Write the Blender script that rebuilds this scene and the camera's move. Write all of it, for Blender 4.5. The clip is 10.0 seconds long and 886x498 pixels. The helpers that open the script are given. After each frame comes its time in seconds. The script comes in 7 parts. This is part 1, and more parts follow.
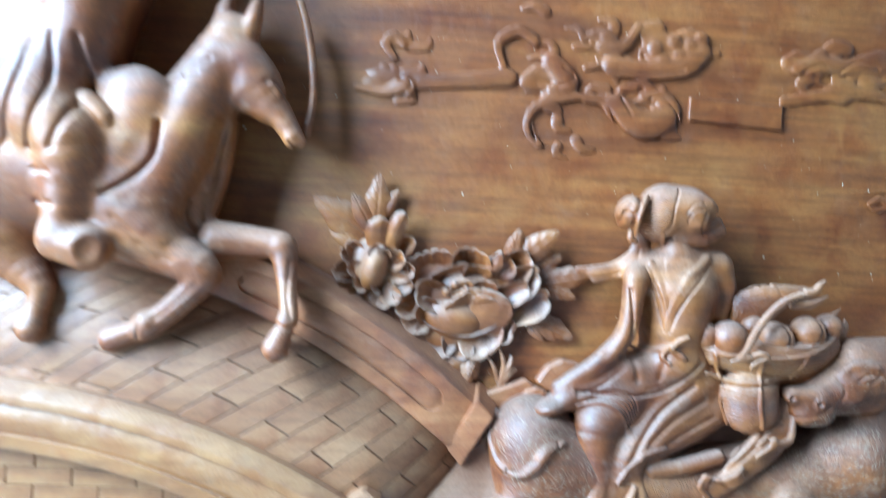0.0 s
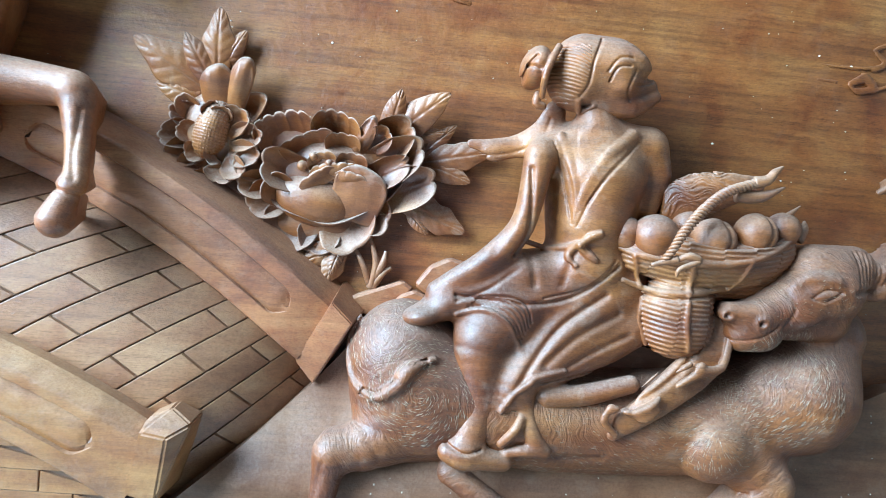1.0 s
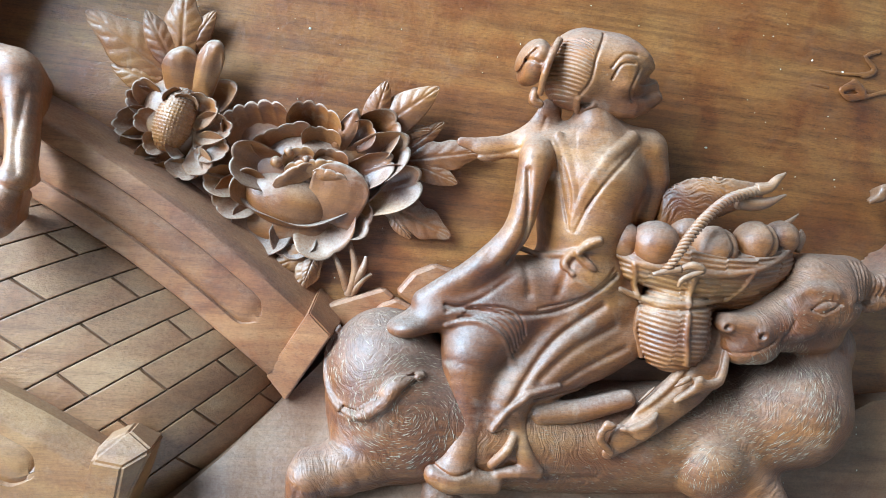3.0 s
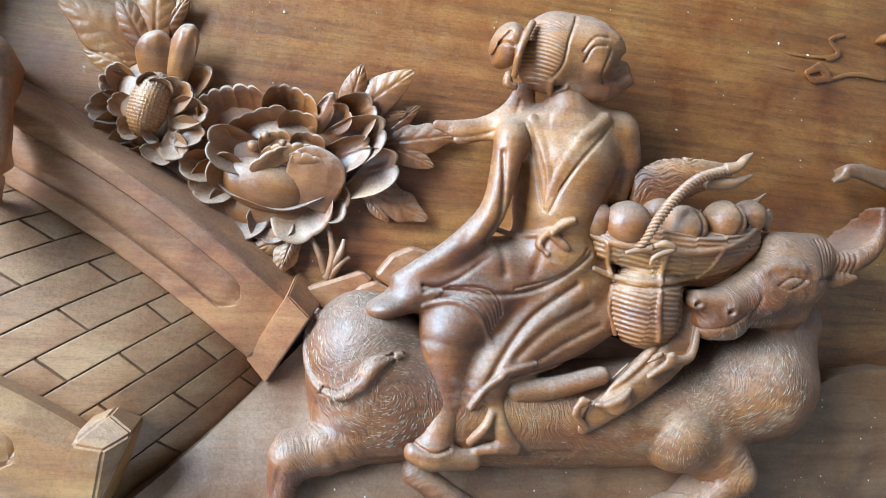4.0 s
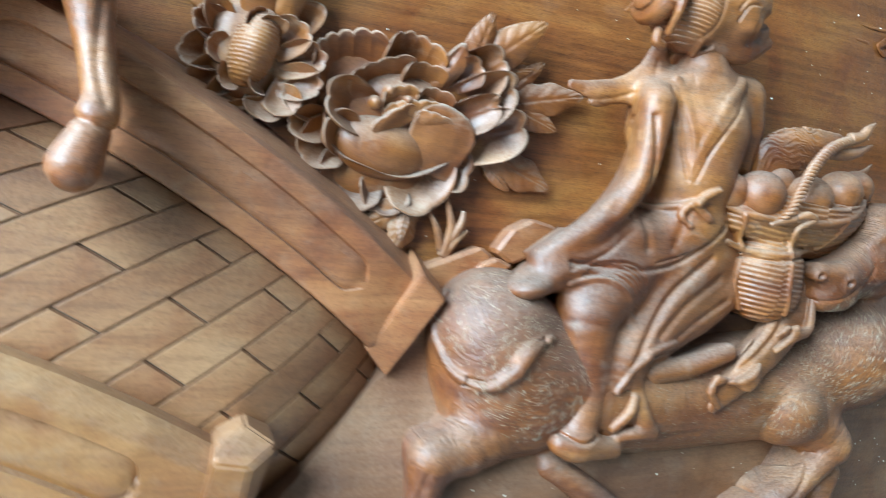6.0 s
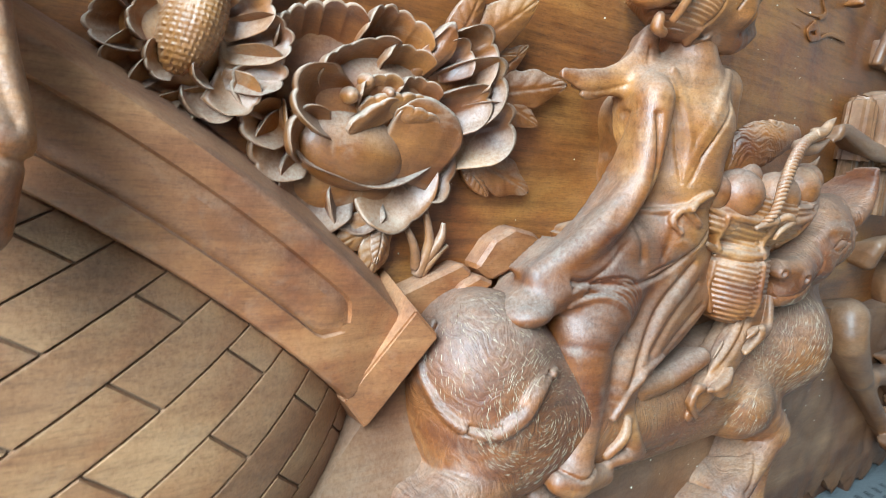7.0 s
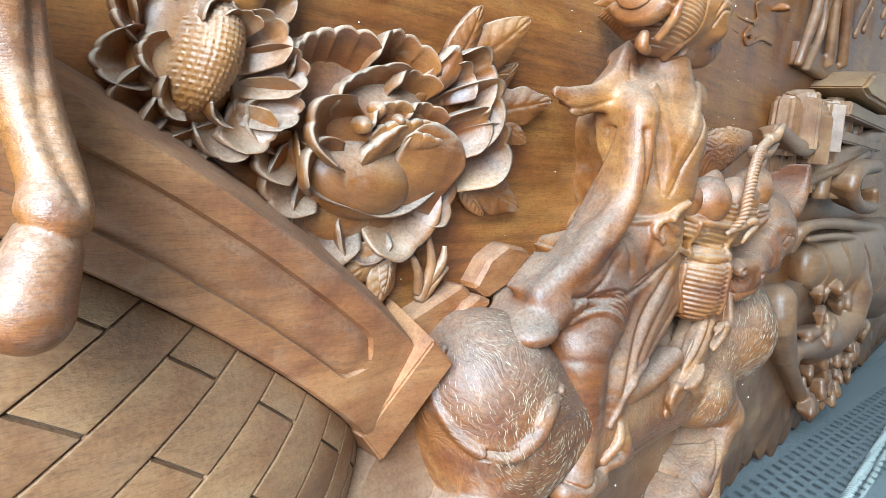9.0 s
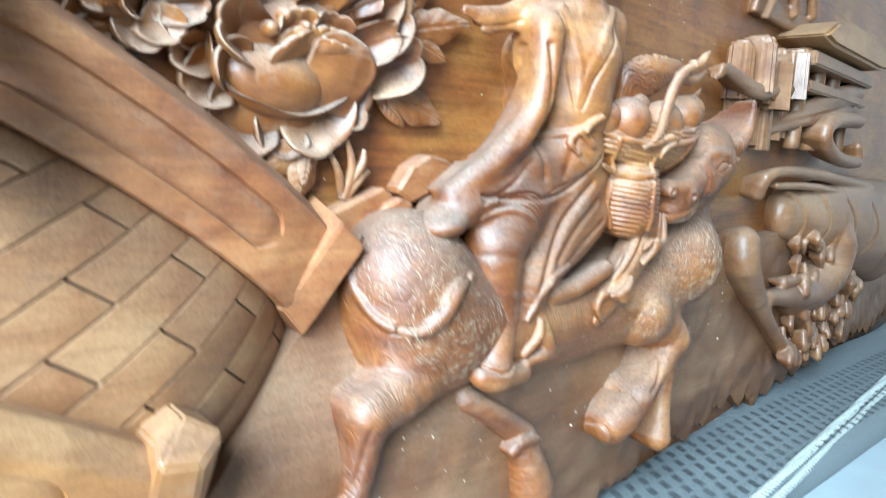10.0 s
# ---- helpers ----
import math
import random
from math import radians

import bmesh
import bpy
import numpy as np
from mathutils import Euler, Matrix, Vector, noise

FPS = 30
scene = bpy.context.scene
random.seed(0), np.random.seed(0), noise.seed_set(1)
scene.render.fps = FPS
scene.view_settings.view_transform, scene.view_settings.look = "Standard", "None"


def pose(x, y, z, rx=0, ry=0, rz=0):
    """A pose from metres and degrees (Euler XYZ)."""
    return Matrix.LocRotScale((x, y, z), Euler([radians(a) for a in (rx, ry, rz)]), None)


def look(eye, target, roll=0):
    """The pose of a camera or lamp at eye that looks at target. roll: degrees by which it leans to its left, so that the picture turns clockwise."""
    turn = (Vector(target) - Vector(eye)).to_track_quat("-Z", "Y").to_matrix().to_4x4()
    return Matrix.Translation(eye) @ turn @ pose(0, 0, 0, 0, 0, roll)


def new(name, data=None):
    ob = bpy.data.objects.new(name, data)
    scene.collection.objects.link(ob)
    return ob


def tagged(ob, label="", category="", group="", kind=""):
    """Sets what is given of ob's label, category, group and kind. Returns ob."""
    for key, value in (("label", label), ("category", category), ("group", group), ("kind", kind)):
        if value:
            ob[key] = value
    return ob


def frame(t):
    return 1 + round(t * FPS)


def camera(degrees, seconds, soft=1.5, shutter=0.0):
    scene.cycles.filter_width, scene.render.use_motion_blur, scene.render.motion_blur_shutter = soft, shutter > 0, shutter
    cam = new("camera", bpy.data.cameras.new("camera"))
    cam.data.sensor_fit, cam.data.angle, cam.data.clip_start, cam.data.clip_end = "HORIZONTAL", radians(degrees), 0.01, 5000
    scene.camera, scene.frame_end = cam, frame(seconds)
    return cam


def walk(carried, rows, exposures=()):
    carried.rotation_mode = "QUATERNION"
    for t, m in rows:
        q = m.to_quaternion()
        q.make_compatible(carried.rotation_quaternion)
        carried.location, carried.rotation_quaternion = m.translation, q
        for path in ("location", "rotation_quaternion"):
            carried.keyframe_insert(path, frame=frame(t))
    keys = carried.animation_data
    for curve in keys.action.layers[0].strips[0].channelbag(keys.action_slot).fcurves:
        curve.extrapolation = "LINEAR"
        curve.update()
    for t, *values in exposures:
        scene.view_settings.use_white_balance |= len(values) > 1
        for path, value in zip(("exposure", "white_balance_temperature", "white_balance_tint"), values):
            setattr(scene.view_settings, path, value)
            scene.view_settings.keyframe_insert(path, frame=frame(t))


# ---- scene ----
cam = camera(65.2, 10.0, soft=0.8, shutter=0.5)
# seconds, then metres and degrees of the hand-held path
ROWS = [
    (0, 0.0005, 0.0001, 0.3838, 91.41, -3.14, -3.38),
    (0.5, 0.0666, 0.0695, 0.3422, 86.95, -5.04, -3.93),
    (1, 0.1126, 0.1291, 0.3399, 86.58, -5.56, -3.81),
    (1.5, 0.087, 0.1505, 0.336, 88.81, -6.01, -6.38),
    (2, 0.0936, 0.1476, 0.3389, 88.36, -5.71, -7.39),
    (3.5, 0.0828, 0.1747, 0.3401, 86.51, -6.42, -9.47),
    (4, 0.0853, 0.1613, 0.3355, 86.2, -5.85, -10.45),
    (4.5, 0.0791, 0.1675, 0.3233, 84.94, -5.98, -11.29),
    (5, 0.0169, 0.1667, 0.3063, 84.65, -5.23, -15),
    (5.5, 0.0165, 0.1937, 0.2922, 84.56, -6.47, -16.72),
    (6, -0.0619, 0.252, 0.3151, 85.12, -6.2, -21.38),
    (6.2, -0.0955, 0.2823, 0.3197, 84.27, -5.71, -25.74),
    (7.3, -0.1117, 0.3662, 0.3556, 81.53, -6.71, -37.66),
    (7.5, -0.1194, 0.3673, 0.3644, 81.25, -6.76, -38.8),
    (8, -0.1341, 0.3716, 0.3655, 80.89, -5.7, -41.03),
    (8.5, -0.1407, 0.3926, 0.3607, 80.9, -5.43, -43.54),
    (9, -0.1432, 0.3981, 0.3561, 81.2, -5.11, -44.42),
    (9.5, -0.1462, 0.3686, 0.3516, 81.42, -3.73, -44.1),
    (10, -0.1252, 0.3168, 0.3106, 81.23, -3.72, -41.64),
]
walk(cam, [(t, pose(x, y, z, rx, ry, rz)) for t, x, y, z, rx, ry, rz in ROWS], exposures=((0, 0.20, 5450, 10), (1.0, 0.15, 5850, 10), (2.0, 0.10, 5950, 10), (3.5, 0.08, 6050, 10), (5.0, 0.05, 6300, 10), (6.0, -0.10, 6500, 10), (7.5, -0.02, 6700, 10), (9.0, 0.10, 6600, 10), (9.5, 0.24, 6500, 10), (10.0, 0.48, 6450, 10)))

# ---- light: a room with daylight from a tall window behind on one side and a door far off on the other ----
world = bpy.data.worlds.new("daylight")
scene.world = world
world.use_nodes = True
wn = world.node_tree.nodes
sky = wn.new("ShaderNodeTexSky")
sky.sky_type, sky.sun_disc, sky.sun_elevation, sky.sun_rotation = "NISHITA", False, radians(40), radians(230)
world.node_tree.links.new(sky.outputs["Color"], wn["Background"].inputs["Color"])
wn["Background"].inputs["Strength"].default_value = 0.10


def window_light(name, eye, target, width, height, watts, colour):
    lamp = bpy.data.lights.new(name, "AREA")
    lamp.shape, lamp.size, lamp.size_y, lamp.energy, lamp.color = "RECTANGLE", width, height, watts, colour
    ob = new(name, lamp)
    ob.matrix_world = look(eye, target)
    return tagged(ob, "daylight falling through an open window", "light", kind="structure")


window_light("window_light", (-1.28, -0.16, 1.05), (0.15, 0.64, 0.33), 1.05, 1.35, 178.0, (0.605, 0.90, 1.12))
window_light("door_light", (3.5, -0.2, 0.8), (0.6, 0.6, 0.3), 1.1, 2.2, 7.0, (0.80, 0.94, 1.0))

# ---- materials ----
YB = 0.656  # the face of the carved board; depths below are metres in front of it


def warp(x):
    """How far the old board has warped back towards its far end."""
    u = x - 0.42
    return 0.045 * ((u * u + 0.0025) ** 0.5 + u)


def W3(q):
    """World place of (x, depth, z)."""
    return q[0], YB - q[1], q[2]


def mat_new(name):
    m = bpy.data.materials.new(name)
    m.use_nodes = True
    nt = m.node_tree
    return m, nt, nt.nodes["Principled BSDF"]


def node(nt, kind, **inputs):
    n = nt.nodes.new(kind)
    for key, value in inputs.items():
        n.inputs[key.replace("_", " ")].default_value = value
    return n


def ramp(nt, fac, stops):
    n = nt.nodes.new("ShaderNodeValToRGB")
    el = n.color_ramp.elements
    while len(el) < len(stops):
        el.new(0.5)
    for e, (pos, col) in zip(el, stops):
        e.position, e.color = pos, (*col, 1.0)
    nt.links.new(fac, n.inputs["Fac"])
    return n.outputs["Color"]


def mix(nt, fac, a, b, how="MIX"):
    n = nt.nodes.new("ShaderNodeMix")
    n.data_type, n.blend_type = "RGBA", how
    for sock, value in ((n.inputs["Factor"], fac), (n.inputs["A"], a), (n.inputs["B"], b)):
        if hasattr(value, "is_linked"):
            nt.links.new(value, sock)
        else:
            sock.default_value = value if isinstance(value, (int, float)) else (*value, 1.0)
    return n.outputs["Result"]


def wood(name, dark, mid, light, rough=0.34, grain=1.0, pores=1.0, dust=0.25, tilt=0.0, vary=0.0, lines=0.35, coat=0.2, patch=0.8, edge_pale=0.4, hair=()):
    """Oiled hardwood: long grain, fine pores, colour bands, a film of dust on faces that look up."""
    m, nt, bsdf = mat_new(name)
    lk = nt.links.new
    co = nt.nodes.new("ShaderNodeTexCoord")
    mp = node(nt, "ShaderNodeMapping", Rotation=(0.0, radians(tilt), 0.0), Scale=(1.4, 4.0, 5.0))
    lk(co.outputs["Object"], mp.inputs["Vector"])
    if vary:
        info = nt.nodes.new("ShaderNodeObjectInfo")
        sh = node(nt, "ShaderNodeVectorMath")
        sh.operation = "SCALE"
        sh.inputs[0].default_value = (3.1, 1.7, 5.3)
        lk(info.outputs["Random"], sh.inputs["Scale"])
        ad = nt.nodes.new("ShaderNodeVectorMath")
        lk(co.outputs["Object"], ad.inputs[0])
        lk(sh.outputs["Vector"], ad.inputs[1])
        lk(ad.outputs["Vector"], mp.inputs["Vector"])
    # broad figure
    broad = node(nt, "ShaderNodeTexNoise", Scale=3.2, Detail=6.0, Roughness=0.6, Distortion=0.9)
    lk(mp.outputs["Vector"], broad.inputs["Vector"])
    col = ramp(nt, broad.outputs["Fac"], [(0.30, dark), (0.5, mid), (0.72, light)])
    # grain lines
    mp2 = node(nt, "ShaderNodeMapping", Rotation=(0.0, radians(tilt), 0.0), Scale=(6.0 * grain, 110.0 * grain, 150.0 * grain))
    lk(co.outputs["Object"], mp2.inputs["Vector"])
    line = node(nt, "ShaderNodeTexNoise", Scale=1.6, Detail=6.0, Roughness=0.62, Distortion=0.25)
    lk(mp2.outputs["Vector"], line.inputs["Vector"])
    shade = ramp(nt, line.outputs["Fac"], [(0.36, (0.70, 0.66, 0.62)), (0.5, (0.96, 0.95, 0.94)), (0.64, (1.12, 1.10, 1.07))])
    col = mix(nt, lines, col, shade, "MULTIPLY")
    # pores
    mp3 = node(nt, "ShaderNodeMapping", Rotation=(0.0, radians(tilt), 0.0), Scale=(150.0, 1500.0, 2100.0))
    lk(co.outputs["Object"], mp3.inputs["Vector"])
    pore = node(nt, "ShaderNodeTexNoise", Scale=1.0, Detail=2.0, Roughness=0.5)
    lk(mp3.outputs["Vector"], pore.inputs["Vector"])
    dots = ramp(nt, pore.outputs["Fac"], [(0.34, (0.62, 0.56, 0.52)), (0.46, (1, 1, 1)), (0.66, (1.1, 1.1, 1.1))])
    col = mix(nt, 0.8 * pores, col, dots, "MULTIPLY")
    # heartwood red and sapwood pale, in patches of finger and hand size
    stain = node(nt, "ShaderNodeTexNoise", Scale=24.0, Detail=6.0, Roughness=0.62, Distortion=0.4)
    lk(co.outputs["Object"], stain.inputs["Vector"])
    st = ramp(nt, stain.outputs["Fac"], [(0.36, (0.82, 0.68, 0.58)), (0.50, (1.0, 1.0, 1.0)), (0.66, (1.05, 1.10, 1.16))])
    col = mix(nt, patch, col, st, "MULTIPLY")
    big = node(nt, "ShaderNodeTexNoise", Scale=5.5, Detail=3.0, Roughness=0.55, Distortion=0.5)
    lk(co.outputs["Object"], big.inputs["Vector"])
    bt = ramp(nt, big.outputs["Fac"], [(0.38, (0.80, 0.70, 0.60)), (0.55, (1.0, 1.0, 1.0)), (0.68, (1.12, 1.16, 1.2))])
    col = mix(nt, patch, col, bt, "MULTIPLY")
    # edges that stand proud are mixed towards a pale tan
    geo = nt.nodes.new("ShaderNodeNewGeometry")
    edge_tan = nt.nodes.new("ShaderNodeMapRange")
    edge_tan.inputs["From Min"].default_value, edge_tan.inputs["From Max"].default_value = 0.53, 0.66
    edge_tan.inputs["To Max"].default_value = edge_pale
    lk(geo.outputs["Pointiness"], edge_tan.inputs["Value"])
    col = mix(nt, edge_tan.outputs["Result"], col, (0.46, 0.36, 0.27))
    strand = None
    if hair:
        # combed tool cuts in shells round the whorls
        wob = node(nt, "ShaderNodeTexNoise", Scale=34.0, Detail=2.0)
        lk(co.outputs["Object"], wob.inputs["Vector"])
        best = None
        for c in hair:
            sub = node(nt, "ShaderNodeVectorMath")
            sub.operation = "SUBTRACT"
            sub.inputs[1].default_value = c
            lk(co.outputs["Object"], sub.inputs[0])
            sq = node(nt, "ShaderNodeVectorMath")
            sq.operation = "MULTIPLY"
            sq.inputs[1].default_value = (1.0, 0.5, 1.0)
            lk(sub.outputs["Vector"], sq.inputs[0])
            ln = node(nt, "ShaderNodeVectorMath")
            ln.operation = "LENGTH"
            lk(sq.outputs["Vector"], ln.inputs[0])
            if best is None:
                best = ln.outputs["Value"]
            else:
                mn = node(nt, "ShaderNodeMath")
                mn.operation = "MINIMUM"
                lk(best, mn.inputs[0])
                lk(ln.outputs["Value"], mn.inputs[1])
                best = mn.outputs["Value"]
        ma = node(nt, "ShaderNodeMath")
        ma.operation = "MULTIPLY_ADD"
        ma.inputs[1].default_value = 0.034
        lk(wob.outputs["Fac"], ma.inputs[0])
        lk(best, ma.inputs[2])
        mul = node(nt, "ShaderNodeMath")
        mul.operation = "MULTIPLY"
        mul.inputs[1].default_value = 560.0
        lk(ma.outputs["Value"], mul.inputs[0])
        sc = node(nt, "ShaderNodeVectorMath")
        sc.operation = "MULTIPLY"
        sc.inputs[1].default_value = (95.0, 40.0, 95.0)
        lk(co.outputs["Object"], sc.inputs[0])
        s4 = node(nt, "ShaderNodeTexNoise", Scale=1.0, Detail=2.0, Roughness=0.5)
        s4.noise_dimensions = "4D"
        lk(sc.outputs["Vector"], s4.inputs["Vector"])
        lk(mul.outputs["Value"], s4.inputs["W"])
        strand = s4.outputs["Fac"]
        hc = ramp(nt, strand, [(0.40, (0.78, 0.70, 0.66)), (0.52, (1, 1, 1)), (0.60, (1.35, 1.45, 1.55))])
        col = mix(nt, 0.35, col, hc, "MULTIPLY")
    # dust film
    sep = nt.nodes.new("ShaderNodeSeparateXYZ")
    lk(geo.outputs["Normal"], sep.inputs["Vector"])
    fleck = node(nt, "ShaderNodeTexNoise", Scale=520.0, Detail=4.0, Roughness=0.75)
    lk(co.outputs["Object"], fleck.inputs["Vector"])
    speck = ramp(nt, fleck.outputs["Fac"], [(0.30, (0.72, 0.70, 0.68)), (0.5, (1, 1, 1)), (0.70, (1.22, 1.24, 1.26))])
    col = mix(nt, 0.6, col, speck, "MULTIPLY")
    up = nt.nodes.new("ShaderNodeMapRange")
    up.inputs["From Min"].default_value, up.inputs["From Max"].default_value = -0.05, 1.0
    lk(sep.outputs["Z"], up.inputs["Value"])
    much = nt.nodes.new("ShaderNodeMath")
    much.operation = "MULTIPLY"
    lk(up.outputs["Result"], much.inputs[0])
    spot = nt.nodes.new("ShaderNodeMapRange")
    spot.inputs["From Min"].default_value, spot.inputs["From Max"].default_value = 0.20, 0.90
    lk(fleck.outputs["Fac"], spot.inputs["Value"])
    lk(spot.outputs["Result"], much.inputs[1])
    much2 = nt.nodes.new("ShaderNodeMath")
    much2.operation, much2.use_clamp = "MULTIPLY", True
    much2.inputs[1].default_value = 2.0 * dust
    lk(much.outputs["Value"], much2.inputs[0])
    col = mix(nt, much2.outputs["Value"], col, (0.50, 0.45, 0.38))
    # dry scuffs where the oil has worn off
    scuff = node(nt, "ShaderNodeTexNoise", Scale=46.0, Detail=8.0, Roughness=0.72, Distortion=0.6)
    lk(co.outputs["Object"], scuff.inputs["Vector"])
    dry = nt.nodes.new("ShaderNodeMapRange")
    dry.inputs["From Min"].default_value, dry.inputs["From Max"].default_value = 0.54, 0.72
    dry.inputs["To Max"].default_value = 0.7 * dust
    lk(scuff.outputs["Fac"], dry.inputs["Value"])
    col = mix(nt, dry.outputs["Result"], col, (0.50, 0.40, 0.30))
    lk(col, bsdf.inputs["Base Color"])
    rr = nt.nodes.new("ShaderNodeMapRange")
    rr.inputs["To Min"].default_value, rr.inputs["To Max"].default_value = rough - 0.08, rough + 0.16
    lk(stain.outputs["Fac"], rr.inputs["Value"])
    rs = nt.nodes.new("ShaderNodeMath")
    rs.operation, rs.use_clamp = "MULTIPLY_ADD", True
    rs.inputs[1].default_value = 0.5
    lk(much2.outputs["Value"], rs.inputs[0])
    lk(rr.outputs["Result"], rs.inputs[2])
    rd = nt.nodes.new("ShaderNodeMath")
    rd.operation, rd.use_clamp = "MULTIPLY_ADD", True
    rd.inputs[1].default_value = 0.8
    lk(dry.outputs["Result"], rd.inputs[0])
    lk(rs.outputs["Value"], rd.inputs[2])
    lk(rd.outputs["Value"], bsdf.inputs["Roughness"])
    # relief of pores and tool marks
    tool = node(nt, "ShaderNodeTexNoise", Scale=110.0, Detail=5.0, Roughness=0.65)
    lk(co.outputs["Object"], tool.inputs["Vector"])
    b1 = node(nt, "ShaderNodeBump", Strength=0.34, Distance=0.0020)
    lk(tool.outputs["Fac"], b1.inputs["Height"])
    b2 = node(nt, "ShaderNodeBump", Strength=0.35 * pores, Distance=0.0006)
    lk(pore.outputs["Fac"], b2.inputs["Height"])
    lk(b1.outputs["Normal"], b2.inputs["Normal"])
    b3 = node(nt, "ShaderNodeBump", Strength=0.15, Distance=0.0010)
    lk(line.outputs["Fac"], b3.inputs["Height"])
    lk(b2.outputs["Normal"], b3.inputs["Normal"])
    b5 = node(nt, "ShaderNodeBump", Strength=0.14, Distance=0.0004)
    lk(fleck.outputs["Fac"], b5.inputs["Height"])
    lk(b3.outputs["Normal"], b5.inputs["Normal"])
    b3 = b5
    if strand:
        b4 = node(nt, "ShaderNodeBump", Strength=0.55, Distance=0.0018)
        lk(strand, b4.inputs["Height"])
        lk(b3.outputs["Normal"], b4.inputs["Normal"])
        b3 = b4
    lk(b3.outputs["Normal"], bsdf.inputs["Normal"])
    bsdf.inputs["Specular IOR Level"].default_value = 0.55
    bsdf.inputs["Coat Weight"].default_value = coat
    bsdf.inputs["Coat Roughness"].default_value = 0.27
    lk(b2.outputs["Normal"], bsdf.inputs["Coat Normal"])
    return m


M_BOARD = wood("oiled_board", (0.1274, 0.0319, 0.0060), (0.2458, 0.0765, 0.0151), (0.3425, 0.1386, 0.0340), rough=0.44, dust=0.06, tilt=1.5, coat=0.2, pores=0.9, lines=1.0, edge_pale=0.0, patch=1.0)
M_CARVE = wood("carved_hardwood", (0.1140, 0.0262, 0.0048), (0.2340, 0.0700, 0.0142), (0.3400, 0.1300, 0.0330), rough=0.46, lines=0.85, coat=0.16, grain=0.8, pores=0.9, dust=0.31, edge_pale=0.25, patch=1.0)
M_HAIR = wood("combed_hardwood", (0.1010, 0.0228, 0.0044), (0.1980, 0.0570, 0.0122), (0.2920, 0.1070, 0.0285), rough=0.48, lines=0.75, coat=0.10, grain=0.8, pores=0.8, dust=0.24, edge_pale=0.05, patch=1.0, hair=(tuple(W3((0.1490, 0.07, 0.2101))), tuple(W3((0.3353, 0.06, 0.2489))), tuple(W3((0.1105, 0.06, 0.2682)))))
M_RAIL = wood("bridge_hardwood", (0.1679, 0.0441, 0.0127), (0.2946, 0.0980, 0.0302), (0.4202, 0.1725, 0.0636), rough=0.52, dust=0.18, tilt=-35, pores=0.7, lines=0.6, edge_pale=0.0, patch=1.0)
M_PALE = wood("pale_sapwood", (0.190, 0.068, 0.0172), (0.303, 0.128, 0.0371), (0.404, 0.194, 0.0662), rough=0.46, dust=0.16, tilt=-8, pores=0.5, lines=0.5, edge_pale=0.0)
M_BRICK = wood("brick_hardwood", (0.1780, 0.0660, 0.0235), (0.2780, 0.1190, 0.0470), (0.3620, 0.1790, 0.0790), rough=0.47, dust=0.10, vary=1.0, pores=0.8, lines=0.6, edge_pale=0.0, coat=0.22)
M_EARTH = wood("ground_hardwood", (0.1200, 0.0395, 0.0142), (0.1960, 0.0770, 0.0295), (0.2830, 0.1330, 0.0620), rough=0.42, dust=0.16, tilt=-12, pores=0.5, lines=0.5, edge_pale=0.0, coat=0.12)
M_PETAL = wood("petal_hardwood", (0.1258, 0.0293, 0.0056), (0.2660, 0.0832, 0.0168), (0.3858, 0.1519, 0.0392), rough=0.44, lines=0.35, coat=0.25, grain=0.8, pores=0.5, dust=0.45, vary=1.0, edge_pale=0.35, patch=1.0)
# paler rim wood: settled dust, with the light on the lips painted in
M_EDGE = wood("dusty_lit_petal_edge", (0.185, 0.081, 0.0380), (0.312, 0.157, 0.0902), (0.439, 0.247, 0.1615), rough=0.55, lines=0.3, coat=0.1, pores=0.5, dust=0.5, edge_pale=0.0, patch=1.0)


def plain(name, colour, rough, scale=40.0, bump=0.1, amount=0.25, dist=0.002):
    m, nt, bsdf = mat_new(name)
    co = nt.nodes.new("ShaderNodeTexCoord")
    n = node(nt, "ShaderNodeTexNoise", Scale=scale, Detail=5.0, Roughness=0.6)
    nt.links.new(co.outputs["Object"], n.inputs["Vector"])
    low = tuple(c * (1 - amount) for c in colour)
    high = tuple(min(1.0, c * (1 + amount)) for c in colour)
    nt.links.new(ramp(nt, n.outputs["Fac"], [(0.3, low), (0.7, high)]), bsdf.inputs["Base Color"])
    b = node(nt, "ShaderNodeBump", Strength=bump, Distance=dist)
    nt.links.new(n.outputs["Fac"], b.inputs["Height"])
    nt.links.new(b.outputs["Normal"], bsdf.inputs["Normal"])
    bsdf.inputs["Roughness"].default_value = rough
    return m


# slivers from groove brown to pale: dust and glints painted into their colour
M_STROKE, snt, sb = mat_new("tool_cut")
sg = snt.nodes.new("ShaderNodeNewGeometry")
snt.links.new(ramp(snt, sg.outputs["Random Per Island"], [(0.0, (0.10, 0.045, 0.022)), (0.35, (0.16, 0.080, 0.042)), (0.5, (0.26, 0.160, 0.095)), (1.0, (0.38, 0.27, 0.185))]), sb.inputs["Base Color"])
sb.inputs["Roughness"].default_value = 0.55
M_DUST = plain("dust_grain", (0.75, 0.68, 0.55), 0.9, 300.0)
M_WALL = plain("worn_plaster", (0.36, 0.35, 0.33), 0.9, 6.0, 0.1, 0.06)
M_CEIL = plain("ceiling_paint", (0.45, 0.45, 0.44), 0.9, 6.0, 0.05, 0.04)
M_TILE = plain("pale_floor_tile", (0.36, 0.39, 0.40), 0.25, 8.0, 0.03, 0.08)
M_MAT = plain("grey_woven_mat", (0.15, 0.16, 0.16), 0.8, 500.0, 0.5, 0.25, 0.001)
M_SLOT = plain("mat_dark_thread", (0.045, 0.047, 0.05), 0.9, 400.0)
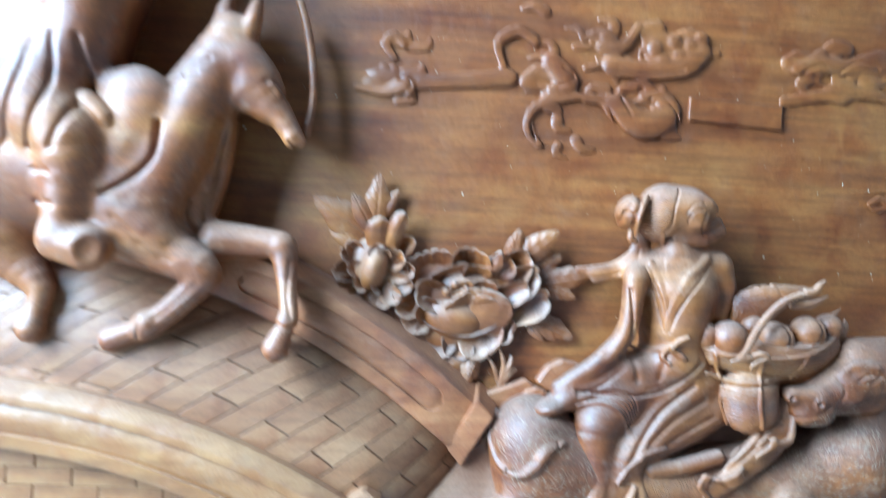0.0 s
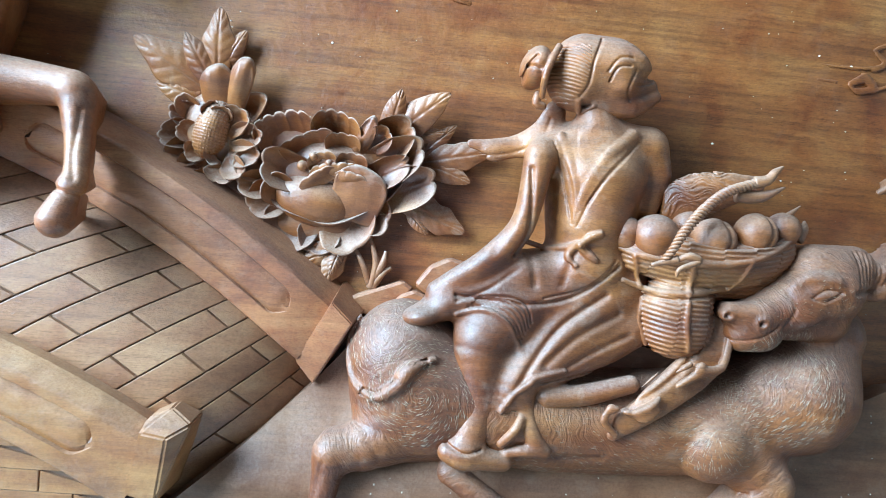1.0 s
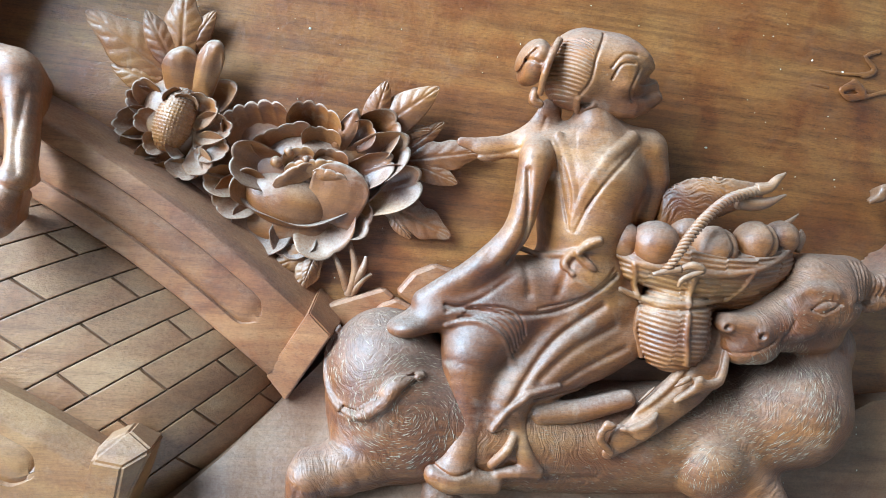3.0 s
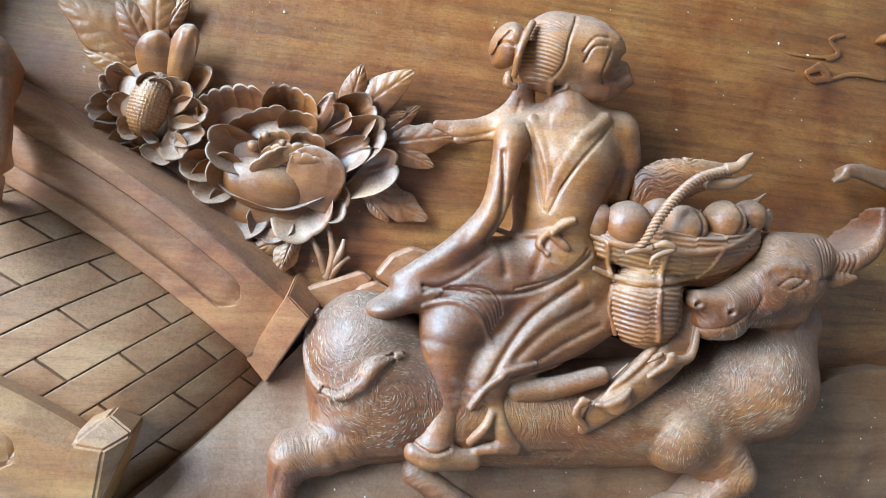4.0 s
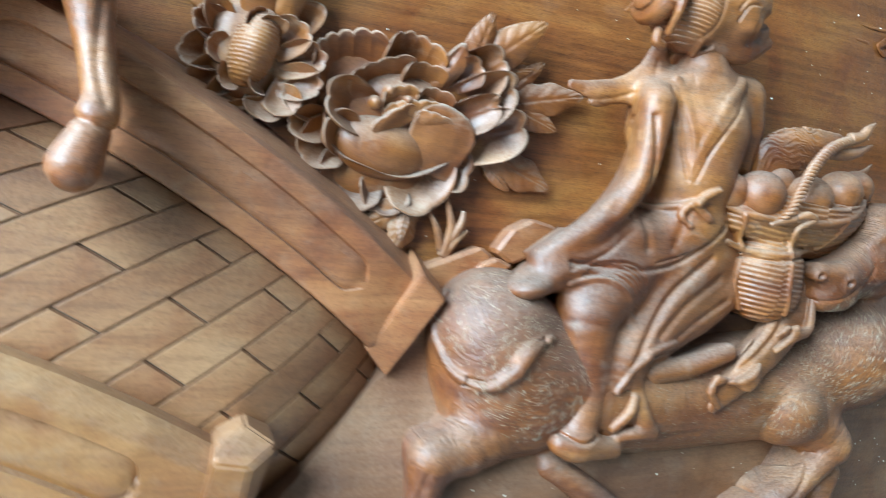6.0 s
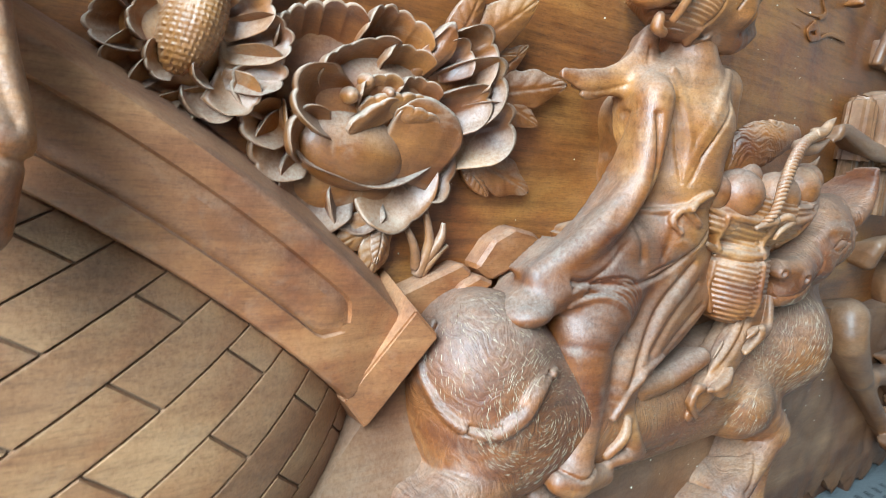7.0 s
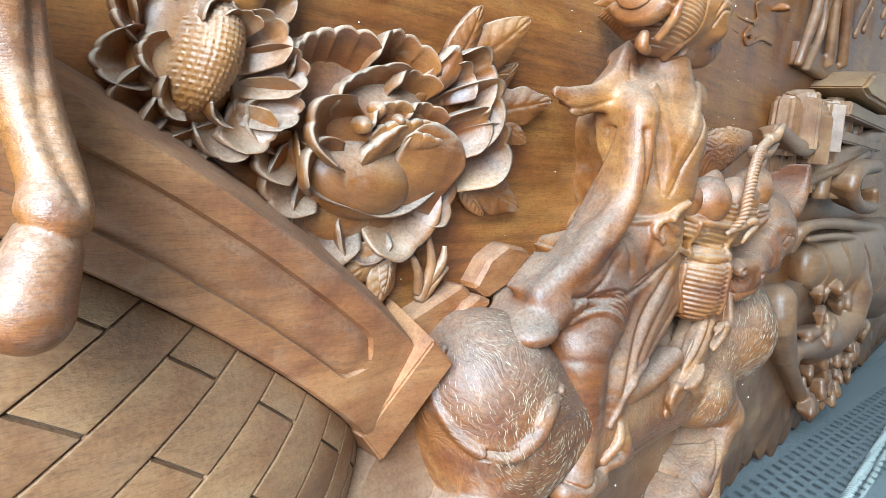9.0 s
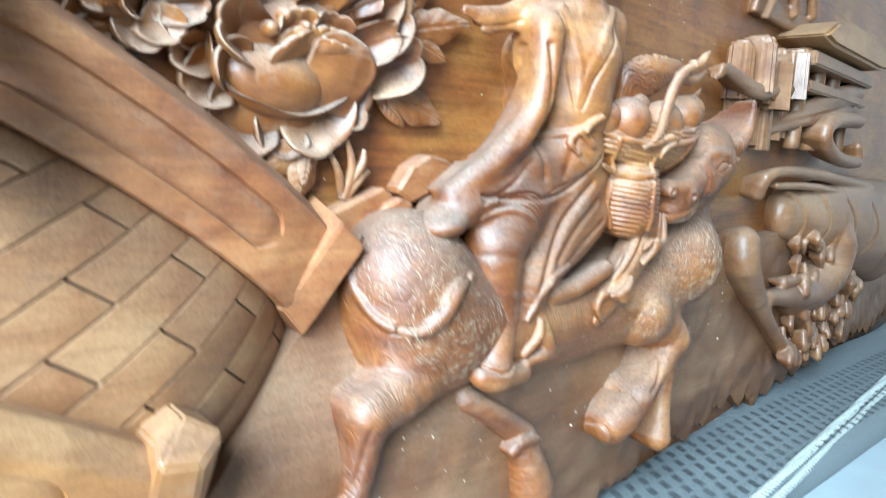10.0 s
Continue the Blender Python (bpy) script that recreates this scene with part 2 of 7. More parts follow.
M_ROPE = plain("mat_cord", (0.34, 0.34, 0.31), 0.8, 500.0, 0.5, 0.25, 0.001)
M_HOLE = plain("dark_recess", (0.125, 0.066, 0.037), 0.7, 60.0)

# ---- tools for shapes ----
def W(x, d, z):
    """World place of a point d in front of the board."""
    return Vector((x, YB - d + warp(x), z))


def finish(ob, material, parent=None, label="", smooth=True):
    ob.data.materials.append(material)
    if smooth:
        ob.data.polygons.foreach_set("use_smooth", [True] * len(ob.data.polygons))
    if parent:
        ob.parent = parent
    if label:
        ob["label"] = label
    return ob


def part(name, bm, material, parent=None, label="", smooth=False):
    me = bpy.data.meshes.new(name)
    bm.normal_update()
    bm.to_mesh(me)
    bm.free()
    return finish(new(name, me), material, parent, label, smooth)


def empty(name, x, d, z):
    ob = new(name)
    ob.empty_display_size = 0.02
    ob.location = W(x, d, z)
    bpy.context.view_layer.update()
    return ob


def crisp(ob, angle=0.6):
    """Keeps the edges of a smooth mesh sharp where its faces meet at more than angle."""
    bm = bmesh.new()
    bm.from_mesh(ob.data)
    for e in bm.edges:
        if len(e.link_faces) == 2 and e.calc_face_angle(0) > angle:
            e.smooth = False
    bm.to_mesh(ob.data)
    bm.free()
    return ob


def under(ob, parent):
    """Makes ob a part of parent without moving it."""
    ob.parent = parent
    ob.matrix_parent_inverse = Matrix.Translation(parent.location).inverted()
    return ob


def grid_mesh(name, P, closed_u=False):
    """A mesh from an array of places (rows, columns, 3)."""
    n, m = P.shape[:2]
    me = bpy.data.meshes.new(name)
    faces = []
    for i in range(n if closed_u else n - 1):
        a, b = i * m, ((i + 1) % n) * m
        faces += [(a + j, a + j + 1, b + j + 1, b + j) for j in range(m - 1)]
    me.from_pydata(P.reshape(-1, 3).tolist(), [], faces)
    return me


def sheet(name, P, thick, material, parent=None, label=""):
    """A leaf-like sheet of some thickness from a grid of (x, depth, z), front side given."""
    n, m = P.shape[:2]
    back = P.copy()
    edge = np.ones((n, m))
    edge[0], edge[-1], edge[:, 0], edge[:, -1] = 0.35, 0.35, 0.35, 0.35
    back[..., 1] -= thick * edge
    V = np.concatenate([P.reshape(-1, 3), back.reshape(-1, 3)])
    V = np.stack([V[:, 0], YB - V[:, 1] + warp(V[:, 0]), V[:, 2]], 1)
    N = n * m
    faces = []
    for i in range(n - 1):
        for j in range(m - 1):
            a = i * m + j
            faces.append((a, a + 1, a + m + 1, a + m))
            faces.append((N + a, N + a + m, N + a + m + 1, N + a + 1))
    rim = [j for j in range(m)] + [i * m + m - 1 for i in range(1, n)] + [(n - 1) * m + j for j in range(m - 2, -1, -1)] + [i * m for i in range(n - 2, 0, -1)]
    for a, b in zip(rim, rim[1:] + rim[:1]):
        faces.append((a, N + a, N + b, b))
    me = bpy.data.meshes.new(name)
    me.from_pydata(V.tolist(), [], faces)
    ob = finish(new(name, me), material, None, label)
    return under(ob, parent) if parent else ob


def slab(name, outline, d0, d1, bevel, material, parent=None, label="", segments=2):
    """A flat piece cut to an outline of (x, z), from depth d0 to d1, with softened edges."""
    bm = bmesh.new()
    front = [bm.verts.new(W(x, d1, z)) for x, z in outline]
    back = [bm.verts.new(W(x, d0, z)) for x, z in outline]
    f = bm.faces.new(front)
    bm.faces.new(back[::-1])
    n = len(front)
    for i in range(n):
        bm.faces.new((front[i], back[i], back[(i + 1) % n], front[(i + 1) % n]))
    bmesh.ops.recalc_face_normals(bm, faces=bm.faces)
    if bevel:
        edges = [e for e in bm.edges if sum(v in front for v in e.verts) >= 1]
        bmesh.ops.bevel(bm, geom=edges, offset=bevel, segments=segments, affect="EDGES", clamp_overlap=True)
    ob = part(name, bm, material, None, label)
    return under(ob, parent) if parent else ob


def tube(name, points, material, parent=None, label="", sides=10, steps=6, twist=0.0, strands=1):
    """A rounded rod through (x, depth, z, radius), smooth between them; with strands it is a laid rope."""
    pts = np.array(points, float)
    k = len(pts)
    t = np.linspace(0, k - 1, (k - 1) * steps + 1)
    i = np.clip(t.astype(int), 0, k - 2)
    f = (t - i)[:, None]
    p0, p1, p2, p3 = pts[np.clip(i - 1, 0, k - 1)], pts[i], pts[i + 1], pts[np.clip(i + 2, 0, k - 1)]
    c = 0.5 * (2 * p1 + (p2 - p0) * f + (2 * p0 - 5 * p1 + 4 * p2 - p3) * f**2 + (3 * p1 - p0 - 3 * p2 + p3) * f**3)
    tang = np.gradient(c[:, :3], axis=0)
    tang /= np.linalg.norm(tang, axis=1, keepdims=True) + 1e-9
    side = np.cross(tang, (0.0, 1.0, 0.0))
    side /= np.linalg.norm(side, axis=1, keepdims=True) + 1e-9
    up = np.cross(side, tang)
    a = np.linspace(0, 2 * math.pi, sides, endpoint=False)
    run = np.concatenate([[0], np.cumsum(np.linalg.norm(np.diff(c[:, :3], axis=0), axis=1))])
    V, F = [], []
    for s in range(strands):
        r = c[:, 3].copy()
        centre = c[:, :3].copy()
        if strands > 1:
            phi = twist * run + 2 * math.pi * s / strands
            centre += (np.cos(phi) * r * 0.5)[:, None] * side + (np.sin(phi) * r * 0.5)[:, None] * up
            r = r * 0.62
        ring = centre[:, None] + r[:, None, None] * (np.cos(a)[None, :, None] * side[:, None] + np.sin(a)[None, :, None] * up[:, None])
        base = len(V)
        V += ring.reshape(-1, 3).tolist()
        n = len(c)
        for q in range(n - 1):
            for j in range(sides):
                b, b2 = base + q * sides, base + (q + 1) * sides
                F.append((b + j, b + (j + 1) % sides, b2 + (j + 1) % sides, b2 + j))
        F.append(tuple(base + j for j in range(sides))[::-1])
        F.append(tuple(base + (n - 1) * sides + j for j in range(sides)))
    me = bpy.data.meshes.new(name)
    me.from_pydata([(x, YB - d + warp(x), z) for x, d, z in V], [], F)
    ob = finish(new(name, me), material, None, label)
    return under(ob, parent) if parent else ob


def eased(P, n=3):
    """Points of a smooth curve through P."""
    P = np.array(P, float)
    if len(P) < 3:
        return P
    t = np.linspace(0, len(P) - 1, (len(P) - 1) * n + 1)
    i = np.clip(t.astype(int), 0, len(P) - 2)
    f = (t - i)[:, None]
    p0, p1, p2, p3 = P[np.clip(i - 1, 0, len(P) - 1)], P[i], P[i + 1], P[np.clip(i + 2, 0, len(P) - 1)]
    return 0.5 * (2 * p1 + (p2 - p0) * f + (2 * p0 - 5 * p1 + 4 * p2 - p3) * f**2 + (3 * p1 - p0 - 3 * p2 + p3) * f**3)


class Carving:
    """A block of wood, kept as distances on a grid: forms are blended in, lines are cut, and the skin becomes a mesh."""

    def __init__(self, lo, hi, step):
        self.h = step
        self.axes = [np.arange(a, b + step, step, dtype=np.float32) for a, b in zip(lo, hi)]
        self.F = np.full([len(a) for a in self.axes], 0.05, np.float32)

    def window(self, lo, hi):
        s = []
        for a, l, u in zip(self.axes, lo, hi):
            i, j = np.searchsorted(a, l), np.searchsorted(a, u)
            s.append(slice(max(0, i), max(i, j)))
        X, D, Z = (a[q] for a, q in zip(self.axes, s))
        return tuple(s), X[:, None, None], D[None, :, None], Z[None, None, :]

    def blend(self, s, dist, k, cut=False):
        a = self.F[s]
        if a.size == 0:
            return
        if cut:
            h = np.maximum(k - np.abs(a + dist), 0) / k
            self.F[s] = np.maximum(a, -dist) + h * h * k * 0.25
        else:
            h = np.maximum(k - np.abs(a - dist), 0) / k
            self.F[s] = np.minimum(a, dist) - h * h * k * 0.25

    def limb(self, *pts, k=0.006, flat=1.0, cut=False):
        """A chain of rounded, tapering lengths through (x, depth, z, radius). flat below 1 presses it towards the board."""
        P = eased(pts).astype(np.float32)
        if len(P) == 1:
            P = np.concatenate([P, P + np.float32([1e-5, 0, 0, 0])])
        pad = P[:, 3].max() + k + 0.003
        s, X, D, Z = self.window(P[:, :3].min(0) - pad, P[:, :3].max(0) + pad)
        best = None
        for a, b in zip(P[:-1], P[1:]):
            ba = b[:3] - a[:3]
            ba = ba * np.float32([1, 1 / flat, 1])
            px, pd, pz = X - a[0], (D - a[1]) / flat, Z - a[2]
            t = np.clip((px * ba[0] + pd * ba[1] + pz * ba[2]) / (ba @ ba + 1e-12), 0, 1)
            q = np.sqrt((px - t * ba[0]) ** 2 + (pd - t * ba[1]) ** 2 + (pz - t * ba[2]) ** 2) - (a[3] + t * (b[3] - a[3]))
            best = q if best is None else np.minimum(best, q)
        self.blend(s, best * np.float32(min(1.0, flat) ** 0.5), k, cut)
        return self

    def ball(self, c, rx, rd, rz, turn=0.0, k=0.006, cut=False):
        """An ellipsoid; turn: degrees in the board's plane, anticlockwise."""
        m = max(rx, rd, rz) + k + 0.003
        s, X, D, Z = self.window(np.array(c) - m, np.array(c) + m)
        x, d, z = X - c[0], D - c[1], Z - c[2]
        co, si = math.cos(radians(turn)), math.sin(radians(turn))
        u, v = x * co + z * si, -x * si + z * co
        k0 = np.sqrt((u / rx) ** 2 + (d / rd) ** 2 + (v / rz) ** 2)
        k1 = np.sqrt((u / rx**2) ** 2 + (d / rd**2) ** 2 + (v / rz**2) ** 2) + 1e-9
        self.blend(s, (k0 * (k0 - 1) / k1).astype(np.float32), k, cut)
        return self

    def block(self, c, hx, hd, hz, turn=0.0, soft=0.002, k=0.002, cut=False):
        m = math.hypot(hx, hz) + hd + k + 0.003
        s, X, D, Z = self.window(np.array(c) - m, np.array(c) + m)
        x, d, z = X - c[0], D - c[1], Z - c[2]
        co, si = math.cos(radians(turn)), math.sin(radians(turn))
        u, v = np.abs(x * co + z * si) - hx + soft, np.abs(-x * si + z * co) - hz + soft
        w = np.abs(d) - hd + soft
        q = np.sqrt(np.maximum(u, 0) ** 2 + np.maximum(v, 0) ** 2 + np.maximum(w, 0) ** 2) + np.minimum(np.maximum(np.maximum(u, v), w), 0) - soft
        self.blend(s, q.astype(np.float32), k, cut)
        return self

    def line(self, *pts, w=0.0008, deep=0.0012, d_from=-1.0):
        """Cuts a line through (x, depth, z) into the skin; a negative deep raises a ridge."""
        P = eased([p[:3] for p in pts], 4).astype(np.float32)
        pad = 3.2 * w
        lo, hi = P.min(0) - pad, P.max(0) + pad
        lo[1], hi[1] = d_from, 1.0
        s, X, D, Z = self.window(lo, hi)
        best = None
        for a, b in zip(P[:-1], P[1:]):
            bx, bz = b[0] - a[0], b[2] - a[2]
            t = np.clip(((X - a[0]) * bx + (Z - a[2]) * bz) / (bx * bx + bz * bz + 1e-12), 0, 1)
            q = (X - a[0] - t * bx) ** 2 + (Z - a[2] - t * bz) ** 2
            best = q if best is None else np.minimum(best, q)
        self.F[s] += (deep * np.exp(-best / (w * w))).astype(np.float32)
        return self

    def front(self, x, z):
        """Depth of the foremost skin at (x, z), or None."""
        i, j = int(round((x - self.axes[0][0]) / self.h)), int(round((z - self.axes[2][0]) / self.h))
        if not (0 <= i < self.F.shape[0] and 0 <= j < self.F.shape[2]):
            return None
        col = np.flatnonzero(self.F[i, :, j] < 0)
        return float(self.axes[1][col[-1]]) if len(col) else None

    def lay(self, *pts, off=0.0, k=0.0015, flat=1.0, steps=6):
        """A strip laid on the skin along (x, -, z, radius); off lifts its middle line off the skin."""
        P = np.array([(p[0], p[2], p[3]) for p in pts], float)
        t = np.linspace(0, len(P) - 1, (len(P) - 1) * steps + 1)
        i = np.clip(t.astype(int), 0, len(P) - 2)
        f = (t - i)[:, None]
        g = lambda a: P[np.clip(a, 0, len(P) - 1)]
        p0, p1, p2, p3 = g(i - 1), g(i), g(i + 1), g(i + 2)
        C = 0.5 * (2 * p1 + (p2 - p0) * f + (2 * p0 - 5 * p1 + 4 * p2 - p3) * f**2 + (3 * p1 - p0 - 3 * p2 + p3) * f**3)
        d = [self.front(x, z) for x, z, r in C]
        known = [q for q in d if q is not None] or [0.0]
        d = np.array([min(known) if q is None else q for q in d])
        d = np.convolve(np.pad(d, 2, mode="edge"), np.ones(5) / 5, mode="valid")
        return self.limb(*[(x, q + off, z, max(r, 0.0006)) for (x, z, r), q in zip(C, d)], k=k, flat=flat)

    def ripple(self, lo, hi, f):
        """Adds f(x, depth, z) to the skin within a window."""
        s, X, D, Z = self.window(lo, hi)
        self.F[s] += f(X, D, Z).astype(np.float32)
        return self

    def solid(self, slope=0.1, z_from=-9.0, z_to=9.0):
        """Carved in relief: wood stays behind the forms, down to the board, drawn in by slope as it goes deeper."""
        a, b = np.searchsorted(self.axes[2], z_from), np.searchsorted(self.axes[2], z_to)
        F = self.F[:, :, a:b]
        for j in range(F.shape[1] - 2, -1, -1):
            F[:, j] = np.minimum(F[:, j], F[:, j + 1] + np.float32(slope * self.h))
        return self

    def skin(self):
        F = self.F
        for ax in range(3):
            sl = [slice(None)] * 3
            for e in (0, -1):
                sl[ax] = e
                F[tuple(sl)] = np.maximum(F[tuple(sl)], 1e-4)
        S = F < 0
        n = np.array(F.shape) - 1
        cnt = np.zeros(n, np.uint8)
        for i in (0, 1):
            for j in (0, 1):
                for k in (0, 1):
                    cnt += S[i:n[0] + i, j:n[1] + j, k:n[2] + k]
        cells = np.argwhere((cnt > 0) & (cnt < 8)).astype(np.int32)
        idx = np.full(n, -1, np.int32)
        idx[cells[:, 0], cells[:, 1], cells[:, 2]] = np.arange(len(cells))
        acc = np.zeros((len(cells), 3), np.float32)
        num = np.zeros(len(cells), np.float32)
        for ax in range(3):
            o1, o2 = [a for a in range(3) if a != ax]
            for i in (0, 1):
                for j in (0, 1):
                    a = cells.copy()
                    a[:, o1] += i
                    a[:, o2] += j
                    b = a.copy()
                    b[:, ax] += 1
                    fa, fb = F[a[:, 0], a[:, 1], a[:, 2]], F[b[:, 0], b[:, 1], b[:, 2]]
                    hit = (fa < 0) != (fb < 0)
                    t = np.where(hit, fa / np.where(hit, fa - fb, 1), 0)
                    p = a.astype(np.float32)
                    p[:, ax] += t
                    acc += p * hit[:, None]
                    num += hit
        V = acc / num[:, None] * self.h + np.array([a[0] for a in self.axes], np.float32)
        quads = []
        for ax in range(3):
            o1, o2 = [(1, 2), (2, 0), (0, 1)][ax]
            sa = [slice(1, -1)] * 3
            sb = [slice(1, -1)] * 3
            sa[ax], sb[ax] = slice(0, -1), slice(1, None)
            A, B = S[tuple(sa)], S[tuple(sb)]
            e = np.argwhere(A != B)
            flip = A[e[:, 0], e[:, 1], e[:, 2]]
            e = e + [0 if a == ax else 1 for a in range(3)]
            ring = []
            for i, j in ((0, 0), (-1, 0), (-1, -1), (0, -1)):
                c = e.copy()
                c[:, o1] += i
                c[:, o2] += j
                ring.append(idx[c[:, 0], c[:, 1], c[:, 2]])
            q = np.stack(ring, 1)
            q[~flip] = q[~flip][:, ::-1]
            quads.append(q)
        Q = np.concatenate(quads)
        # keep what can be seen: nothing deeper than the board's face
        P = np.stack([V[:, 0], YB - V[:, 1] + warp(V[:, 0]), V[:, 2]], 1)
        Q = Q[(V[Q, 1] > -0.0005).any(1)]
        return P, Q[:, ::-1]


def skin_part(name, carving, material, parent, label=""):
    P, Q = carving.skin()
    me = bpy.data.meshes.new(name)
    me.from_pydata(P.tolist(), [], Q.tolist())
    return under(finish(new(name, me), material, None, label), parent)


def strokes(P, Q, rng, count, inside, heading, length, width):
    """Short tool cuts laid on a skin: slim raised slivers that follow heading(x, z), an angle in radians."""
    a, b, c, e = (P[Q[:, i]] for i in range(4))
    mid = (a + b + c + e) / 4
    nrm = np.cross(c - a, e - b)
    area = np.linalg.norm(nrm, axis=1) + 1e-12
    nrm /= area[:, None]
    keep = np.flatnonzero(inside(mid[:, 0], YB + warp(mid[:, 0]) - mid[:, 1], mid[:, 2]) & (nrm[:, 1] < -0.15))
    if not len(keep):
        return np.zeros((0, 3)), np.zeros((0, 4), int)
    pick = rng.choice(keep, count, p=area[keep] / area[keep].sum())
    m, n = mid[pick], nrm[pick]
    ang = heading(m[:, 0], m[:, 2]) + rng.normal(0, 0.13, count)
    t = np.stack([np.cos(ang), np.zeros(count), np.sin(ang)], 1)
    t -= (t * n).sum(1, keepdims=True) * n
    t /= np.linalg.norm(t, axis=1, keepdims=True) + 1e-9
    s = np.cross(n, t)
    L = (length * rng.uniform(0.6, 1.3, count))[:, None]
    w = (width * rng.uniform(0.6, 1.3, count))[:, None]
    out = n * 0.00035
    V = np.stack([m - t * L / 2 - n * 0.0004, m + s * w / 2 + out * 0.3, m + t * L / 2 - n * 0.0004, m - s * w / 2 + out * 0.3, m + out], 1).reshape(-1, 3)
    k = np.arange(count)[:, None] * 5
    F = np.concatenate([np.concatenate([k + i, k + (i + 1) % 4, k + 4], 1) for i in range(4)])
    return V, F


def carved(name, carving, material, label, category, cuts=None, extra=None):
    """One carved figure as one mesh; cuts are the slivers of its tool marks."""
    P, Q = carving.skin()
    if extra:
        P2, Q2 = extra.skin()
        Q = np.concatenate([Q, Q2 + len(P)])
        P = np.concatenate([P, P2])
    V, F, idx = P.tolist(), Q.tolist(), [0] * len(Q)
    if cuts:
        rng = np.random.default_rng(5)
        for args in cuts:
            SV, SF = strokes(P, Q, rng, *args)
            base = len(V)
            V += SV.tolist()
            F += (SF + base).tolist()
            idx += [1] * len(SF)
    me = bpy.data.meshes.new(name)
    me.from_pydata(V, [], F)
    ob = finish(new(name, me), material)
    if cuts:
        me.materials.append(M_STROKE)
        me.polygons.foreach_set("material_index", idx)
    return tagged(ob, label, category)

# ---- the room, closed all round ----
def box(name, lo, hi, material, label, holes=()):
    """A plain box of the setting."""
    bm = bmesh.new()
    bmesh.ops.create_cube(bm, size=1.0)
    for v in bm.verts:
        v.co = Vector([l + (c + 0.5) * (h - l) for c, l, h in zip(v.co, lo, hi)])
    return tagged(part(name, bm, material), label, "wall", kind="structure")


FLOOR = -0.42
box("floor", (-1.40, -2.6, FLOOR - 0.1), (3.6, 0.95, FLOOR), M_TILE, "pale polished floor tiles of the room")
box("wall_north", (-1.40, 0.95, FLOOR), (3.6, 1.05, 2.5), M_WALL, "worn grey plaster wall behind the carved panel")
box("wall_south", (-1.40, -2.7, FLOOR), (3.6, -2.6, 2.5), M_WALL, "worn grey plaster wall facing the carved panel")
box("ceiling", (-1.40, -2.7, 2.5), (3.7, 1.05, 2.6), M_CEIL, "dull white painted ceiling")
# west wall with the window's opening
box("wall_west_a", (-1.40, -2.6, FLOOR), (-1.30, -0.80, 2.5), M_WALL, "worn grey plaster wall beside the window")
box("wall_west_b", (-1.40, 0.48, FLOOR), (-1.30, 0.95, 2.5), M_WALL, "worn grey plaster wall beside the window")
box("wall_west_c", (-1.40, -0.80, FLOOR), (-1.30, 0.48, 0.2), M_WALL, "worn grey plaster wall below the window")
box("wall_west_d", (-1.40, -0.80, 1.95), (-1.30, 0.48, 2.5), M_WALL, "worn grey plaster wall above the window")
# east wall with the door's opening
box("wall_east_a", (3.6, -2.6, FLOOR), (3.7, -0.8, 2.5), M_WALL, "worn grey plaster wall beside the doorway")
box("wall_east_b", (3.6, 0.4, FLOOR), (3.7, 0.95, 2.5), M_WALL, "worn grey plaster wall beside the doorway")
box("wall_east_c", (3.6, -0.8, 2.0), (3.7, 0.4, 2.5), M_WALL, "worn grey plaster wall above the doorway")

# low bench on which the panel stands
BENCH = -0.020
bench = tagged(empty("bench", 0.5, 0.1, FLOOR), "long pale low bench under the carved panel", "bench")
bm = bmesh.new()
bmesh.ops.create_cube(bm, size=1.0)
for v in bm.verts:
    v.co = Vector((0.75 + v.co.x * 3.3, 0.60 + v.co.y * 0.55, BENCH - 0.03 + v.co.z * 0.05))
bmesh.ops.bevel(bm, geom=bm.edges[:], offset=0.006, segments=2, affect="EDGES")
under(part("bench_top", bm, M_TILE), bench)
for lx in (-0.9, 2.1):
    bm = bmesh.new()
    bmesh.ops.create_cube(bm, size=1.0)
    for v in bm.verts:
        v.co = Vector((lx + v.co.x * 0.06, 0.60 + v.co.y * 0.45, (FLOOR + BENCH - 0.055) / 2 + v.co.z * (BENCH - 0.055 - FLOOR)))
    under(part("leg", bm, M_TILE), bench)

# grey woven runner along the foot of the panel, with dark slots and a corded hem
MATZ = 0.004
runner = tagged(empty("runner", 0.6, 0.05, BENCH), "grey woven runner with dark slots and corded hem", "runner")
n, m = 60, 8
xs, ys = np.linspace(-0.8, 2.1, n), np.linspace(0.72, 0.552, m)
P = np.zeros((n, m, 3))
P[..., 0], P[..., 1] = xs[:, None], YB - ys[None, :]
P[..., 2] = MATZ + 0.0008 * np.sin(xs[:, None] * 37) + 0.0006 * np.cos(ys[None, :] * 90)
bm = bmesh.new()
grid = [[bm.verts.new((p[0], YB - p[1], p[2])) for p in row] for row in P]
low = [[bm.verts.new((p[0], YB - p[1], BENCH - 0.004)) for p in row] for row in P]
for i in range(n - 1):
    for j in range(m - 1):
        bm.faces.new((grid[i][j], grid[i][j + 1], grid[i + 1][j + 1], grid[i + 1][j]))
for i in range(n - 1):
    bm.faces.new((grid[i][m - 1], low[i][m - 1], low[i + 1][m - 1], grid[i + 1][m - 1]))
bmesh.ops.recalc_face_normals(bm, faces=bm.faces)
under(part("cloth", bm, M_MAT, smooth=True), runner)
bm = bmesh.new()
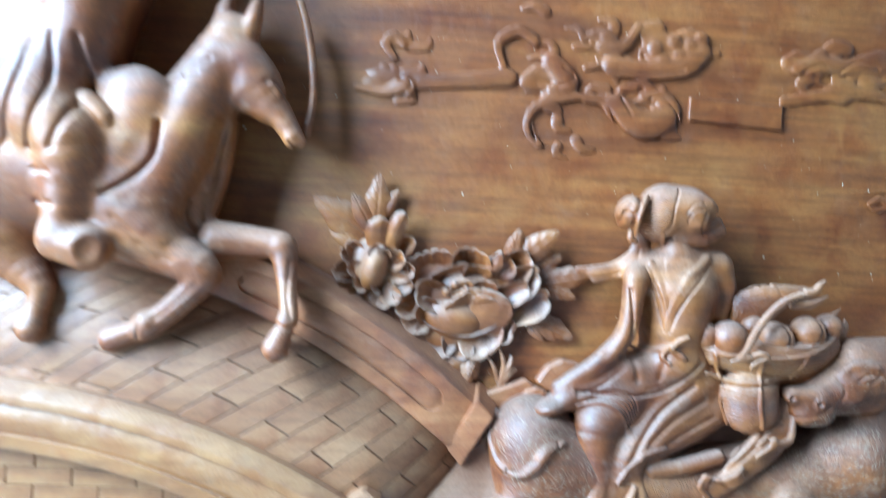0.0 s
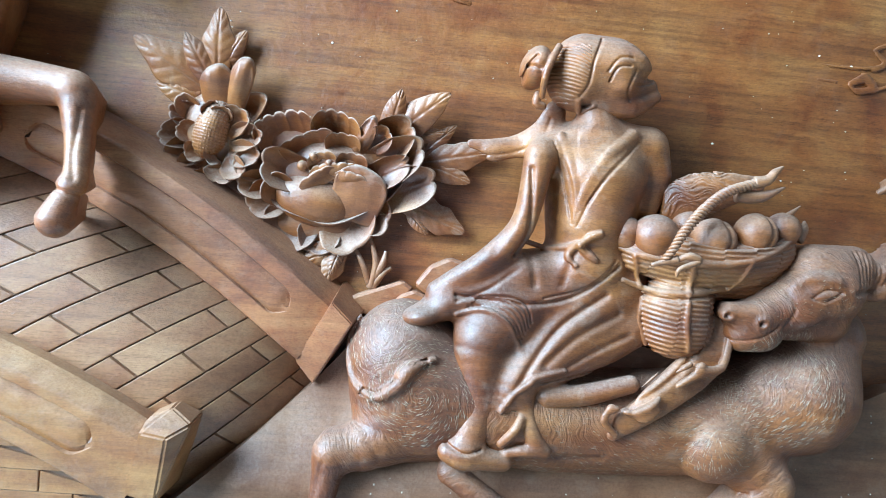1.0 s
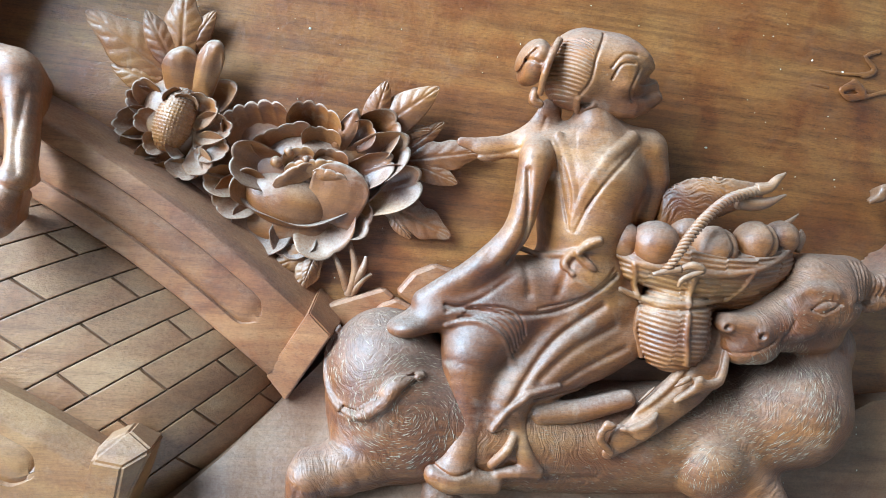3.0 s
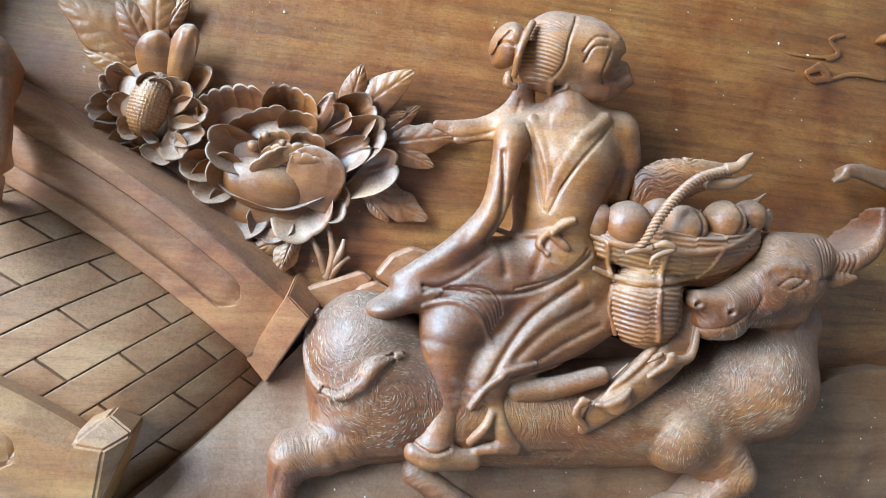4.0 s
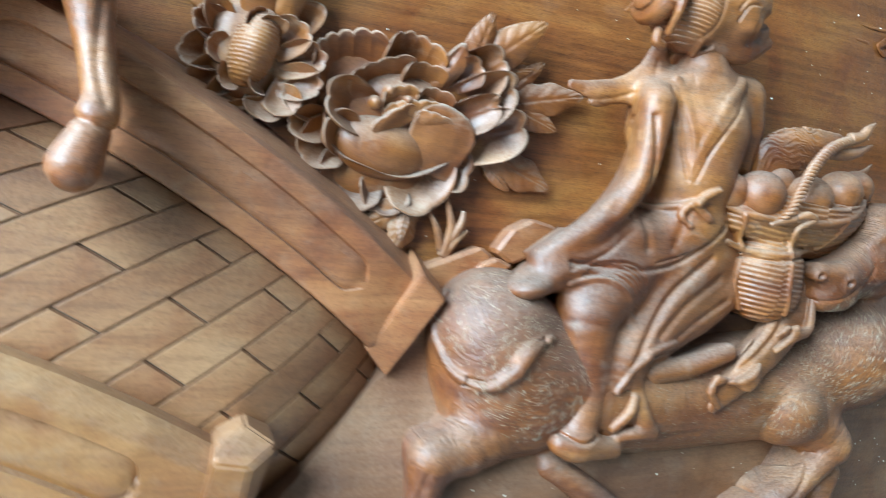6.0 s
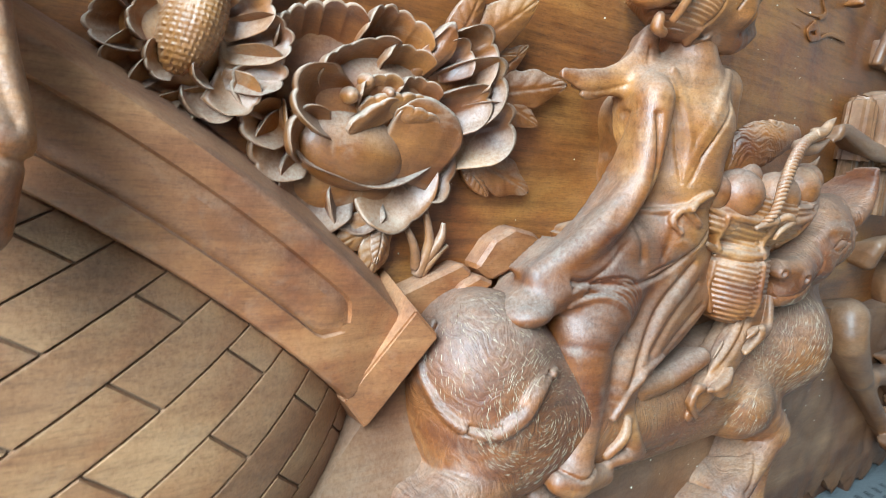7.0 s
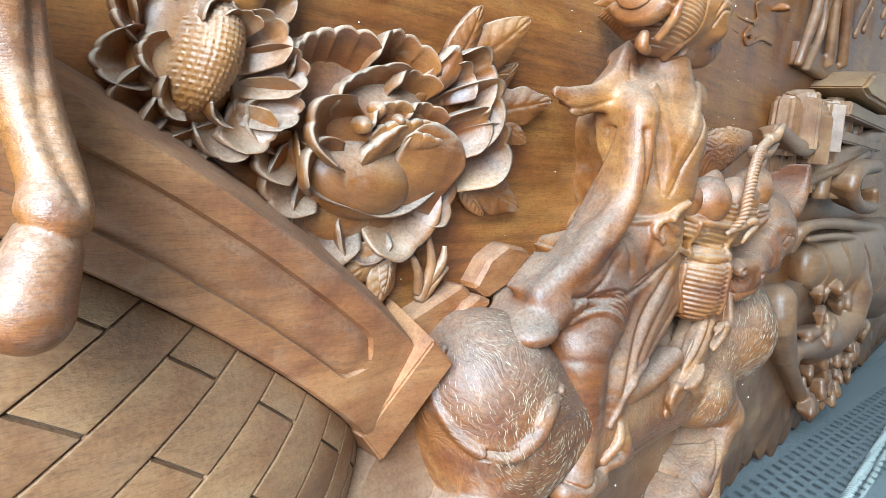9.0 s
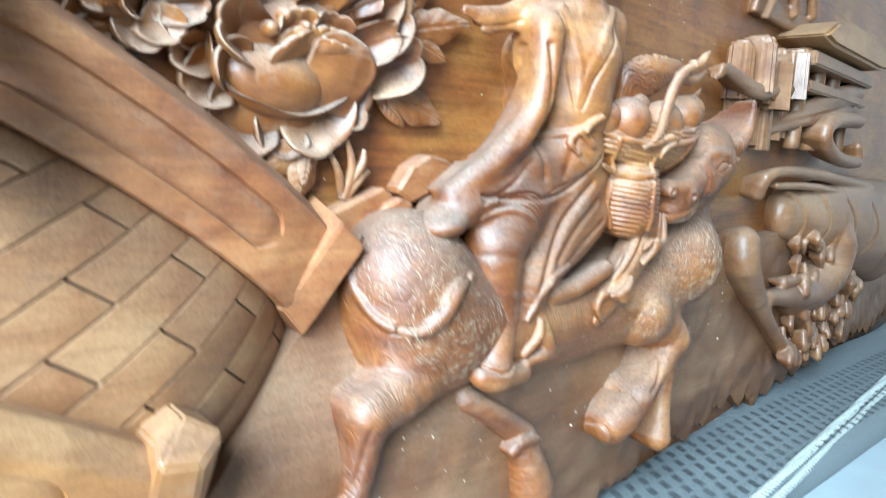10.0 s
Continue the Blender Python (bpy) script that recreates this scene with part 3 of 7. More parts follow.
for row in range(6):
    y0 = 0.648 - row * 0.0165
    for i in range(68):
        x0 = 0.38 + i * 0.0220 + (row % 2) * 0.011
        for s in range(3):
            sx = x0 + s * 0.0030
            v = [bm.verts.new((sx + a + b * 0.35, y0 + b, MATZ + 0.0022)) for a, b in ((0, 0), (0.0014, 0), (0.0014, 0.0120), (0, 0.0120))]
            bm.faces.new(v)
ob = under(part("weave_pattern", bm, M_SLOT, label="rows of dark woven slots"), runner)
ob["kind"] = "stuff"
for y0, r in ((0.549, 0.0065), (0.5375, 0.0045)):
    pts = [(x, YB - y0, MATZ - 0.002, r) for x in np.linspace(0.3, 2.1, 40)]
    under(tube("cord", pts, M_ROPE, sides=8, steps=12, strands=2, twist=420.0), runner)

# ---- the board ----
bm = bmesh.new()
nx, nz = 60, 26
rows = []
for j in range(nz):
    z = -0.018 + 0.92 * j / (nz - 1)
    rows.append([bm.verts.new(W(-0.75 + 2.75 * i / (nx - 1), 0.0008 * noise.noise(Vector((i * 0.5, j * 0.6, 0))), z)) for i in range(nx)])
for j in range(nz - 1):
    for i in range(nx - 1):
        bm.faces.new((rows[j][i], rows[j][i + 1], rows[j + 1][i + 1], rows[j + 1][i]))
back = [bm.verts.new((x, YB + warp(x) + 0.03, z)) for x, z in ((-0.75, -0.018), (2.0, -0.018), (2.0, 0.902), (-0.75, 0.902))]
bm.faces.new(back[::-1])
edge = rows[0] + [r[-1] for r in rows[1:]] + rows[-1][-2::-1] + [r[0] for r in rows[-2:0:-1]]
bm.faces.new((back[0], back[1], *rows[0][::-1]))
bm.faces.new((back[2], back[3], *rows[-1]))
bm.faces.new((back[1], back[2], *[r[-1] for r in rows[::-1]]))
bm.faces.new((back[3], back[0], *[r[0] for r in rows]))
board = part("backdrop", bm, M_BOARD, smooth=True)
tagged(board, "smooth oiled reddish hardwood board behind the relief", "wood panel", kind="structure")

# ---- the carved ground, a low swelling layer with a leafy lower edge ----
def ground_top(x):
    pts = ((-0.8, 0.02), (-0.09, 0.068), (-0.054, 0.094), (-0.042, 0.103), (-0.0084, 0.1352), (0.0252, 0.1650), (0.0642, 0.2035), (0.090, 0.236), (0.12, 0.262), (0.3, 0.25), (0.462, 0.236), (0.475, 0.226), (0.495, 0.219), (0.515, 0.229), (0.56, 0.235), (0.7, 0.225), (0.9, 0.24), (2.0, 0.22))
    return float(np.interp(x, [p[0] for p in pts], [p[1] for p in pts]))


def ground_foot(x):
    w = 0.030 + 0.006 * math.sin(x * 31) + 0.006 * math.sin(x * 12 + 1)
    tooth = (x * 17.0 + 0.4 * math.sin(x * 9)) % 1.0
    small = (x * 61.0 + 0.7 * math.sin(x * 23)) % 1.0
    return w - 0.021 * (tooth ** 1.8) - 0.005 * small ** 1.5 + (0.006 if tooth > 0.93 else 0)


def ground_depth(x, z):
    left = max(0.0, min(1.0, (0.50 - x) / 0.36))
    left = left * left * (3 - 2 * left)
    fall = max(0.0, min(1.0, (0.215 - z) / 0.085))
    d = 0.017 + 0.038 * left * fall * fall * (3 - 2 * fall)
    d += 0.004 * noise.noise(Vector((x * 9, 2.0, z * 14))) * (0.4 + 0.6 * fall) + 0.0015 * noise.noise(Vector((x * 40, 5.0, z * 50)))
    return d


bm = bmesh.new()
nx, nz = 620, 34
cols = []
for i in range(nx):
    x = -0.62 + 2.5 * i / (nx - 1)
    lo, hi = ground_foot(x), ground_top(x)
    hi = max(hi, lo + 0.012)
    col = [bm.verts.new(W(x, -0.002, lo + 0.004))]
    for j in range(nz):
        f = j / (nz - 1)
        z = lo + (hi - lo) * f
        d = ground_depth(x, z)
        d *= min(1.0, 0.72 + 0.28 * math.sin(min(f * 12, 1 - f if f > 0.9 else 1.0) * math.pi / 2)) if f < 0.09 else 1.0
        col.append(bm.verts.new(W(x, d, z)))
    col.append(bm.verts.new(W(x, -0.002, hi + 0.001)))
    cols.append(col)
for a, b in zip(cols[:-1], cols[1:]):
    for j in range(len(a) - 1):
        bm.faces.new((a[j], b[j], b[j + 1], a[j + 1]))
for a, b in zip(cols[:-1], cols[1:]):
    for j in (0, 1, len(a) - 2):
        bm.edges.get((a[j], b[j])).smooth = False
tagged(part("ground", bm, M_EARTH, smooth=True), "carved brown wooden ground with a leafy lower edge", "carved ground", kind="structure")

# ---- the arched bridge ----
C1, C2 = (-0.385, -0.27), (-0.375, -0.40)
END, ACROSS = (0.0650, 0.2015), (-0.69, 0.724)  # the foot of the deck: a place on it and the way up from it


def on_arc(c, r, deg):
    return c[0] + r * math.sin(radians(deg)), c[1] + r * math.cos(radians(deg))


def roll_off(x, z):
    """How far the deck falls back towards its foot."""
    s = (x - END[0]) * ACROSS[0] + (z - END[1]) * ACROSS[1]
    return 0.0285 * max(0.0, min(1.0, 1 - s / 0.075)) ** 2.2


def deck_depth(x, z):
    w = max(0.0, min(1.0, (0.656 - math.hypot(x - C1[0], z - C1[1])) / 0.085))
    return 0.029 + 0.032 * (1 - (1 - w) ** 2.2) - roll_off(x, z)


bridge = tagged(empty("bridge", -0.2, 0.03, 0.10), "carved arched bridge with brick deck and two plain parapets", "bridge")


def parapet(name, c, a0, a1, profile, slot, slots, sag, material, label):
    """A curved parapet from angle a0 to a1: its profile in (radius, depth), with a face that carries a sunk slot with round ends."""
    lower, upper = profile
    mid, w = slot
    P = []
    for a in np.linspace(a0, a1, 230):
        half = 0.0
        for s0, s1 in slots:
            if s0 < a < s1:
                run = min(a - s0, s1 - a) * math.pi / 180 * mid
                half = w if run > w else math.sqrt(max(0.0, w * w - (w - run) ** 2))
        g = 0.0024 if half > 0 else 0.0
        face = lower[-1][1]
        row = list(lower)
        for side in (-1, 1):
            e = [(mid + side * (half + o), face - dd) for o, dd in ((0.0012, 0), (0.0002, g * 1.2), (-0.0012, g), (-0.0048, g * 0.25))]
            row += e if side < 0 else e[::-1]
        row += upper
        pts = []
        for r, d in row:
            x, z = on_arc(c, r, a)
            wave = 0.0007 * noise.noise(Vector((x * 45, r * 90, z * 45))) + 0.0003 * noise.noise(Vector((x * 160, r * 200, z * 160)))
            pts.append((x, YB - d + (sag * roll_off(x, z) if d > 0 else 0) - wave, z))
        P.append(pts)
    me = grid_mesh(name, np.array(P))
    ob = finish(new(name, me), material, None, label)
    crisp(ob)
    return under(ob, bridge)


parapet("parapet", C1, -30.0, 41.6, (((0.6555, 0.012), (0.6558, 0.0325), (0.6566, 0.0345), (0.6585, 0.0355)), ((0.6985, 0.0358), (0.7005, 0.0352), (0.7025, 0.0325), (0.7085, 0.0170), (0.7150, -0.002))), (0.679, 0.0098), ((-12, 18.6), (21.0, 38.9)), 0.6, M_RAIL, "reddish curved parapet with sunk slot and dusty top")
parapet("parapet", C2, -30.0, 31.8, (((0.6230, 0.0), (0.6230, 0.0815), (0.6238, 0.0838), (0.6255, 0.0848)), ((0.6640, 0.0850), (0.6665, 0.0842), (0.6745, 0.0745), (0.6760, 0.0725), (0.6765, 0.0))), (0.6470, 0.0110), ((-14, 28.4),), 0.0, M_PALE, "pale curved parapet with sunk slot")


def hull(name, places, bevel, material, label):
    """A block as the hull of places (x, depth, z), its edges eased."""
    bm = bmesh.new()
    for p in places:
        bm.verts.new(W(*p))
    got = bmesh.ops.convex_hull(bm, input=bm.verts[:])
    spare = [v for v in got["geom_interior"] + got["geom_unused"] if isinstance(v, bmesh.types.BMVert)]
    bmesh.ops.delete(bm, geom=spare, context="VERTS")
    bmesh.ops.dissolve_limit(bm, angle_limit=radians(4), verts=bm.verts[:], edges=bm.edges[:])
    bmesh.ops.recalc_face_normals(bm, faces=bm.faces)
    bmesh.ops.bevel(bm, geom=bm.edges[:], offset=bevel, segments=2, affect="EDGES", clamp_overlap=True)
    return under(part(name, bm, material, None, label), bridge)


# end block of the far parapet: it leans back with the deck
top_a, top_b = on_arc(C1, 0.7060, 40.55), on_arc(C1, 0.7055, 42.25)
low_a, low_b = on_arc(C1, 0.6545, 41.6), on_arc(C1, 0.6520, 43.5)
back_a, back_b = on_arc(C1, 0.7190, 40.2), on_arc(C1, 0.7180, 42.4)
hull("end_post", [(top_a[0], 0.0425, top_a[1]), (top_b[0], 0.0415, top_b[1]), (low_a[0], 0.0260, low_a[1]), (low_b[0], 0.0250, low_b[1]), (back_a[0], -0.002, back_a[1]), (back_b[0], -0.002, back_b[1]), (low_a[0], -0.002, low_a[1]), (low_b[0], -0.002, low_b[1])], 0.0011, M_RAIL, "angular end block of the reddish parapet")
# end block of the near parapet, with a sloping top
hull("end_post", [(-0.0355, 0.0885, 0.1805), (-0.0185, 0.0890, 0.1780), (-0.0235, 0.0860, 0.1340), (-0.0436, 0.0860, 0.1390), (-0.0340, 0.0800, 0.1870), (-0.0202, 0.0735, 0.1940), (-0.0055, 0.0800, 0.1855), (-0.0340, 0.0, 0.1870), (-0.0202, 0.0, 0.1940), (-0.0055, 0.0, 0.1855), (-0.0190, 0.0, 0.1300), (-0.0436, 0.0, 0.1300)], 0.0014, M_PALE, "angular pale end block of the near parapet")
# foot on which the bridge's wall ends
hull("plinth", [(-0.0485, 0.078, 0.1150), (-0.0515, 0.078, 0.1200), (-0.0340, 0.078, 0.1325), (-0.0240, 0.078, 0.1335), (-0.0485, 0.0, 0.1150), (-0.0515, 0.0, 0.1200), (-0.0340, 0.0, 0.1325), (-0.0240, 0.0, 0.1335)], 0.0012, M_PALE, "narrow pale foot below the near end block")


# brick deck between the parapets: joints along the bridge lie on circles, courses run aslant across it
def course(n, r):
    """Angle at which the n-th joint between courses crosses the circle of radius r."""
    m = n - 5
    return 34.22 + 1.8 * m - 0.035 * max(m, -8) ** 2 * (1 if m > -8 else 0.6) - (0.656 - r) * max(6.0, min(95.0, 57 - 7.2 * (n - 4)))


def deck(n, r, lift=0.0):
    x, z = on_arc(C1, r, course(n, r))
    s = (x - END[0]) * ACROSS[0] + (z - END[1]) * ACROSS[1]
    if s < 0:
        x, z = x - s * ACROSS[0], z - s * ACROSS[1]
    return W(x, deck_depth(x, z) + lift, z)


bm = bmesh.new()
ns, rs_ = np.arange(-14, 11.6, 0.5), np.linspace(0.46, 0.657, 14)
g = [[bm.verts.new(deck(k, v, -0.0020)) for v in rs_] for k in ns]
for i in range(len(ns) - 1):
    for j in range(len(rs_) - 1):
        bm.faces.new((g[i][j], g[i][j + 1], g[i + 1][j + 1], g[i + 1][j]))
bmesh.ops.remove_doubles(bm, verts=bm.verts[:], dist=1e-5)
bmesh.ops.recalc_face_normals(bm, faces=bm.faces)
deck_bed = under(part("deck", bm, M_HOLE, None, "dark joints between the bricks"), bridge)

# front wall of the bridge below the near parapet, courses of planks round a dark arch
WALL_D = 0.0690


def front_z(x):
    r = 0.6235
    q = r * r - (x - C2[0]) ** 2
    return C2[1] + math.sqrt(q) if q > 0 else C2[1]


ARCH_X, ARCH_Z, ARCH_R = -0.283, 0.074, 0.071
bm = bmesh.new()


def low(x):
    q = ARCH_R**2 - (x - ARCH_X) ** 2
    return ARCH_Z + math.sqrt(q) if q > 0 else 0.03


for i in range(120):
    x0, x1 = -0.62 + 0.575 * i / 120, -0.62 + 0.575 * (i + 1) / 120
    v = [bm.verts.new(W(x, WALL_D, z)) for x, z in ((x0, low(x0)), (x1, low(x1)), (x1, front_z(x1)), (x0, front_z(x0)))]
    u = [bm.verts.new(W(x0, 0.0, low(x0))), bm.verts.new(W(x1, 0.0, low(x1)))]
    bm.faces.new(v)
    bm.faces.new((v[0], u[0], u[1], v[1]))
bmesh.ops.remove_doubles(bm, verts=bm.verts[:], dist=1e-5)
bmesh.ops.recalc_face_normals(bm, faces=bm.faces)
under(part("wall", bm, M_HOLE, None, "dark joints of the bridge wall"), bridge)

# ---- the buffalo ----
c = Carving((0.055, -0.003, 0.055), (0.60, 0.110, 0.365), 0.0011)
c.limb((0.1323, 0.026, 0.2199, 0.0423), (0.2018, 0.024, 0.1963, 0.0422), (0.2868, 0.02, 0.1917, 0.0398), (0.3654, 0.02, 0.1982, 0.0408), k=0.012)
c.limb((0.1270, 0.027, 0.2351, 0.0360), (0.1424, 0.030, 0.1903, 0.0360), k=0.014)
c.limb((0.3933, 0.024, 0.2097, 0.0396), (0.4277, 0.028, 0.2237, 0.0451), k=0.012)
c.limb((0.4367, 0.02, 0.2327, 0.0408), (0.4540, 0.018, 0.2682, 0.0282), k=0.012)
c.ball((0.3570, 0.044, 0.1864), 0.0281, 0.027, 0.0274, k=0.003)
# head
c.limb((0.3688, 0.058, 0.2788, 0.0145), (0.3988, 0.056, 0.2978, 0.0194), (0.4279, 0.052, 0.3076, 0.0244), k=0.010)
c.limb((0.4142, 0.05, 0.3200, 0.0197), (0.4460, 0.046, 0.3225, 0.0184), k=0.010)
c.limb((0.3605, 0.058, 0.2719, 0.0099), (0.3778, 0.06, 0.2722, 0.0107), k=0.010)
c.limb((0.3981, 0.05, 0.2828, 0.0141), (0.4341, 0.046, 0.2850, 0.0152), k=0.008)
c.limb((0.3504, 0.064, 0.2869, 0.0075), (0.3713, 0.066, 0.2875, 0.0083), k=0.008)
c.lay((0.3736, 0, 0.3158, 0.0044), (0.3774, 0, 0.3229, 0.0052), off=-0.001, k=0.004)
for q in ((0.3460, 0, 0.2857), (0.3689, 0, 0.2824)):
    d = c.front(q[0], q[2]) or 0.07
    c.ball((q[0], d - 0.001, q[2]), 0.0052, 0.0042, 0.0046, turn=20, k=0.003)
    c.ball((q[0] - 0.0008, d + 0.0030, q[2] - 0.0006), 0.0026, 0.0042, 0.0022, turn=30, k=0.0015, cut=True)
c.limb((0.3619, 0.06, 0.2655, 0.0053), (0.3785, 0.06, 0.2676, 0.0046), k=0.004)
c.line((0.3438, 0, 0.2706), (0.3540, 0, 0.2676), (0.3697, 0, 0.2719), (0.3815, 0, 0.2811), w=0.0010, deep=0.0013, d_from=0.04)
c.lay((0.3920, 0, 0.3092, 0.0030), (0.4023, 0, 0.3158, 0.0037), (0.4194, 0, 0.3148, 0.0030), off=-0.001, k=0.005)
c.lay((0.4105, 0.0000, 0.3043, 0.0019), (0.4163, 0.0000, 0.3060, 0.0019), off=-0.001, k=0.0015)
c.line((0.4022, 0.0000, 0.3024), (0.4109, 0.0000, 0.3087), (0.4229, 0.0000, 0.3081), w=0.0007, deep=0.0015, d_from=0.04)
c.line((0.4022, 0.0000, 0.3024), (0.4118, 0.0000, 0.3008), (0.4229, 0.0000, 0.3081), w=0.0007, deep=0.0015, d_from=0.04)
c.ball((0.4020, 0.07, 0.2881), 0.0094, 0.005, 0.0065, turn=15, k=0.006)
c.line((0.3853, 0, 0.2784), (0.3911, 0, 0.2940), (0.3864, 0, 0.3031), w=0.0016, deep=0.0012, d_from=0.04)
# horn and ear
c.limb((0.4529, 0.05, 0.3232, 0.0096), (0.4719, 0.054, 0.3223, 0.0088), (0.4891, 0.056, 0.3308, 0.0075), (0.4969, 0.058, 0.3478, 0.0053), (0.4938, 0.06, 0.3636, 0.0022), k=0.003)
h0 = (0.4370, 0, 0.3237)
for i in range(10):
    x = h0[0] + 0.0040 * i
    c.line((x, 0, h0[2] - 0.014), (x + 0.002, 0, h0[2] + 0.012), w=0.0011, deep=0.0014, d_from=0.03)
c.limb((0.4521, 0.048, 0.3089, 0.0044), (0.4614, 0.056, 0.3084, 0.0065), (0.4773, 0.06, 0.3117, 0.0022), k=0.003, flat=0.6)
c.line((0.4346, 0, 0.3084), (0.4603, 0, 0.3108), w=0.0016, deep=0.0018, d_from=0.03)
# hind legs
c.limb((0.1197, 0.036, 0.1992, 0.0254), (0.1151, 0.046, 0.1752, 0.0212), (0.0848, 0.058, 0.1642, 0.0123), k=0.012)
c.limb((0.0832, 0.058, 0.1664, 0.0123), (0.0808, 0.058, 0.1402, 0.0098), (0.0773, 0.058, 0.1206, 0.0088), (0.0709, 0.06, 0.1065, 0.0105), k=0.006)
c.limb((0.0720, 0.06, 0.1057, 0.0102), (0.0640, 0.06, 0.0829, 0.0153), k=0.002)
c.lay((0.0607, 0, 0.1074, 0.0036), (0.0728, 0, 0.1118, 0.0043), (0.0804, 0, 0.1060, 0.0036), off=-0.001, k=0.002)
c.line((0.0786, 0, 0.1617), (0.0745, 0, 0.1360), (0.0688, 0, 0.1175), w=0.0016, deep=0.0012, d_from=0.05)
c.limb((0.1673, 0.046, 0.1527, 0.0094), (0.1943, 0.05, 0.1362, 0.0095), (0.2175, 0.052, 0.1194, 0.0100), k=0.006)
c.limb((0.2163, 0.054, 0.1153, 0.0112), (0.2287, 0.054, 0.0811, 0.0170), k=0.002)
c.limb((0.2004, 0.06, 0.1150, 0.0039), (0.2061, 0.062, 0.1206, 0.0039), (0.2210, 0.062, 0.1195, 0.0031), k=0.002)
c.line((0.2054, 0, 0.1123), (0.2100, 0, 0.0898), w=0.0012, deep=0.0012, d_from=0.05)
# fore legs
c.limb((0.3696, 0.036, 0.1886, 0.0264), (0.3992, 0.046, 0.1649, 0.0194), (0.4044, 0.052, 0.1597, 0.0140), k=0.010)
c.limb((0.4044, 0.052, 0.1597, 0.0136), (0.3734, 0.058, 0.1378, 0.0094), (0.3484, 0.06, 0.1231, 0.0114), k=0.005)
c.limb((0.3470, 0.058, 0.1190, 0.0120), (0.3300, 0.056, 0.1090, 0.0150), (0.3200, 0.054, 0.1030, 0.0145), k=0.004)
c.line((0.3095, 0, 0.1237), (0.3070, 0, 0.1076), (0.3152, 0, 0.0923), w=0.0012, deep=0.0018, d_from=0.04)
c.line((0.3362, 0, 0.1249), (0.3409, 0, 0.1119), (0.3399, 0, 0.0989), w=0.0012, deep=0.0018, d_from=0.04)
c.line((0.3818, 0, 0.1561), (0.3604, 0, 0.1345), (0.3492, 0, 0.1282), w=0.0012, deep=0.0016, d_from=0.05)
c.limb((0.4133, 0.04, 0.1329, 0.0144), (0.4095, 0.044, 0.1229, 0.0107), (0.4056, 0.048, 0.0969, 0.0085), (0.4010, 0.05, 0.0724, 0.0125), k=0.005)
c.line((0.3848, 0, 0.1276), (0.3838, 0, 0.1011), w=0.0012, deep=0.0016, d_from=0.05)
c.line((0.1992, 0, 0.1875), (0.2341, 0, 0.1742), (0.2732, 0, 0.1746), w=0.0025, deep=0.0014, d_from=0.02)
# tail laid over the rump
tail = [(0.0942, 0.0520, 0.2563, 0.0016), (0.0888, 0.0520, 0.2435, 0.0019), (0.0886, 0.0540, 0.2271, 0.0022), (0.0955, 0.0580, 0.2126, 0.0028), (0.1106, 0.0630, 0.2080, 0.0044), (0.1241, 0.0660, 0.2178, 0.0056), (0.1320, 0.0670, 0.2297, 0.0056), (0.1479, 0.0660, 0.2371, 0.0019)]
c.lay(*tail, off=0.0008, k=0.0016)
T = eased(tail, 3)
run = np.gradient(T[:, [0, 2]], axis=0)
run /= np.linalg.norm(run, axis=1, keepdims=True)
for o in (-0.75, -0.5, -0.25, 0.0, 0.25, 0.5, 0.75):
    c.line(*[(T[i, 0] - run[i, 1] * o * T[i, 3], 0, T[i, 2] + run[i, 0] * o * T[i, 3]) for i in range(10, len(T), 2)], w=0.0007, deep=0.0011, d_from=0.045)


def swirl(cx, cz):
    return lambda x, z: np.arctan2(z - cz, x - cx) + math.pi / 2 + 0.45


def region(cx, cz, r, d0=0.0, d1=1.0):
    return lambda x, d, z: ((x - cx) ** 2 + (z - cz) ** 2 < r * r) & (d > d0) & (d < d1)


q1, q2, q3 = (0.1416, 0, 0.2132), (0.3526, 0, 0.2031), (0.3957, 0, 0.2345)
q4, q5 = (0.1157, 0.066, 0.2488), (0.4031, 0.074, 0.3143)
c.solid(0.12)
carved("carved_buffalo", c, M_HAIR, "carved hardwood buffalo galloping with combed hair and dusty back", "carving", cuts=[
    (620, region(0.255, 0.185, 0.062, 0.03), lambda x, z: 2.9 + 9 * (z - 0.185), 0.0080, 0.00034),
    (760, region(q1[0], q1[2], 0.038, 0.0, 0.0715), swirl(q1[0], q1[2]), 0.0085, 0.00038),
    (420, region(q4[0], q4[2], 0.036, 0.0, 0.0700), lambda x, z: -0.9 + 6 * (x - q4[0]), 0.0070, 0.00036),
    (560, region(q2[0], q2[2], 0.034, 0.035), lambda x, z: np.arctan2(z - q2[2], x - q2[0]) + 0.3, 0.0085, 0.00038),
    (900, region(q3[0], q3[2], 0.044), lambda x, z: np.arctan2(z - q3[2] - 0.03, x - q3[0] + 0.03) - 1.45, 0.0105, 0.00038),
    (260, region(q5[0], q5[2], 0.036, 0.04), lambda x, z: 0.5 + 0 * x, 0.0040, 0.00028),
])

# ---- the rider ----
c = Carving((0.165, -0.002, 0.375), (0.300, 0.100, 0.478), 0.00055)
# head
c.ball((0.2308, 0.0460, 0.4419), 0.0235, 0.026, 0.0268, turn=-12, k=0.004)
c.ball((0.2524, 0.0500, 0.4447), 0.0194, 0.025, 0.0221, turn=10, k=0.01)
c.limb((0.2476, 0.0500, 0.4233, 0.0103), (0.2663, 0.0540, 0.4219, 0.0083), (0.2817, 0.0560, 0.4288, 0.0044), k=0.008)
c.ball((0.2574, 0.0600, 0.4343), 0.0094, 0.013, 0.0080, turn=15, k=0.006)
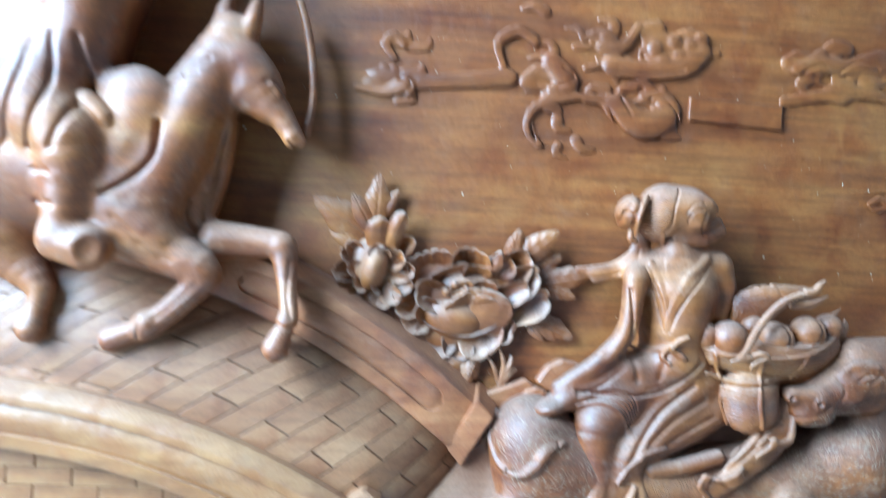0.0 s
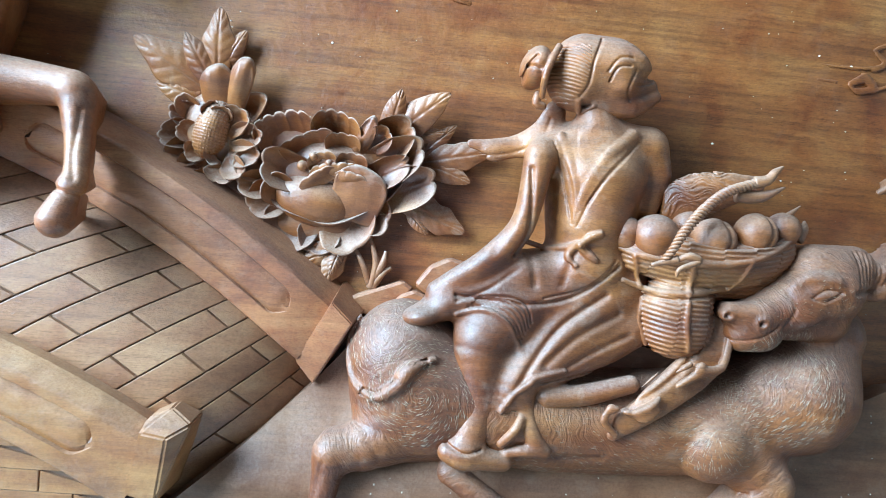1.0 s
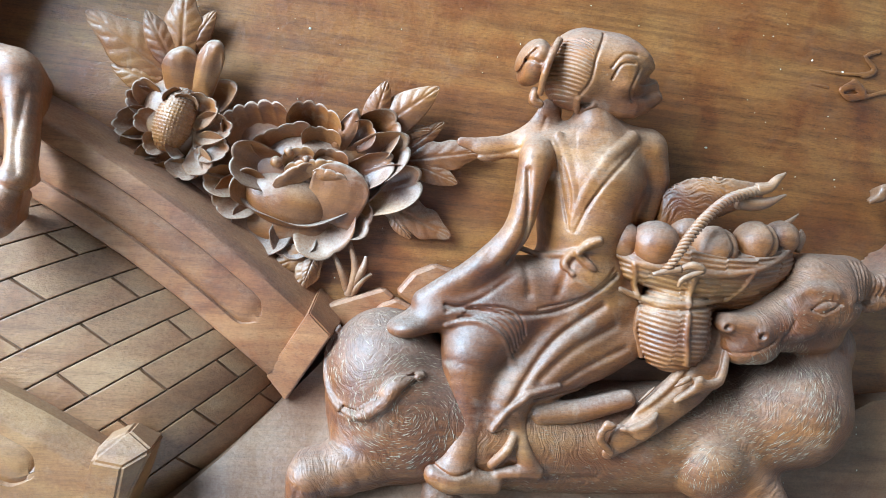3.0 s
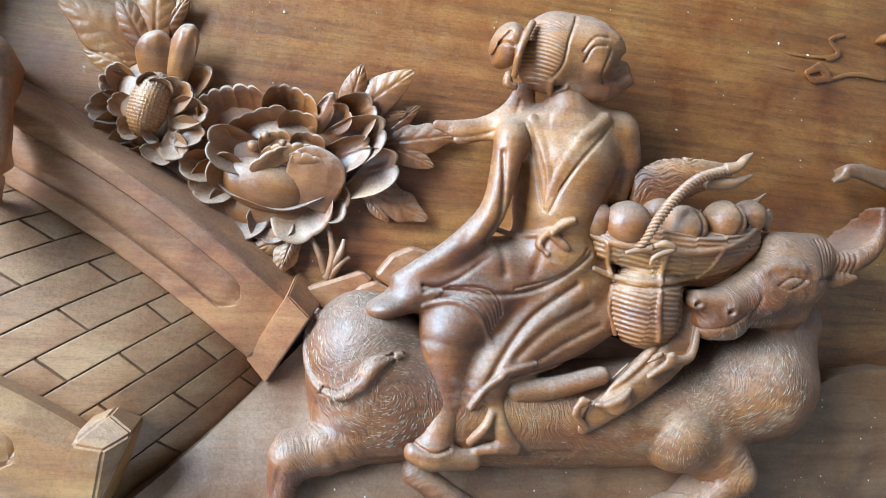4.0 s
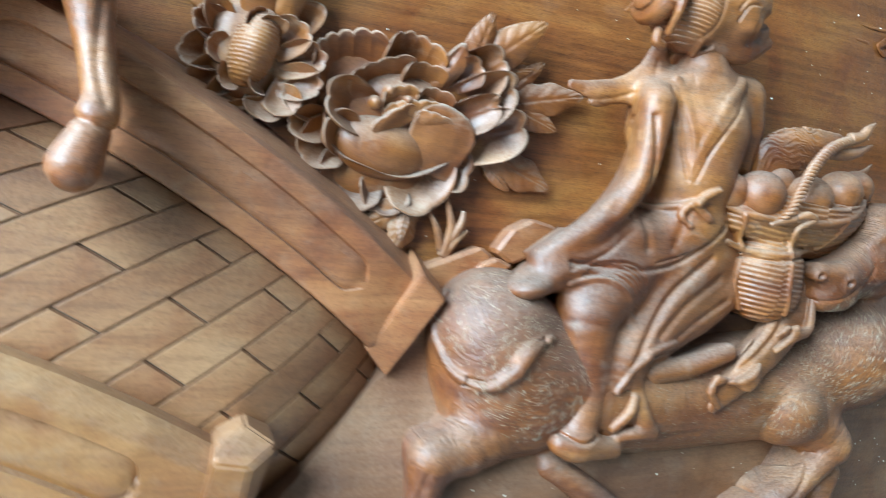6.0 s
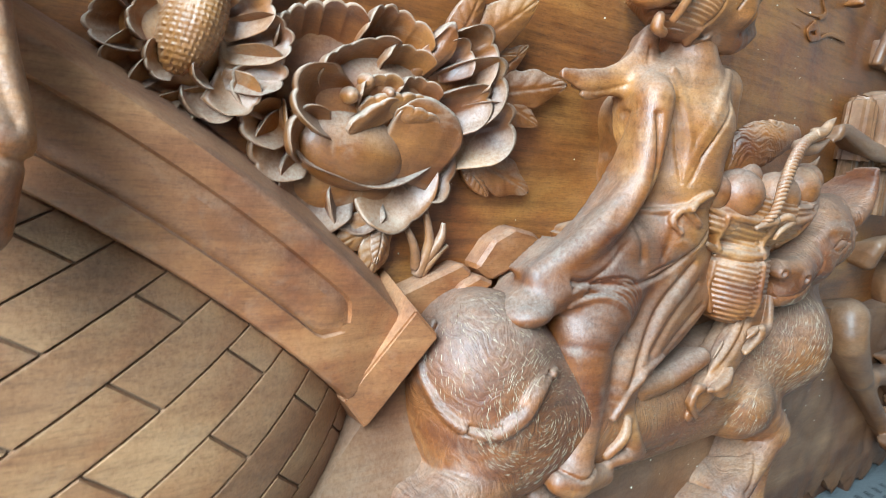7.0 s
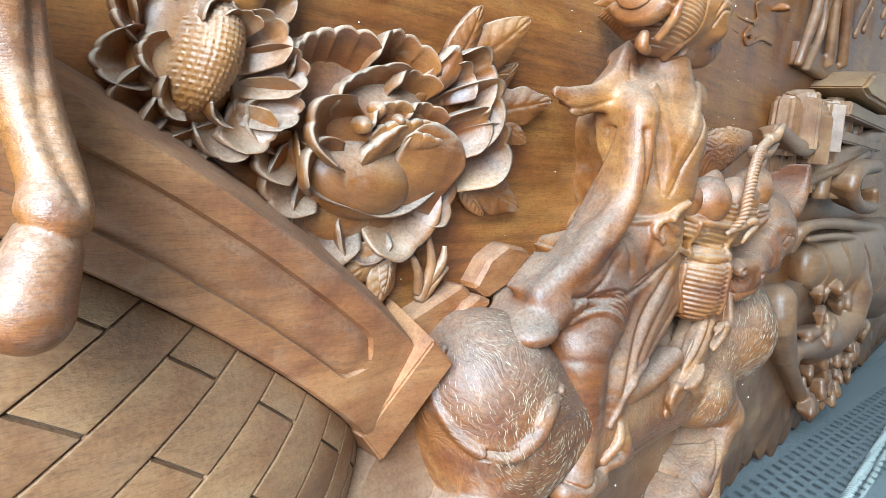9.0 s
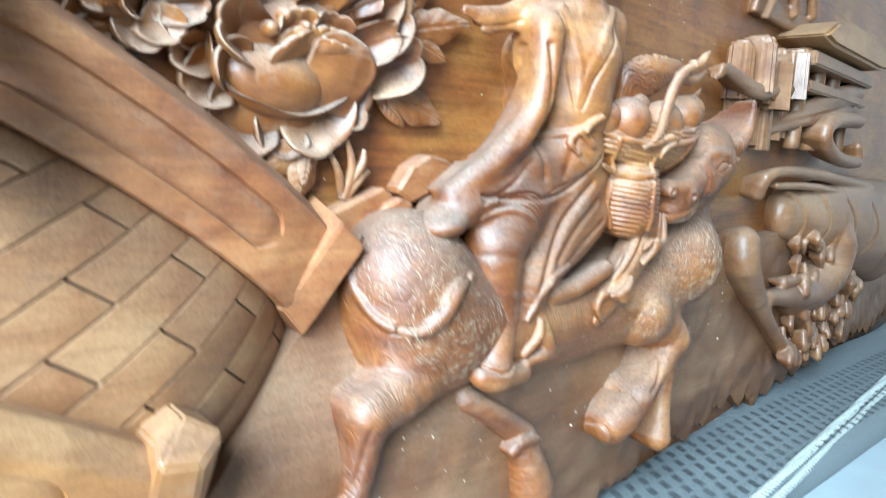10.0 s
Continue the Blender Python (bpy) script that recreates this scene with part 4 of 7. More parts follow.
c.ball((0.2634, 0.0560, 0.4480), 0.0100, 0.014, 0.0094, turn=0, k=0.006)
c.limb((0.2585, 0.0660, 0.4558, 0.0025), (0.2653, 0.0680, 0.4503, 0.0028), (0.2715, 0.0640, 0.4459, 0.0028), k=0.006)
c.limb((0.2665, 0.0600, 0.4340, 0.0038), (0.2779, 0.0570, 0.4366, 0.0038), k=0.006)
c.line((0.2634, 0.0000, 0.4333), (0.2707, 0.0000, 0.4350), (0.2778, 0.0000, 0.4381), w=0.0007, deep=0.0008, d_from=0.045)
c.line((0.2453, 0.0000, 0.4341), (0.2490, 0.0000, 0.4427), (0.2574, 0.0000, 0.4445), w=0.0008, deep=0.0013, d_from=0.05)
c.line((0.2432, 0.0000, 0.4398), (0.2492, 0.0000, 0.4487), (0.2584, 0.0000, 0.4498), w=0.0009, deep=0.0008, d_from=0.05)
c.line((0.2616, 0.0000, 0.4421), (0.2582, 0.0000, 0.4305), (0.2628, 0.0000, 0.4243), w=0.001, deep=0.001, d_from=0.05)
c.line((0.2391, 0.0000, 0.4622), (0.2332, 0.0000, 0.4459), (0.2318, 0.0000, 0.4309), (0.2280, 0.0000, 0.4231), w=0.001, deep=0.001, d_from=0.03)
# ear
c.lay((0.2282, 0.0000, 0.4209, 0.0022), (0.2320, 0.0000, 0.4147, 0.0022), (0.2392, 0.0000, 0.4192, 0.0022), off=0.0, k=0.0015)
c.line((0.2323, 0.0000, 0.4191), (0.2362, 0.0000, 0.4189), w=0.0016, deep=0.0024, d_from=0.05)
# combed hair
hc = (0.2178, 0, 0.4292)
he = (0.2350, 0, 0.4400)
hl, hh = (0.1997, 0, 0.3999), (0.2306, 0.11, 0.4568)


def comb(X, D, Z):
    wide = np.sqrt(np.clip(1 - ((X - hc[0]) / 0.031) ** 2, 0.12, 1))
    r = (Z - hc[2] + 0.25 * (X - hc[0])) / wide
    edge = np.clip((he[0] + 0.45 * (Z - he[2]) - X) / 0.004, 0, 1)
    return 0.0005 * np.sin(r * 2 * math.pi / 0.0024) * edge * (D > 0.035)


c.ripple((hl[0], 0.0, hl[2]), (hh[0], 0.12, hh[2]), comb)
# knot of hair and its band
c.ball((0.1981, 0.052, 0.4407), 0.0104, 0.020, 0.0151, turn=-14, k=0.002)
c.line((0.1957, 0, 0.4455), (0.1913, 0, 0.4395), (0.1891, 0, 0.4293), w=0.0012, deep=0.0020, d_from=0.03)
c.line((0.1913, 0, 0.4395), (0.1978, 0, 0.4372), w=0.0012, deep=0.0018, d_from=0.03)
c.limb((0.2102, 0.064, 0.4539, 0.0024), (0.2046, 0.07, 0.4422, 0.0024), (0.2018, 0.07, 0.4310, 0.0024), (0.2027, 0.062, 0.4208, 0.0021), k=0.0015)
c.limb((0.2012, 0.054, 0.4225, 0.0028), (0.2008, 0.054, 0.4168, 0.0032), (0.2051, 0.054, 0.4152, 0.0028), k=0.002)
c.solid(0.6)
head = c
c = Carving((0.098, -0.002, 0.150), (0.325, 0.110, 0.44), 0.0009)
# ribbon blowing behind
c.limb((0.2183, 0.036, 0.4158, 0.0074), (0.2110, 0.036, 0.4000, 0.0089), (0.1977, 0.034, 0.3903, 0.0082), (0.1778, 0.032, 0.3835, 0.0074), k=0.003, flat=0.45)
c.limb((0.1814, 0.032, 0.3854, 0.0067), (0.1617, 0.03, 0.3875, 0.0033), k=0.003, flat=0.45)
c.limb((0.1709, 0.05, 0.3710, 0.0043), (0.1758, 0.05, 0.3662, 0.0050), k=0.002, cut=True)
c.line((0.2149, 0, 0.4094), (0.2085, 0, 0.3932), (0.1906, 0, 0.3836), (0.1686, 0, 0.3794), w=0.0012, deep=0.0013)
# neck and hanging lobe
c.limb((0.2443, 0.0460, 0.4184, 0.0123), (0.2515, 0.0440, 0.3961, 0.0143), k=0.008)
c.limb((0.2461, 0.0540, 0.4164, 0.0026), (0.2450, 0.0560, 0.4058, 0.0048), (0.2438, 0.0540, 0.3944, 0.0026), k=0.004, flat=0.5)
# trunk, shoulders and the far arm
c.ball((0.2522, 0.0320, 0.3710), 0.0375, 0.038, 0.0308, turn=0, k=0.012)
c.ball((0.2513, 0.0320, 0.3407), 0.0308, 0.037, 0.0301, turn=0, k=0.014)
c.limb((0.2117, 0.0460, 0.3857, 0.0110), (0.2508, 0.0400, 0.3963, 0.0151), (0.2867, 0.0380, 0.3985, 0.0125), k=0.014)
c.limb((0.2892, 0.0380, 0.3948, 0.0112), (0.2975, 0.0380, 0.3776, 0.0092), (0.2910, 0.0400, 0.3528, 0.0079), k=0.01)
# arm reaching back to the rump
c.limb((0.2070, 0.0540, 0.3808, 0.0108), (0.2021, 0.0570, 0.3461, 0.0092), (0.1951, 0.0550, 0.3256, 0.0095), (0.1775, 0.0530, 0.3056, 0.0089), (0.1583, 0.0500, 0.2911, 0.0080), (0.1454, 0.0460, 0.2822, 0.0065), k=0.006)
c.limb((0.1702, 0.0420, 0.2807, 0.0111), (0.1551, 0.0430, 0.2737, 0.0098), (0.1420, 0.0440, 0.2678, 0.0078), k=0.01)
c.ball((0.1372, 0.0460, 0.2639), 0.0147, 0.017, 0.0077, turn=12, k=0.006)
c.limb((0.1875, 0.0500, 0.2890, 0.0096), (0.1543, 0.0500, 0.2728, 0.0084), k=0.01)
c.line((0.2010, 0.0000, 0.3719), (0.2030, 0.0000, 0.3462), (0.2023, 0.0000, 0.3276), (0.1952, 0.0000, 0.3121), w=0.0018, deep=0.0022, d_from=0.04)
c.line((0.1594, 0.0000, 0.2775), (0.1808, 0.0000, 0.2878), (0.1999, 0.0000, 0.3032), w=0.0014, deep=0.0014, d_from=0.04)
c.line((0.1924, 0.0000, 0.3747), (0.1918, 0.0000, 0.3377), (0.1817, 0.0000, 0.3146), w=0.003, deep=0.001, d_from=0.04)
# lap, thigh and robe below the belt
c.ball((0.2511, 0.0300, 0.3102), 0.0318, 0.034, 0.0208, turn=0, k=0.012)
c.limb((0.2590, 0.0340, 0.3031, 0.0219), (0.2191, 0.0360, 0.2839, 0.0232), (0.1880, 0.0400, 0.2641, 0.0217), k=0.014)
c.limb((0.2825, 0.0300, 0.2945, 0.0168), (0.2542, 0.0340, 0.2703, 0.0206), (0.2351, 0.0360, 0.2490, 0.0172), (0.2239, 0.0400, 0.2291, 0.0112), k=0.014)
c.line((0.1590, 0.0000, 0.2812), (0.1854, 0.0000, 0.2797), (0.2195, 0.0000, 0.2806), (0.2456, 0.0000, 0.2902), (0.2688, 0.0000, 0.3112), w=0.0016, deep=0.0024, d_from=0.04)
c.line((0.2191, 0.0000, 0.2843), (0.2490, 0.0000, 0.2950), (0.2664, 0.0000, 0.3147), w=0.0009, deep=0.0014, d_from=0.04)
# bent leg
c.limb((0.1949, 0.0440, 0.2673, 0.0221), (0.1798, 0.0500, 0.2498, 0.0193), (0.1803, 0.0520, 0.2272, 0.0160), (0.1820, 0.0540, 0.2067, 0.0137), (0.1779, 0.0580, 0.1878, 0.0120), (0.1737, 0.0600, 0.1738, 0.0107), k=0.01)
c.ball((0.2048, 0.0340, 0.2303), 0.0201, 0.024, 0.0235, turn=0, k=0.012)
c.ball((0.2071, 0.0360, 0.3008), 0.0201, 0.022, 0.0151, turn=0, k=0.012)
c.limb((0.1626, 0.0640, 0.1740, 0.0069), (0.1760, 0.0640, 0.1717, 0.0087), (0.2019, 0.0600, 0.1684, 0.0069), k=0.008)
c.line((0.1632, 0.0000, 0.2694), (0.1802, 0.0000, 0.2752), (0.1962, 0.0000, 0.2667), (0.2052, 0.0000, 0.2532), w=0.0008, deep=0.0013, d_from=0.04)
c.line((0.1655, 0.0000, 0.2719), (0.1829, 0.0000, 0.2768), (0.1983, 0.0000, 0.2692), (0.2065, 0.0000, 0.2559), w=0.0008, deep=0.0013, d_from=0.04)
c.line((0.1679, 0.0000, 0.2744), (0.1856, 0.0000, 0.2785), (0.2004, 0.0000, 0.2718), (0.2078, 0.0000, 0.2586), w=0.0008, deep=0.0013, d_from=0.04)
c.line((0.1703, 0.0000, 0.2769), (0.1884, 0.0000, 0.2801), (0.2025, 0.0000, 0.2743), (0.2091, 0.0000, 0.2613), w=0.0008, deep=0.0013, d_from=0.04)
c.line((0.1726, 0.0000, 0.2794), (0.1911, 0.0000, 0.2818), (0.2047, 0.0000, 0.2768), (0.2105, 0.0000, 0.2641), w=0.0008, deep=0.0013, d_from=0.04)
c.line((0.1750, 0.0000, 0.2820), (0.1938, 0.0000, 0.2834), (0.2068, 0.0000, 0.2793), (0.2118, 0.0000, 0.2668), w=0.0008, deep=0.0013, d_from=0.04)
c.lay((0.1603, 0.0000, 0.2684, 0.0019), (0.1785, 0.0000, 0.2735, 0.0019), (0.1943, 0.0000, 0.2666, 0.0016), (0.2033, 0.0000, 0.2530, 0.0012), (0.2107, 0.0000, 0.2366, 0.0009), off=0.0006, k=0.0012)
c.line((0.1598, 0.0000, 0.1810), (0.1734, 0.0000, 0.1761), (0.1844, 0.0000, 0.1785), w=0.0011, deep=0.0018, d_from=0.04)
# far foot behind the shin
c.limb((0.2111, 0.0560, 0.2188, 0.0070), (0.2159, 0.0600, 0.2010, 0.0063), (0.2207, 0.0620, 0.1885, 0.0063), (0.2300, 0.0600, 0.1787, 0.0054), k=0.006)
c.limb((0.2045, 0.0620, 0.1762, 0.0034), (0.2174, 0.0640, 0.1784, 0.0044), (0.2296, 0.0620, 0.1775, 0.0038), k=0.004)
c.limb((0.1989, 0.0640, 0.1823, 0.0031), (0.2065, 0.0680, 0.1929, 0.0034), (0.2107, 0.0660, 0.2008, 0.0025), k=0.003)
# robe flung across the knee, and the far shin under it
c.limb((0.2827, 0.0400, 0.2957, 0.0158), (0.2499, 0.0480, 0.2684, 0.0174), (0.2225, 0.0560, 0.2407, 0.0140), (0.2066, 0.0620, 0.2228, 0.0100), (0.1991, 0.0640, 0.2093, 0.0050), k=0.01, flat=0.7)
c.limb((0.2940, 0.0400, 0.2704, 0.0158), (0.2608, 0.0460, 0.2490, 0.0149), (0.2318, 0.0540, 0.2331, 0.0096), k=0.01, flat=0.8)
c.line((0.2633, 0.0000, 0.2898), (0.2345, 0.0000, 0.2667), (0.2144, 0.0000, 0.2388), (0.2049, 0.0000, 0.2193), w=0.0026, deep=0.0026, d_from=0.04)
c.line((0.2745, 0.0000, 0.2774), (0.2450, 0.0000, 0.2599), (0.2239, 0.0000, 0.2394), w=0.003, deep=0.0022, d_from=0.04)
c.line((0.2841, 0.0000, 0.2628), (0.2579, 0.0000, 0.2494), (0.2378, 0.0000, 0.2366), w=0.0022, deep=0.0016, d_from=0.04)
c.lay((0.1961, 0.0000, 0.2056, 0.0019), (0.2032, 0.0000, 0.2173, 0.0022), (0.2137, 0.0000, 0.2267, 0.0025), (0.2190, 0.0000, 0.2308, 0.0022), (0.2378, 0.0000, 0.2358, 0.0019), off=0.0008, k=0.0018)
c.limb((0.2292, 0.0560, 0.2149, 0.0079), (0.2567, 0.0560, 0.2189, 0.0076), (0.2880, 0.0560, 0.2288, 0.0064), k=0.004)
c.line((0.2215, 0.0000, 0.2260), (0.2481, 0.0000, 0.2316), (0.2825, 0.0000, 0.2416), w=0.0009, deep=0.0016, d_from=0.04)
# collar, belt and bow
c.lay((0.2205, 0.0000, 0.3970, 0.0031), (0.2282, 0.0000, 0.3786, 0.0034), (0.2344, 0.0000, 0.3569, 0.0028), (0.2338, 0.0000, 0.3381, 0.0016), off=-0.0012, k=0.001, flat=0.6)
c.line((0.2153, 0.0000, 0.3920), (0.2248, 0.0000, 0.3671), (0.2327, 0.0000, 0.3372), w=0.0008, deep=0.0009, d_from=0.04)
c.lay((0.2704, 0.0000, 0.4020, 0.0047), (0.2526, 0.0000, 0.3857, 0.0047), (0.2405, 0.0000, 0.3650, 0.0040), (0.2343, 0.0000, 0.3400, 0.0022), off=-0.0014, k=0.001, flat=0.6)
c.line((0.2750, 0.0000, 0.3968), (0.2537, 0.0000, 0.3757), (0.2423, 0.0000, 0.3558), (0.2359, 0.0000, 0.3364), w=0.0009, deep=0.001, d_from=0.04)
c.line((0.2697, 0.0000, 0.3906), (0.2522, 0.0000, 0.3718), (0.2408, 0.0000, 0.3519), w=0.0007, deep=0.001, d_from=0.04)
c.ball((0.2378, 0.0750, 0.3864), 0.0087, 0.01, 0.0087, turn=20, k=0.004, cut=True)
c.lay((0.2056, 0.0000, 0.3220, 0.0019), (0.2212, 0.0000, 0.3189, 0.0019), (0.2355, 0.0000, 0.3225, 0.0022), (0.2520, 0.0000, 0.3316, 0.0019), off=0.0006, k=0.001)
c.lay((0.2362, 0.0000, 0.3226, 0.0025), (0.2332, 0.0000, 0.3148, 0.0028), (0.2377, 0.0000, 0.3092, 0.0022), off=0.001, k=0.0015)
c.lay((0.2381, 0.0000, 0.3235, 0.0025), (0.2466, 0.0000, 0.3167, 0.0028), (0.2508, 0.0000, 0.3141, 0.0016), off=0.0015, k=0.0015)
c.lay((0.2381, 0.0000, 0.3235, 0.0022), (0.2451, 0.0000, 0.3298, 0.0025), (0.2510, 0.0000, 0.3330, 0.0016), off=0.0015, k=0.0015)
c.line((0.2088, 0.0000, 0.3096), (0.2124, 0.0000, 0.2931), w=0.003, deep=0.0014, d_from=0.04)
c.line((0.2354, 0.0000, 0.3120), (0.2315, 0.0000, 0.2947), w=0.003, deep=0.0012, d_from=0.04)
c.solid(0.26, z_to=0.300)
c.solid(0.36, z_from=0.300)
carved("carved_rider", c, M_CARVE, "carved hardwood rider figure in belted robe seated on the buffalo", "statue", extra=head)

# ---- saddle cloth with curled ends ----
c = Carving((0.225, -0.002, 0.15), (0.375, 0.105, 0.29), 0.0008)
c.limb((0.3542, 0.0500, 0.2769, 0.0129), (0.3374, 0.0560, 0.2488, 0.0152), (0.3111, 0.0600, 0.2263, 0.0145), (0.2899, 0.0620, 0.2080, 0.0107), (0.2774, 0.0620, 0.1936, 0.0044), k=0.008, flat=0.35)
c.limb((0.3541, 0.0600, 0.2668, 0.0025), (0.3476, 0.0660, 0.2480, 0.0031), (0.3308, 0.0700, 0.2439, 0.0040), (0.3157, 0.0700, 0.2344, 0.0028), k=0.004, flat=0.7)
c.limb((0.3302, 0.0700, 0.2485, 0.0037), (0.3189, 0.0710, 0.2472, 0.0031), (0.3094, 0.0690, 0.2403, 0.0019), k=0.003, flat=0.7)
c.limb((0.3032, 0.0690, 0.2245, 0.0028), (0.2971, 0.0710, 0.2170, 0.0040), (0.2841, 0.0700, 0.2132, 0.0031), (0.2718, 0.0690, 0.2137, 0.0022), k=0.003, flat=0.7)
c.limb((0.2720, 0.0680, 0.2146, 0.0022), (0.2680, 0.0680, 0.2048, 0.0028), (0.2777, 0.0660, 0.1950, 0.0022), k=0.003, flat=0.7)
c.limb((0.2842, 0.0700, 0.2121, 0.0028), (0.2960, 0.0710, 0.2093, 0.0031), (0.3038, 0.0700, 0.2152, 0.0022), k=0.003, flat=0.7)
c.line((0.3379, 0.0000, 0.2707), (0.3243, 0.0000, 0.2464), (0.3042, 0.0000, 0.2275), (0.2855, 0.0000, 0.2148), w=0.0022, deep=0.0026, d_from=0.04)
c.line((0.3262, 0.0000, 0.2659), (0.3142, 0.0000, 0.2457), (0.2962, 0.0000, 0.2270), (0.2778, 0.0000, 0.2124), w=0.002, deep=0.0022, d_from=0.04)
c.ball((0.3189, 0.0780, 0.2421), 0.0080, 0.007, 0.0023, turn=20, k=0.003, cut=True)
c.ball((0.2833, 0.0780, 0.2089), 0.0094, 0.008, 0.0027, turn=-10, k=0.003, cut=True)
c.solid(0.4)
carved("carved_cloth", c, M_CARVE, "carved wooden saddle cloth with curled corners", "carving")

# ---- the horse on the bridge ----
c = Carving((-0.46, -0.002, 0.25), (-0.065, 0.135, 0.86), 0.0014)
c.limb((-0.3768, 0.04, 0.4474, 0.0609), (-0.2949, 0.04, 0.4458, 0.0567), (-0.2377, 0.046, 0.4240, 0.0461), k=0.016)
c.limb((-0.2309, 0.05, 0.4169, 0.0412), (-0.2112, 0.05, 0.4564, 0.0375), (-0.1893, 0.05, 0.4986, 0.0338), (-0.1672, 0.05, 0.5410, 0.0283), (-0.1557, 0.05, 0.5706, 0.0217), k=0.012)
c.limb((-0.1662, 0.04, 0.4918, 0.0163), (-0.1698, 0.04, 0.4482, 0.0144), (-0.1841, 0.044, 0.4079, 0.0162), k=0.010)
c.line((-0.1577, 0, 0.4958), (-0.1645, 0, 0.4592), (-0.1648, 0, 0.4186), w=0.0035, deep=0.0040, d_from=0.05)
c.line((-0.1706, 0, 0.4361), (-0.1732, 0, 0.4134), (-0.1627, 0, 0.3918), w=0.003, deep=0.003, d_from=0.05)
c.limb((-0.1445, 0.056, 0.5482, 0.0206), (-0.1304, 0.056, 0.5333, 0.0187), (-0.1136, 0.056, 0.5092, 0.0122), (-0.1000, 0.056, 0.4893, 0.0094), k=0.008)
c.limb((-0.1402, 0.054, 0.5235, 0.0178), (-0.1244, 0.054, 0.5110, 0.0122), k=0.008)
c.limb((-0.0983, 0.058, 0.4852, 0.0080), (-0.0927, 0.058, 0.4839, 0.0052), k=0.004)
c.line((-0.1007, 0, 0.4826), (-0.0931, 0, 0.4761), w=0.0014, deep=0.0024)
c.lay((-0.1179, 0, 0.5293, 0.0036), (-0.1111, 0, 0.5223, 0.0036), off=-0.001, k=0.002)
c.line((-0.1215, 0, 0.5302), (-0.1134, 0, 0.5293), (-0.1054, 0, 0.5183), w=0.0013, deep=0.0022, d_from=0.04)
c.limb((-0.1433, 0.06, 0.5631, 0.0074), (-0.1369, 0.062, 0.5862, 0.0074), (-0.1334, 0.06, 0.6108, 0.0023), k=0.004)
c.limb((-0.1668, 0.05, 0.5646, 0.0094), (-0.1644, 0.05, 0.5932, 0.0080), (-0.1592, 0.05, 0.6151, 0.0024), k=0.004)
c.limb((-0.1041, 0.03, 0.6138, 0.0039), (-0.0933, 0.034, 0.5790, 0.0039), (-0.0867, 0.036, 0.5301, 0.0034), (-0.0904, 0.04, 0.4945, 0.0034), k=0.003)
c.limb((-0.1811, 0.062, 0.5028, 0.0184), (-0.1945, 0.064, 0.4641, 0.0202), (-0.2061, 0.066, 0.4282, 0.0210), k=0.014)
c.limb((-0.2397, 0.066, 0.4159, 0.0182), (-0.2165, 0.072, 0.4049, 0.0198), (-0.2018, 0.074, 0.3956, 0.0153), k=0.010)
c.line((-0.1832, 0, 0.4282), (-0.1854, 0, 0.4123), (-0.1756, 0, 0.3997), w=0.003, deep=0.003, d_from=0.05)
for o in range(7):
    z0 = (-0.1660, 0, 0.5445)[2] - 0.012 * o
    x0 = (-0.1660, 0, 0.5445)[0] - 0.010 * o
    c.line((x0, 0, z0), (x0 - 0.012, 0, z0 - 0.004), (x0 - 0.022, 0, z0 - 0.014), w=0.0014, deep=0.0018, d_from=0.04)
# saddle flap
c.limb((-0.2248, 0.076, 0.5031, 0.0313), (-0.2371, 0.08, 0.4606, 0.0230), (-0.2472, 0.082, 0.4370, 0.0132), k=0.006, flat=0.5)
c.line((-0.2031, 0, 0.4868), (-0.2053, 0, 0.4597), (-0.2212, 0, 0.4403), (-0.2397, 0, 0.4274), w=0.0024, deep=0.006, d_from=0.05)
# near fore leg, folded
c.limb((-0.2189, 0.06, 0.4026, 0.0304), (-0.1974, 0.066, 0.3855, 0.0210), (-0.1681, 0.07, 0.3717, 0.0164), (-0.1622, 0.07, 0.3644, 0.0128), k=0.010)
c.limb((-0.1622, 0.07, 0.3644, 0.0123), (-0.1841, 0.068, 0.3398, 0.0105), (-0.2078, 0.066, 0.3204, 0.0110), k=0.005)
c.limb((-0.2072, 0.068, 0.3228, 0.0114), (-0.2113, 0.068, 0.3179, 0.0100), k=0.004)
c.limb((-0.2143, 0.066, 0.3176, 0.0091), (-0.2366, 0.064, 0.3080, 0.0100), k=0.003)
c.line((-0.2101, 0, 0.3271), (-0.2124, 0, 0.3113), w=0.0014, deep=0.002, d_from=0.05)
# far fore leg, reaching out
c.limb((-0.1591, 0.046, 0.3956, 0.0171), (-0.1305, 0.048, 0.3955, 0.0142), (-0.1061, 0.052, 0.3940, 0.0123), k=0.008)
c.limb((-0.1020, 0.053, 0.3914, 0.0123), (-0.0964, 0.06, 0.3622, 0.0084), (-0.0917, 0.07, 0.3391, 0.0078), (-0.0920, 0.074, 0.3309, 0.0091), k=0.004)
c.limb((-0.0931, 0.076, 0.3263, 0.0077), (-0.0993, 0.078, 0.3086, 0.0113), k=0.002)
c.line((-0.1000, 0, 0.3285), (-0.0863, 0, 0.3250), w=0.0014, deep=0.0016, d_from=0.05)
# a hind leg
c.limb((-0.3398, 0.05, 0.3976, 0.0370), (-0.3209, 0.056, 0.3709, 0.0202), (-0.2981, 0.062, 0.3473, 0.0109), (-0.2989, 0.064, 0.3267, 0.0091), (-0.3011, 0.066, 0.3138, 0.0117), k=0.008)
